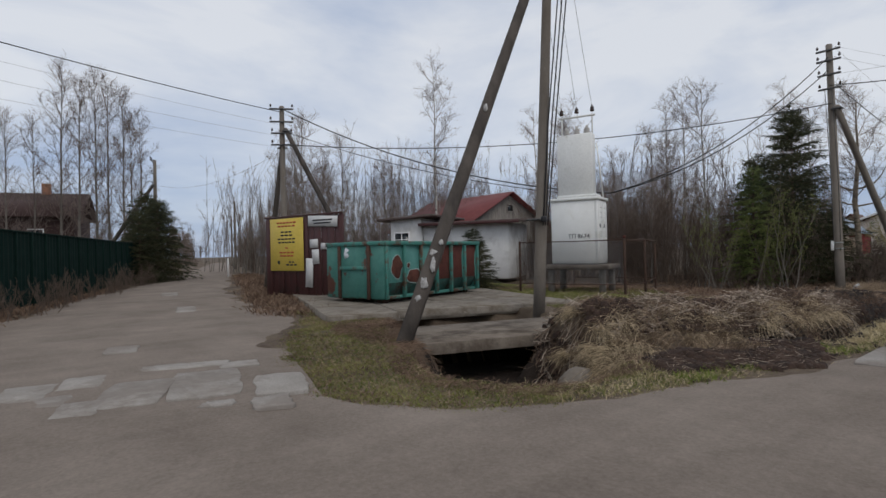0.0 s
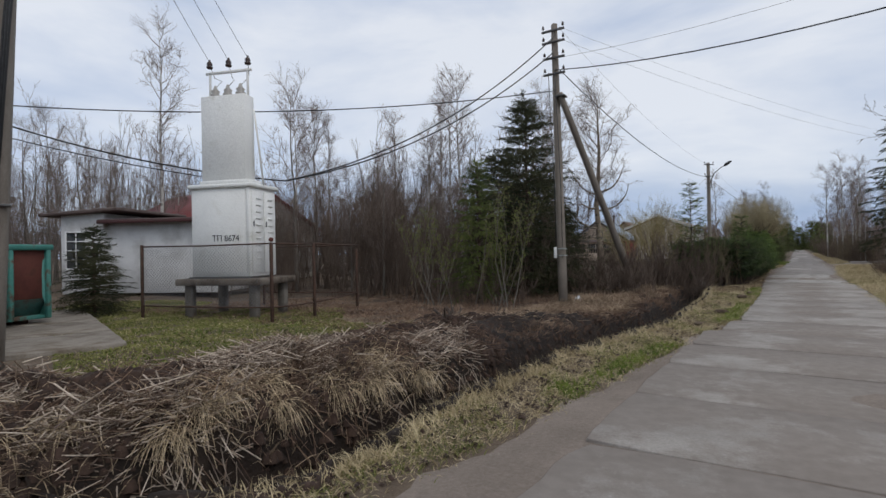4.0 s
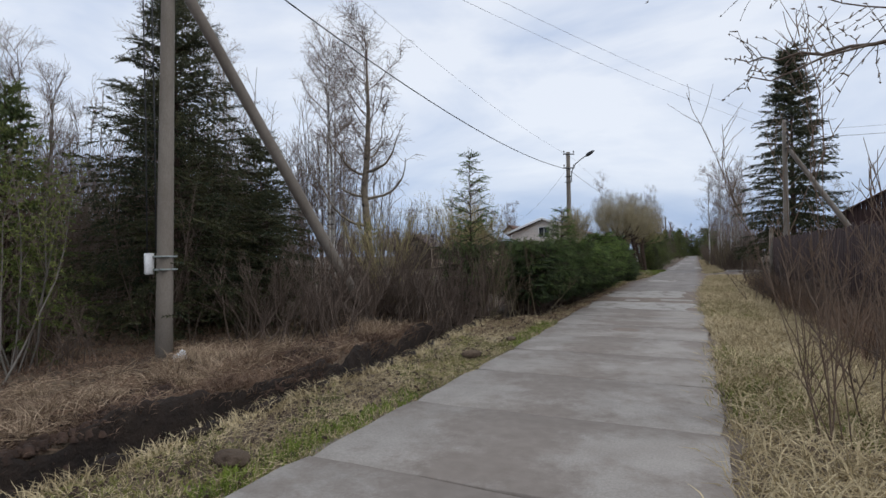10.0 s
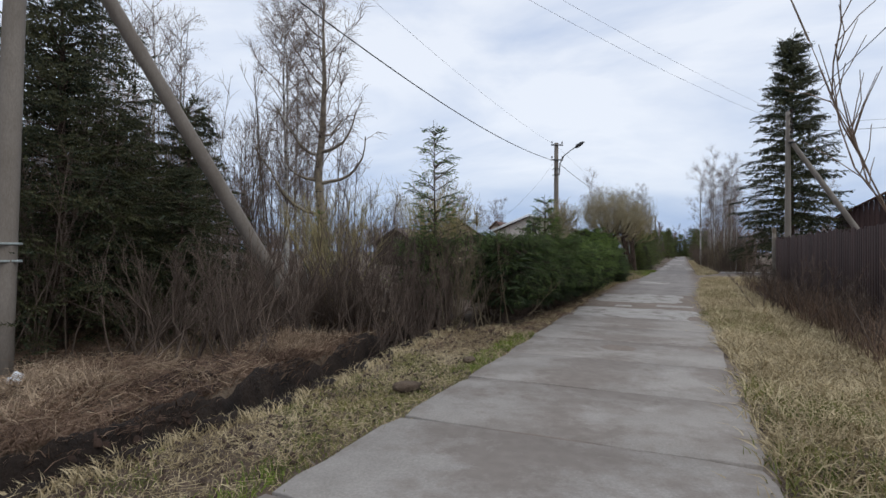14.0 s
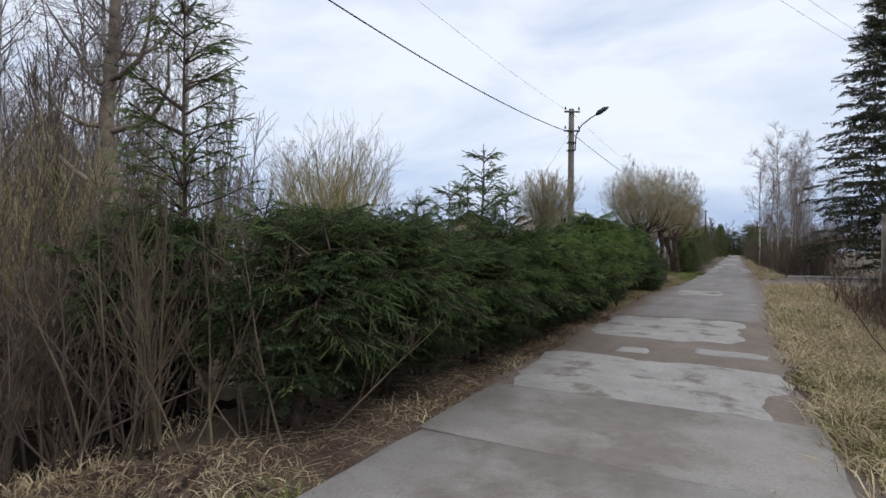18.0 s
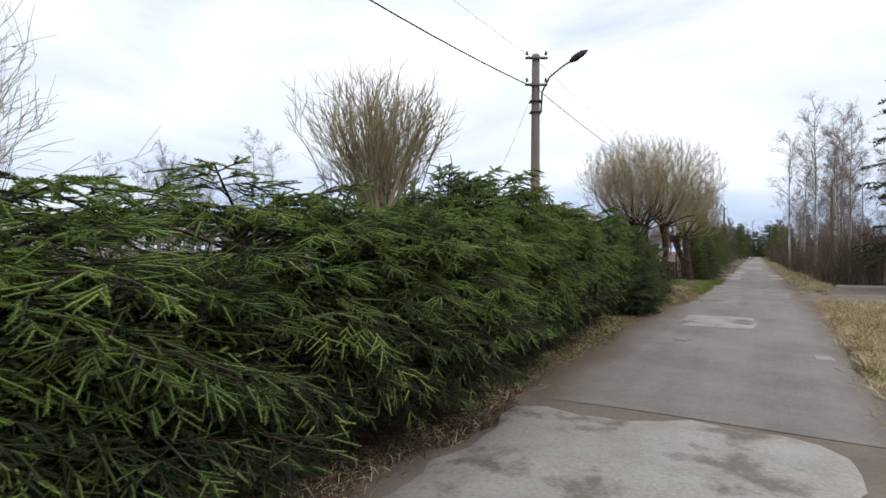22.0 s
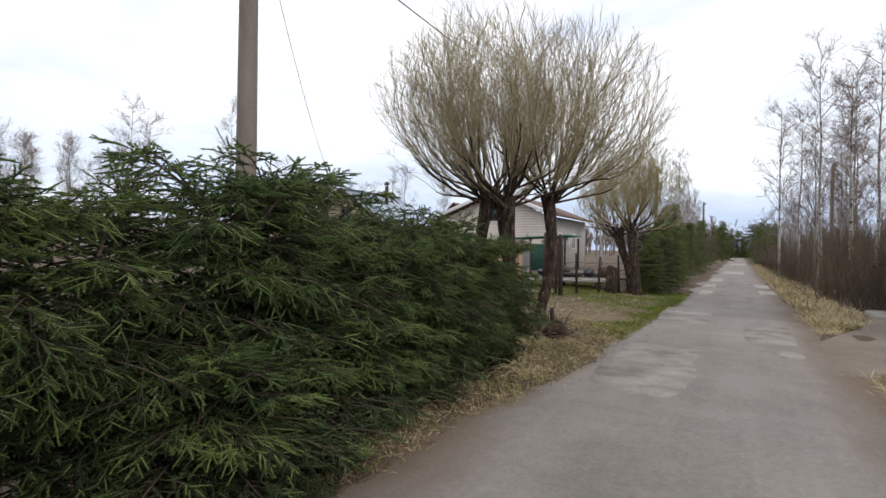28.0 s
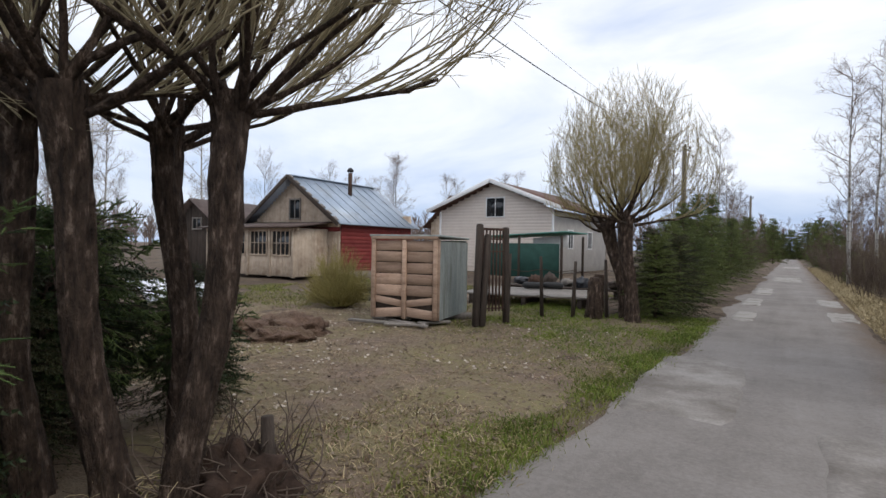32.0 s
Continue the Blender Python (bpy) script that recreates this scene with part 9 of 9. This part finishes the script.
blades("tussock", "brown tussocks of dead grass along the ditch bank", zone(10000, -9, -3, 16, 30.5, lambda x, y: (x < ditch_x(y) - 0.8) & (x > ditch_x(y) - 3.8) & (y > 19) & (np.sin(2.1 * x + y) + np.sin(1.9 * y) > 0.5), r), 0.15, 0.42, 0.005, 0.7, "straw_grey", r, (0.15, -0.1), 0.06)


def lying(name, label, pts, lo, hi, rad, mat, r, lift=0.05, tilt=0.2, category="reeds"):
    """Fallen stalks strewn over the ground."""
    n = len(pts)
    L = r.uniform(lo, hi, n)
    a = r.random(n) * 6.28
    d = unit(np.c_[np.cos(a), np.sin(a), r.normal(0, tilt, n)])
    c = np.c_[pts, rough_height(pts[:, 0], pts[:, 1]) + lift * r.random(n)]
    s = c - d * (L / 2)[:, None]
    e = c + d * (L / 2)[:, None] + np.c_[np.zeros((n, 2)), np.zeros(n)]
    s[:, 2] = np.maximum(s[:, 2], rough_height(s[:, 0], s[:, 1]) - 0.02)
    e[:, 2] = np.maximum(e[:, 2], rough_height(e[:, 0], e[:, 1]) - 0.02)
    b = Buf().sticks(s, e, rad, rad * 0.7, 3)
    return tagged(part(name, b, M[mat]), label, category, "", "stuff")


heapz = lambda x, y: (x < ditch_x(y) - 0.25) & (x > ditch_x(y) - 3.4) & heap_s(x, y)
tuftz = lambda x, y: heapz(x, y) & (np.sin(4.1 * x + 1.7 * y) + np.sin(3.3 * y - 2.3 * x) + 0.7 * np.sin(9 * x + 7 * y) > -0.25)
lying("cut_reeds", "heaped cut reeds and dead stalks along the ditch", zone(9500, -9.5, -3, 6.2, 14.5, tuftz, r), 0.07, 0.38, 0.0046, "straw_pale", r, 0.13, 0.35)
lying("thick_reeds", "pale thick reed stems on the cleared heap", zone(1500, -9.0, -3.2, 6.6, 13.5, tuftz, r), 0.12, 0.42, 0.007, "straw_pale", r, 0.2, 0.4)
lying("dark_reeds", "dark rotting stalks along the ditch", zone(5000, -9.5, -3, 6.2, 14.2, heapz, r), 0.08, 0.4, 0.004, "straw_brown", r, 0.16, 0.4)
lying("bank_stalks", "brown fallen stalks on the ditch bank", zone(9000, -7, -3, 16, 30, lambda x, y: (x < ditch_x(y) - 0.7) & (x > ditch_x(y) - 3.2) & (y > 18.5), r), 0.1, 0.5, 0.004, "straw_brown", r, 0.1, 0.3)
lying("pale_stalks", "pale fallen stalks on the ditch bank", zone(4500, -8, -3, 16, 30, lambda x, y: (x < ditch_x(y) - 0.5) & (x > ditch_x(y) - 4), r), 0.08, 0.4, 0.004, "straw_grey", r, 0.12, 0.3)
lying("verge_stalks", "fallen straw on the verge", zone(9000, -3, 0, 5, 57, lambda x, y: (x < road_left(y)) & (x > road_left(y) - 1.0), r), 0.05, 0.2, 0.002, "straw", r, 0.04, 0.15)
lying("verge_stalks_far", "fallen straw on the verge", zone(9000, 2, 5, 14, 62, lambda x, y: (x > road_right(y)) & (x < road_right(y) + 2) & ~drive(x, y), r), 0.12, 0.4, 0.003, "straw", r, 0.1, 0.25)


def chips(name, label, pts, size, mat, r, category, lift=0.012, lumps=False):
    """Leaves, clods and pebbles lying about; lumps are rounder and of more uneven size."""
    n = len(pts)
    z = rough_height(pts[:, 0], pts[:, 1])
    c = np.c_[pts, z + lift]
    a = r.random(n) * 6.28
    s = size * ((0.25 + 1.5 * r.random(n) ** 3) if lumps else (0.4 + r.random(n)))
    if lumps:
        q = np.arange(6)[None] * 1.047 + a[:, None]
        e = s[:, None] * (0.75 + 0.5 * r.random((n, 6)))
        low = np.stack([c[:, :1] + np.cos(q) * e, c[:, 1:2] + np.sin(q) * e * 0.8, np.repeat(c[:, 2:] - 0.4 * s[:, None], 6, 1)], -1)
        high = np.stack([c[:, :1] + np.cos(q + 0.3) * e * 0.6, c[:, 1:2] + np.sin(q + 0.3) * e * 0.5, c[:, 2:] + s[:, None] * (0.25 + 0.4 * r.random((n, 6)))], -1)
        v = np.concatenate([low, high, (c + np.c_[np.zeros((n, 2)), s * 0.6])[:, None]], 1).reshape(-1, 3)
        k = np.arange(n)[:, None] * 13
        b = Buf().add(v, np.concatenate([k + np.array([[i, (i + 1) % 6, 6 + (i + 1) % 6, 6 + i]]) for i in range(6)]), np.concatenate([k + np.array([[6 + i, 6 + (i + 1) % 6, 12]]) for i in range(6)]))
        return tagged(part(name, b, M[mat]), label, category, "", "stuff")
    u_ = np.c_[np.cos(a), np.sin(a), r.normal(0, 0.25, n)] * s[:, None]
    w_ = np.c_[-np.sin(a), np.cos(a), r.normal(0, 0.25, n)] * (s * 0.6)[:, None]
    up = np.c_[r.normal(0, 0.2, (n, 2)) * s[:, None], s * 0.65]
    v = np.stack([c - u_, c + w_, c + u_, c - w_, c + up], 1).reshape(-1, 3)
    k = np.arange(n)[:, None] * 5
    b = Buf().add(v, None, np.concatenate([k + np.array([[i, j, 4]]) for i, j in ((0, 3), (3, 2), (2, 1), (1, 0))]))
    return tagged(part(name, b, M[mat]), label, category, "", "stuff")


def hanging_tufts(name, label, pts, strands, length, mat, r, out):
    """Tussocks of long dead grass that arch over and hang down."""
    b = Buf()
    n = len(pts)
    c = np.repeat(np.c_[pts, rough_height(pts[:, 0], pts[:, 1]) + 0.02], strands, 0) + r.normal(0, 0.05, (n * strands, 3)) * (1, 1, 0.2)
    d = unit(np.c_[r.normal(0, 0.55, (n * strands, 2)) + np.array(out), 0.7 + 0.5 * r.random(n * strands)])
    L = length * (0.5 + r.random(n * strands))
    pl = [c]
    for k in range(5):
        d = unit(d + np.array((out[0] * 0.15, out[1] * 0.15, -0.42)) + r.normal(0, 0.08, d.shape))
        pl.append(pl[-1] + d * (L / 5)[:, None])
    polysticks(b, np.stack(pl, 1), 0.0036, 0.0016, 3)
    return tagged(part(name, b, M[mat]), label, "dead grass", "", "stuff")


hanging_tufts("hanging_grass", "pale tussocks of dead grass hanging over the ditch", zone(30, -7, -3, 6.4, 12.6, lambda x, y: dry_pit(x, y) & heap_s(x, y) & (x - ditch_x(y) > -0.85) & (x - ditch_x(y) < np.interp(y, [7, 8, 10], [0.4, 0.1, -0.35])), r), 120, 0.36, "straw_dry", r, (0.55, -0.45))
hanging_tufts("pit_grass", "dead grass hanging into the culvert pit", zone(14, -5.6, -3.6, 6.0, 8.0, lambda x, y: (np.abs(((pit_frame(x, y)[0] - 0.1) / 1.25) ** 2 + ((pit_frame(x, y)[1] - 0.35) / 1.6) ** 2 - 1.25) < 0.22) & (pit_frame(x, y)[0] > 0.3), r), 110, 0.36, "straw_dry", r, (-0.4, -0.6))
hanging_tufts("bank_tussock", "brown tussocks by the leaning pole", zone(26, -7.5, -3.4, 20, 27.5, lambda x, y: (x < ditch_x(y) - 0.7) & (x > ditch_x(y) - 3.6), r), 110, 0.34, "straw_grey", r, (0.1, -0.1))
hanging_tufts("arching_grass", "arching dead grass stems at the hedge foot", np.array([(-1.05, 52.1), (-1.15, 52.25), (-0.95, 51.95)]), 16, 0.62, "straw", r, (0.1, -0.35))
hanging_tufts("hedge_tussock", "straw tussocks at the hedge foot", zone(16, -2.4, -1.2, 46, 54.6, lambda x, y: x < road_left(y) - 0.35, r), 90, 0.3, "straw", r, (0.35, -0.1))
chips("leaf_litter", "dry leaves and wood chips on the yard ground", zone(14000, -13, -0.6, 55.5, 66, lambda x, y: x < road_left(y) - 0.2, r), 0.026, "leaf_litter", r, "leaf litter", 0.026)
lying("yard_stalks", "fine dry stalks and twigs on the bare yard", zone(9000, -9, -0.8, 55.3, 64, lambda x, y: x < road_left(y) - 0.3, r), 0.03, 0.16, 0.0025, "straw_grey", r, 0.05, 0.08, "twigs")
chips("pale_chips", "whitish dry leaves and chips on the bare yard", zone(800, -9, -1.2, 56, 63, lambda x, y: (x < road_left(y) - 0.9) & (np.sin(1.3 * x + y) + np.sin(2.2 * y - x) > -0.2), r), 0.027, "paper_leaf", r, "leaf litter", 0.03)
chips("pebbles", "small stones and crumbs on the road", zone(3200, -8, 3.2, 0, 60, lambda x, y: (x > road_left(y) - 0.1) & (x < road_right(y) + 0.2) & ((np.abs(x - road_left(y)) < 0.5) | (np.abs(x - road_right(y)) < 0.5) | (np.sin(x * 9 + y * 7) > 0.9)), r), 0.012, "old_concrete", r, "pebbles")
chips("heap_clods", "dark wet clods between the heaped reeds", zone(10000, -9, -3, 6.3, 14.5, lambda x, y: heapz(x, y) & (~tuftz(x, y) | (np.sin(5 * x + 3) * np.sin(4 * y) > 0.55)), r), 0.052, "clod", r, "clods", 0.07, True)
chips("clods", "dark soil clods along the ditch", zone(13000, -8, -2.5, 6, 26, lambda x, y: (x < ditch_x(y) - 0.3) & (x > ditch_x(y) - 2.8) & heap_s(x, y) & ((np.abs(y - 16) < 3.2) | (np.sin(x * 3 + y * 2) > 0.3)), r), 0.042, "clod", r, "clods", 0.055, True)
lying("pit_litter", "brown stalks and roots round the culvert pit", zone(2600, -9, -3.6, 3.2, 7.2, lambda x, y: (pit_frame(x, y)[1] > -1.0) & ((pit_frame(x, y)[0] - 0.1) ** 2 / 3.0 + (pit_frame(x, y)[1] - 0.35) ** 2 / 5.0 < 1) & ((((pit_frame(x, y)[0] - 0.1) / 1.15) ** 2 + ((pit_frame(x, y)[1] - 0.35) / 1.5) ** 2) > 1), r), 0.05, 0.28, 0.003, "straw_brown", r, 0.05, 0.25)
lying("slab_litter", "dead stalks on the bank beside the culvert slab", zone(2500, -10, -6.5, 4.6, 7.2, lambda x, y: (pit_frame(x, y)[0] < -0.95) & (pit_frame(x, y)[0] > -2.3) & (pit_frame(x, y)[1] < 0.2), r), 0.05, 0.28, 0.003, "straw_brown", r, 0.06, 0.25)
chips("spilt_earth", "dark earth spilt over the verge from the ditch", zone(9000, -4.4, -1.8, 6.2, 10.2, spill, r), 0.05, "clod", r, "earth", 0.012, True)
lying("spill_stalks", "broken stalks and roots in the spilt earth", zone(500, -4.4, -1.8, 6.2, 10.2, spill, r), 0.05, 0.25, 0.0035, "straw_pale", r, 0.06, 0.25)
chips("verge_crumbs", "scattered dark crumbs of earth on the verge", zone(1500, -4.5, -0.8, 6, 30, lv, r), 0.035, "clod", r, "clods")

# ---- small things ----
for k, (x, y, s) in enumerate(((-1.12, 21.1, 0.16), (-1.05, 25.6, 0.15), (-0.95, 27.2, 0.11), (-1.3, 18.9, 0.1))):
    ob = tagged(part("soil_clod", lump(np.random.default_rng(700 + k), s, s * 0.7, s * 0.4), M["soil"]), "dark clod of earth on the grass verge", "clod", "clods")
    ob.matrix_basis = pose(x, y, 0.03, 0, 0, 40 * k)
bag = tagged(part("plastic_bag", lump(np.random.default_rng(720), 0.13, 0.09, 0.13, 3, 0.5), M["plastic_white"]), "crumpled pale blue plastic bag beside the pole", "plastic bag")
bag.matrix_basis = pose(-5.6, 24.25, float(height(-5.6, 24.25)) + 0.1)
for k, (x, y, s) in enumerate(((-5.7, 16.6, 0.85), (-5.0, 17.4, 0.7), (-6.3, 17.9, 0.75), (-4.6, 16.3, 0.5))):
    rs = np.random.default_rng(740 + k)
    sp_ = thing("uprooted_stump", "dark uprooted stump with broken roots", "stump", (x, y, float(height(x, y))), 60 * k, "uprooted stumps")
    part("root_ball", lump(rs, 0.22 * s, 0.2 * s, 0.2 * s, 3, 0.4), M["soil"], sp_)
    for j in range(7):
        d_ = (rs.normal(), rs.normal(), 0.5 + rs.random())
        part("root", Buf().tube(limb((0, 0, 0.05), d_, 0.5 * s, rs, 0.05, 0.25, 5), [0.045 * s, 0.04 * s, 0.03 * s, 0.022 * s, 0.008], 6), M["dark_wood"], sp_)
for k, (x, y, sx, sz) in enumerate(((-6.5, 59.6, 0.75, 0.3), (-5.9, 58.9, 0.5, 0.2), (-7.2, 59.2, 0.5, 0.22))):
    eh = tagged(part("earth_heap", lump(np.random.default_rng(770 + k), sx, sx * 0.8, sz, 4, 0.35, 3.5), M["dug_earth"]), "low heap of reddish-brown dug earth in the yard", "earth heap", "earth heaps")
    eh.matrix_basis = pose(x, y, 0.02, 0, 0, 50 * k)
stake = thing("stake", "short broken wooden stake by the willow", "stake", (-1.68, 55.25, 0), 0)
part("stake_body", Buf().tube([(0, 0, -0.1), (0.01, 0, 0.2), (-0.01, 0, 0.48)], [0.05, 0.048, 0.04], 7), M["dark_wood"], stake)
rs = np.random.default_rng(760)
b = Buf()
base = np.array([limb((rs.normal(0, 0.25), rs.normal(0, 0.18), 0.02), (rs.normal(), rs.normal(), 0.5), 0.62, rs, -0.05, 0.35, 5) for k in range(190)])
polysticks(b, base, 0.009, 0.003)
bp_ = thing("branch_pile", "small heap of cut branches at the willow's foot", "branches", (-1.82, 55.12, 0))
part("branch_mass", b, M["brush_twig"], bp_)["kind"] = "stuff"
part("root_mound", lump(rs, 0.42, 0.3, 0.3, 4, 0.5, 4.0), M["clod"], bp_)
edgez = lambda x, y: (x < road_left(y) + 0.05) & (x > road_left(y) - 0.55 - 0.25 * np.sin(y * 1.7))
blades("yard_edge_grass", "green grass along the road by the yard", zone(4500, -2.4, 0, 56.0, 64, lambda x, y: edgez(x, y) & (np.sin(2.9 * y) + np.sin(1.3 * y + 4 * x) > -0.4), r), 0.05, 0.12, 0.005, 0.5, "grass_fresh", r, clump=0.1)
blades("yard_edge_dull", "yellowish grass along the road by the yard", zone(5000, -2.4, 0, 55.5, 64, edgez, r), 0.05, 0.13, 0.005, 0.7, "grass", r, clump=0.1)
chips("gravel", "fine grey gravel at the road edge", zone(7000, -1.6, 3.2, 38, 66, lambda x, y: (np.abs(x - road_left(y) - 0.25) < 0.4 * np.abs(np.sin(0.7 * y)) + 0.1) | (np.abs(x - road_right(y) + 0.15) < 0.3), r), 0.011, "old_concrete", r, "gravel")
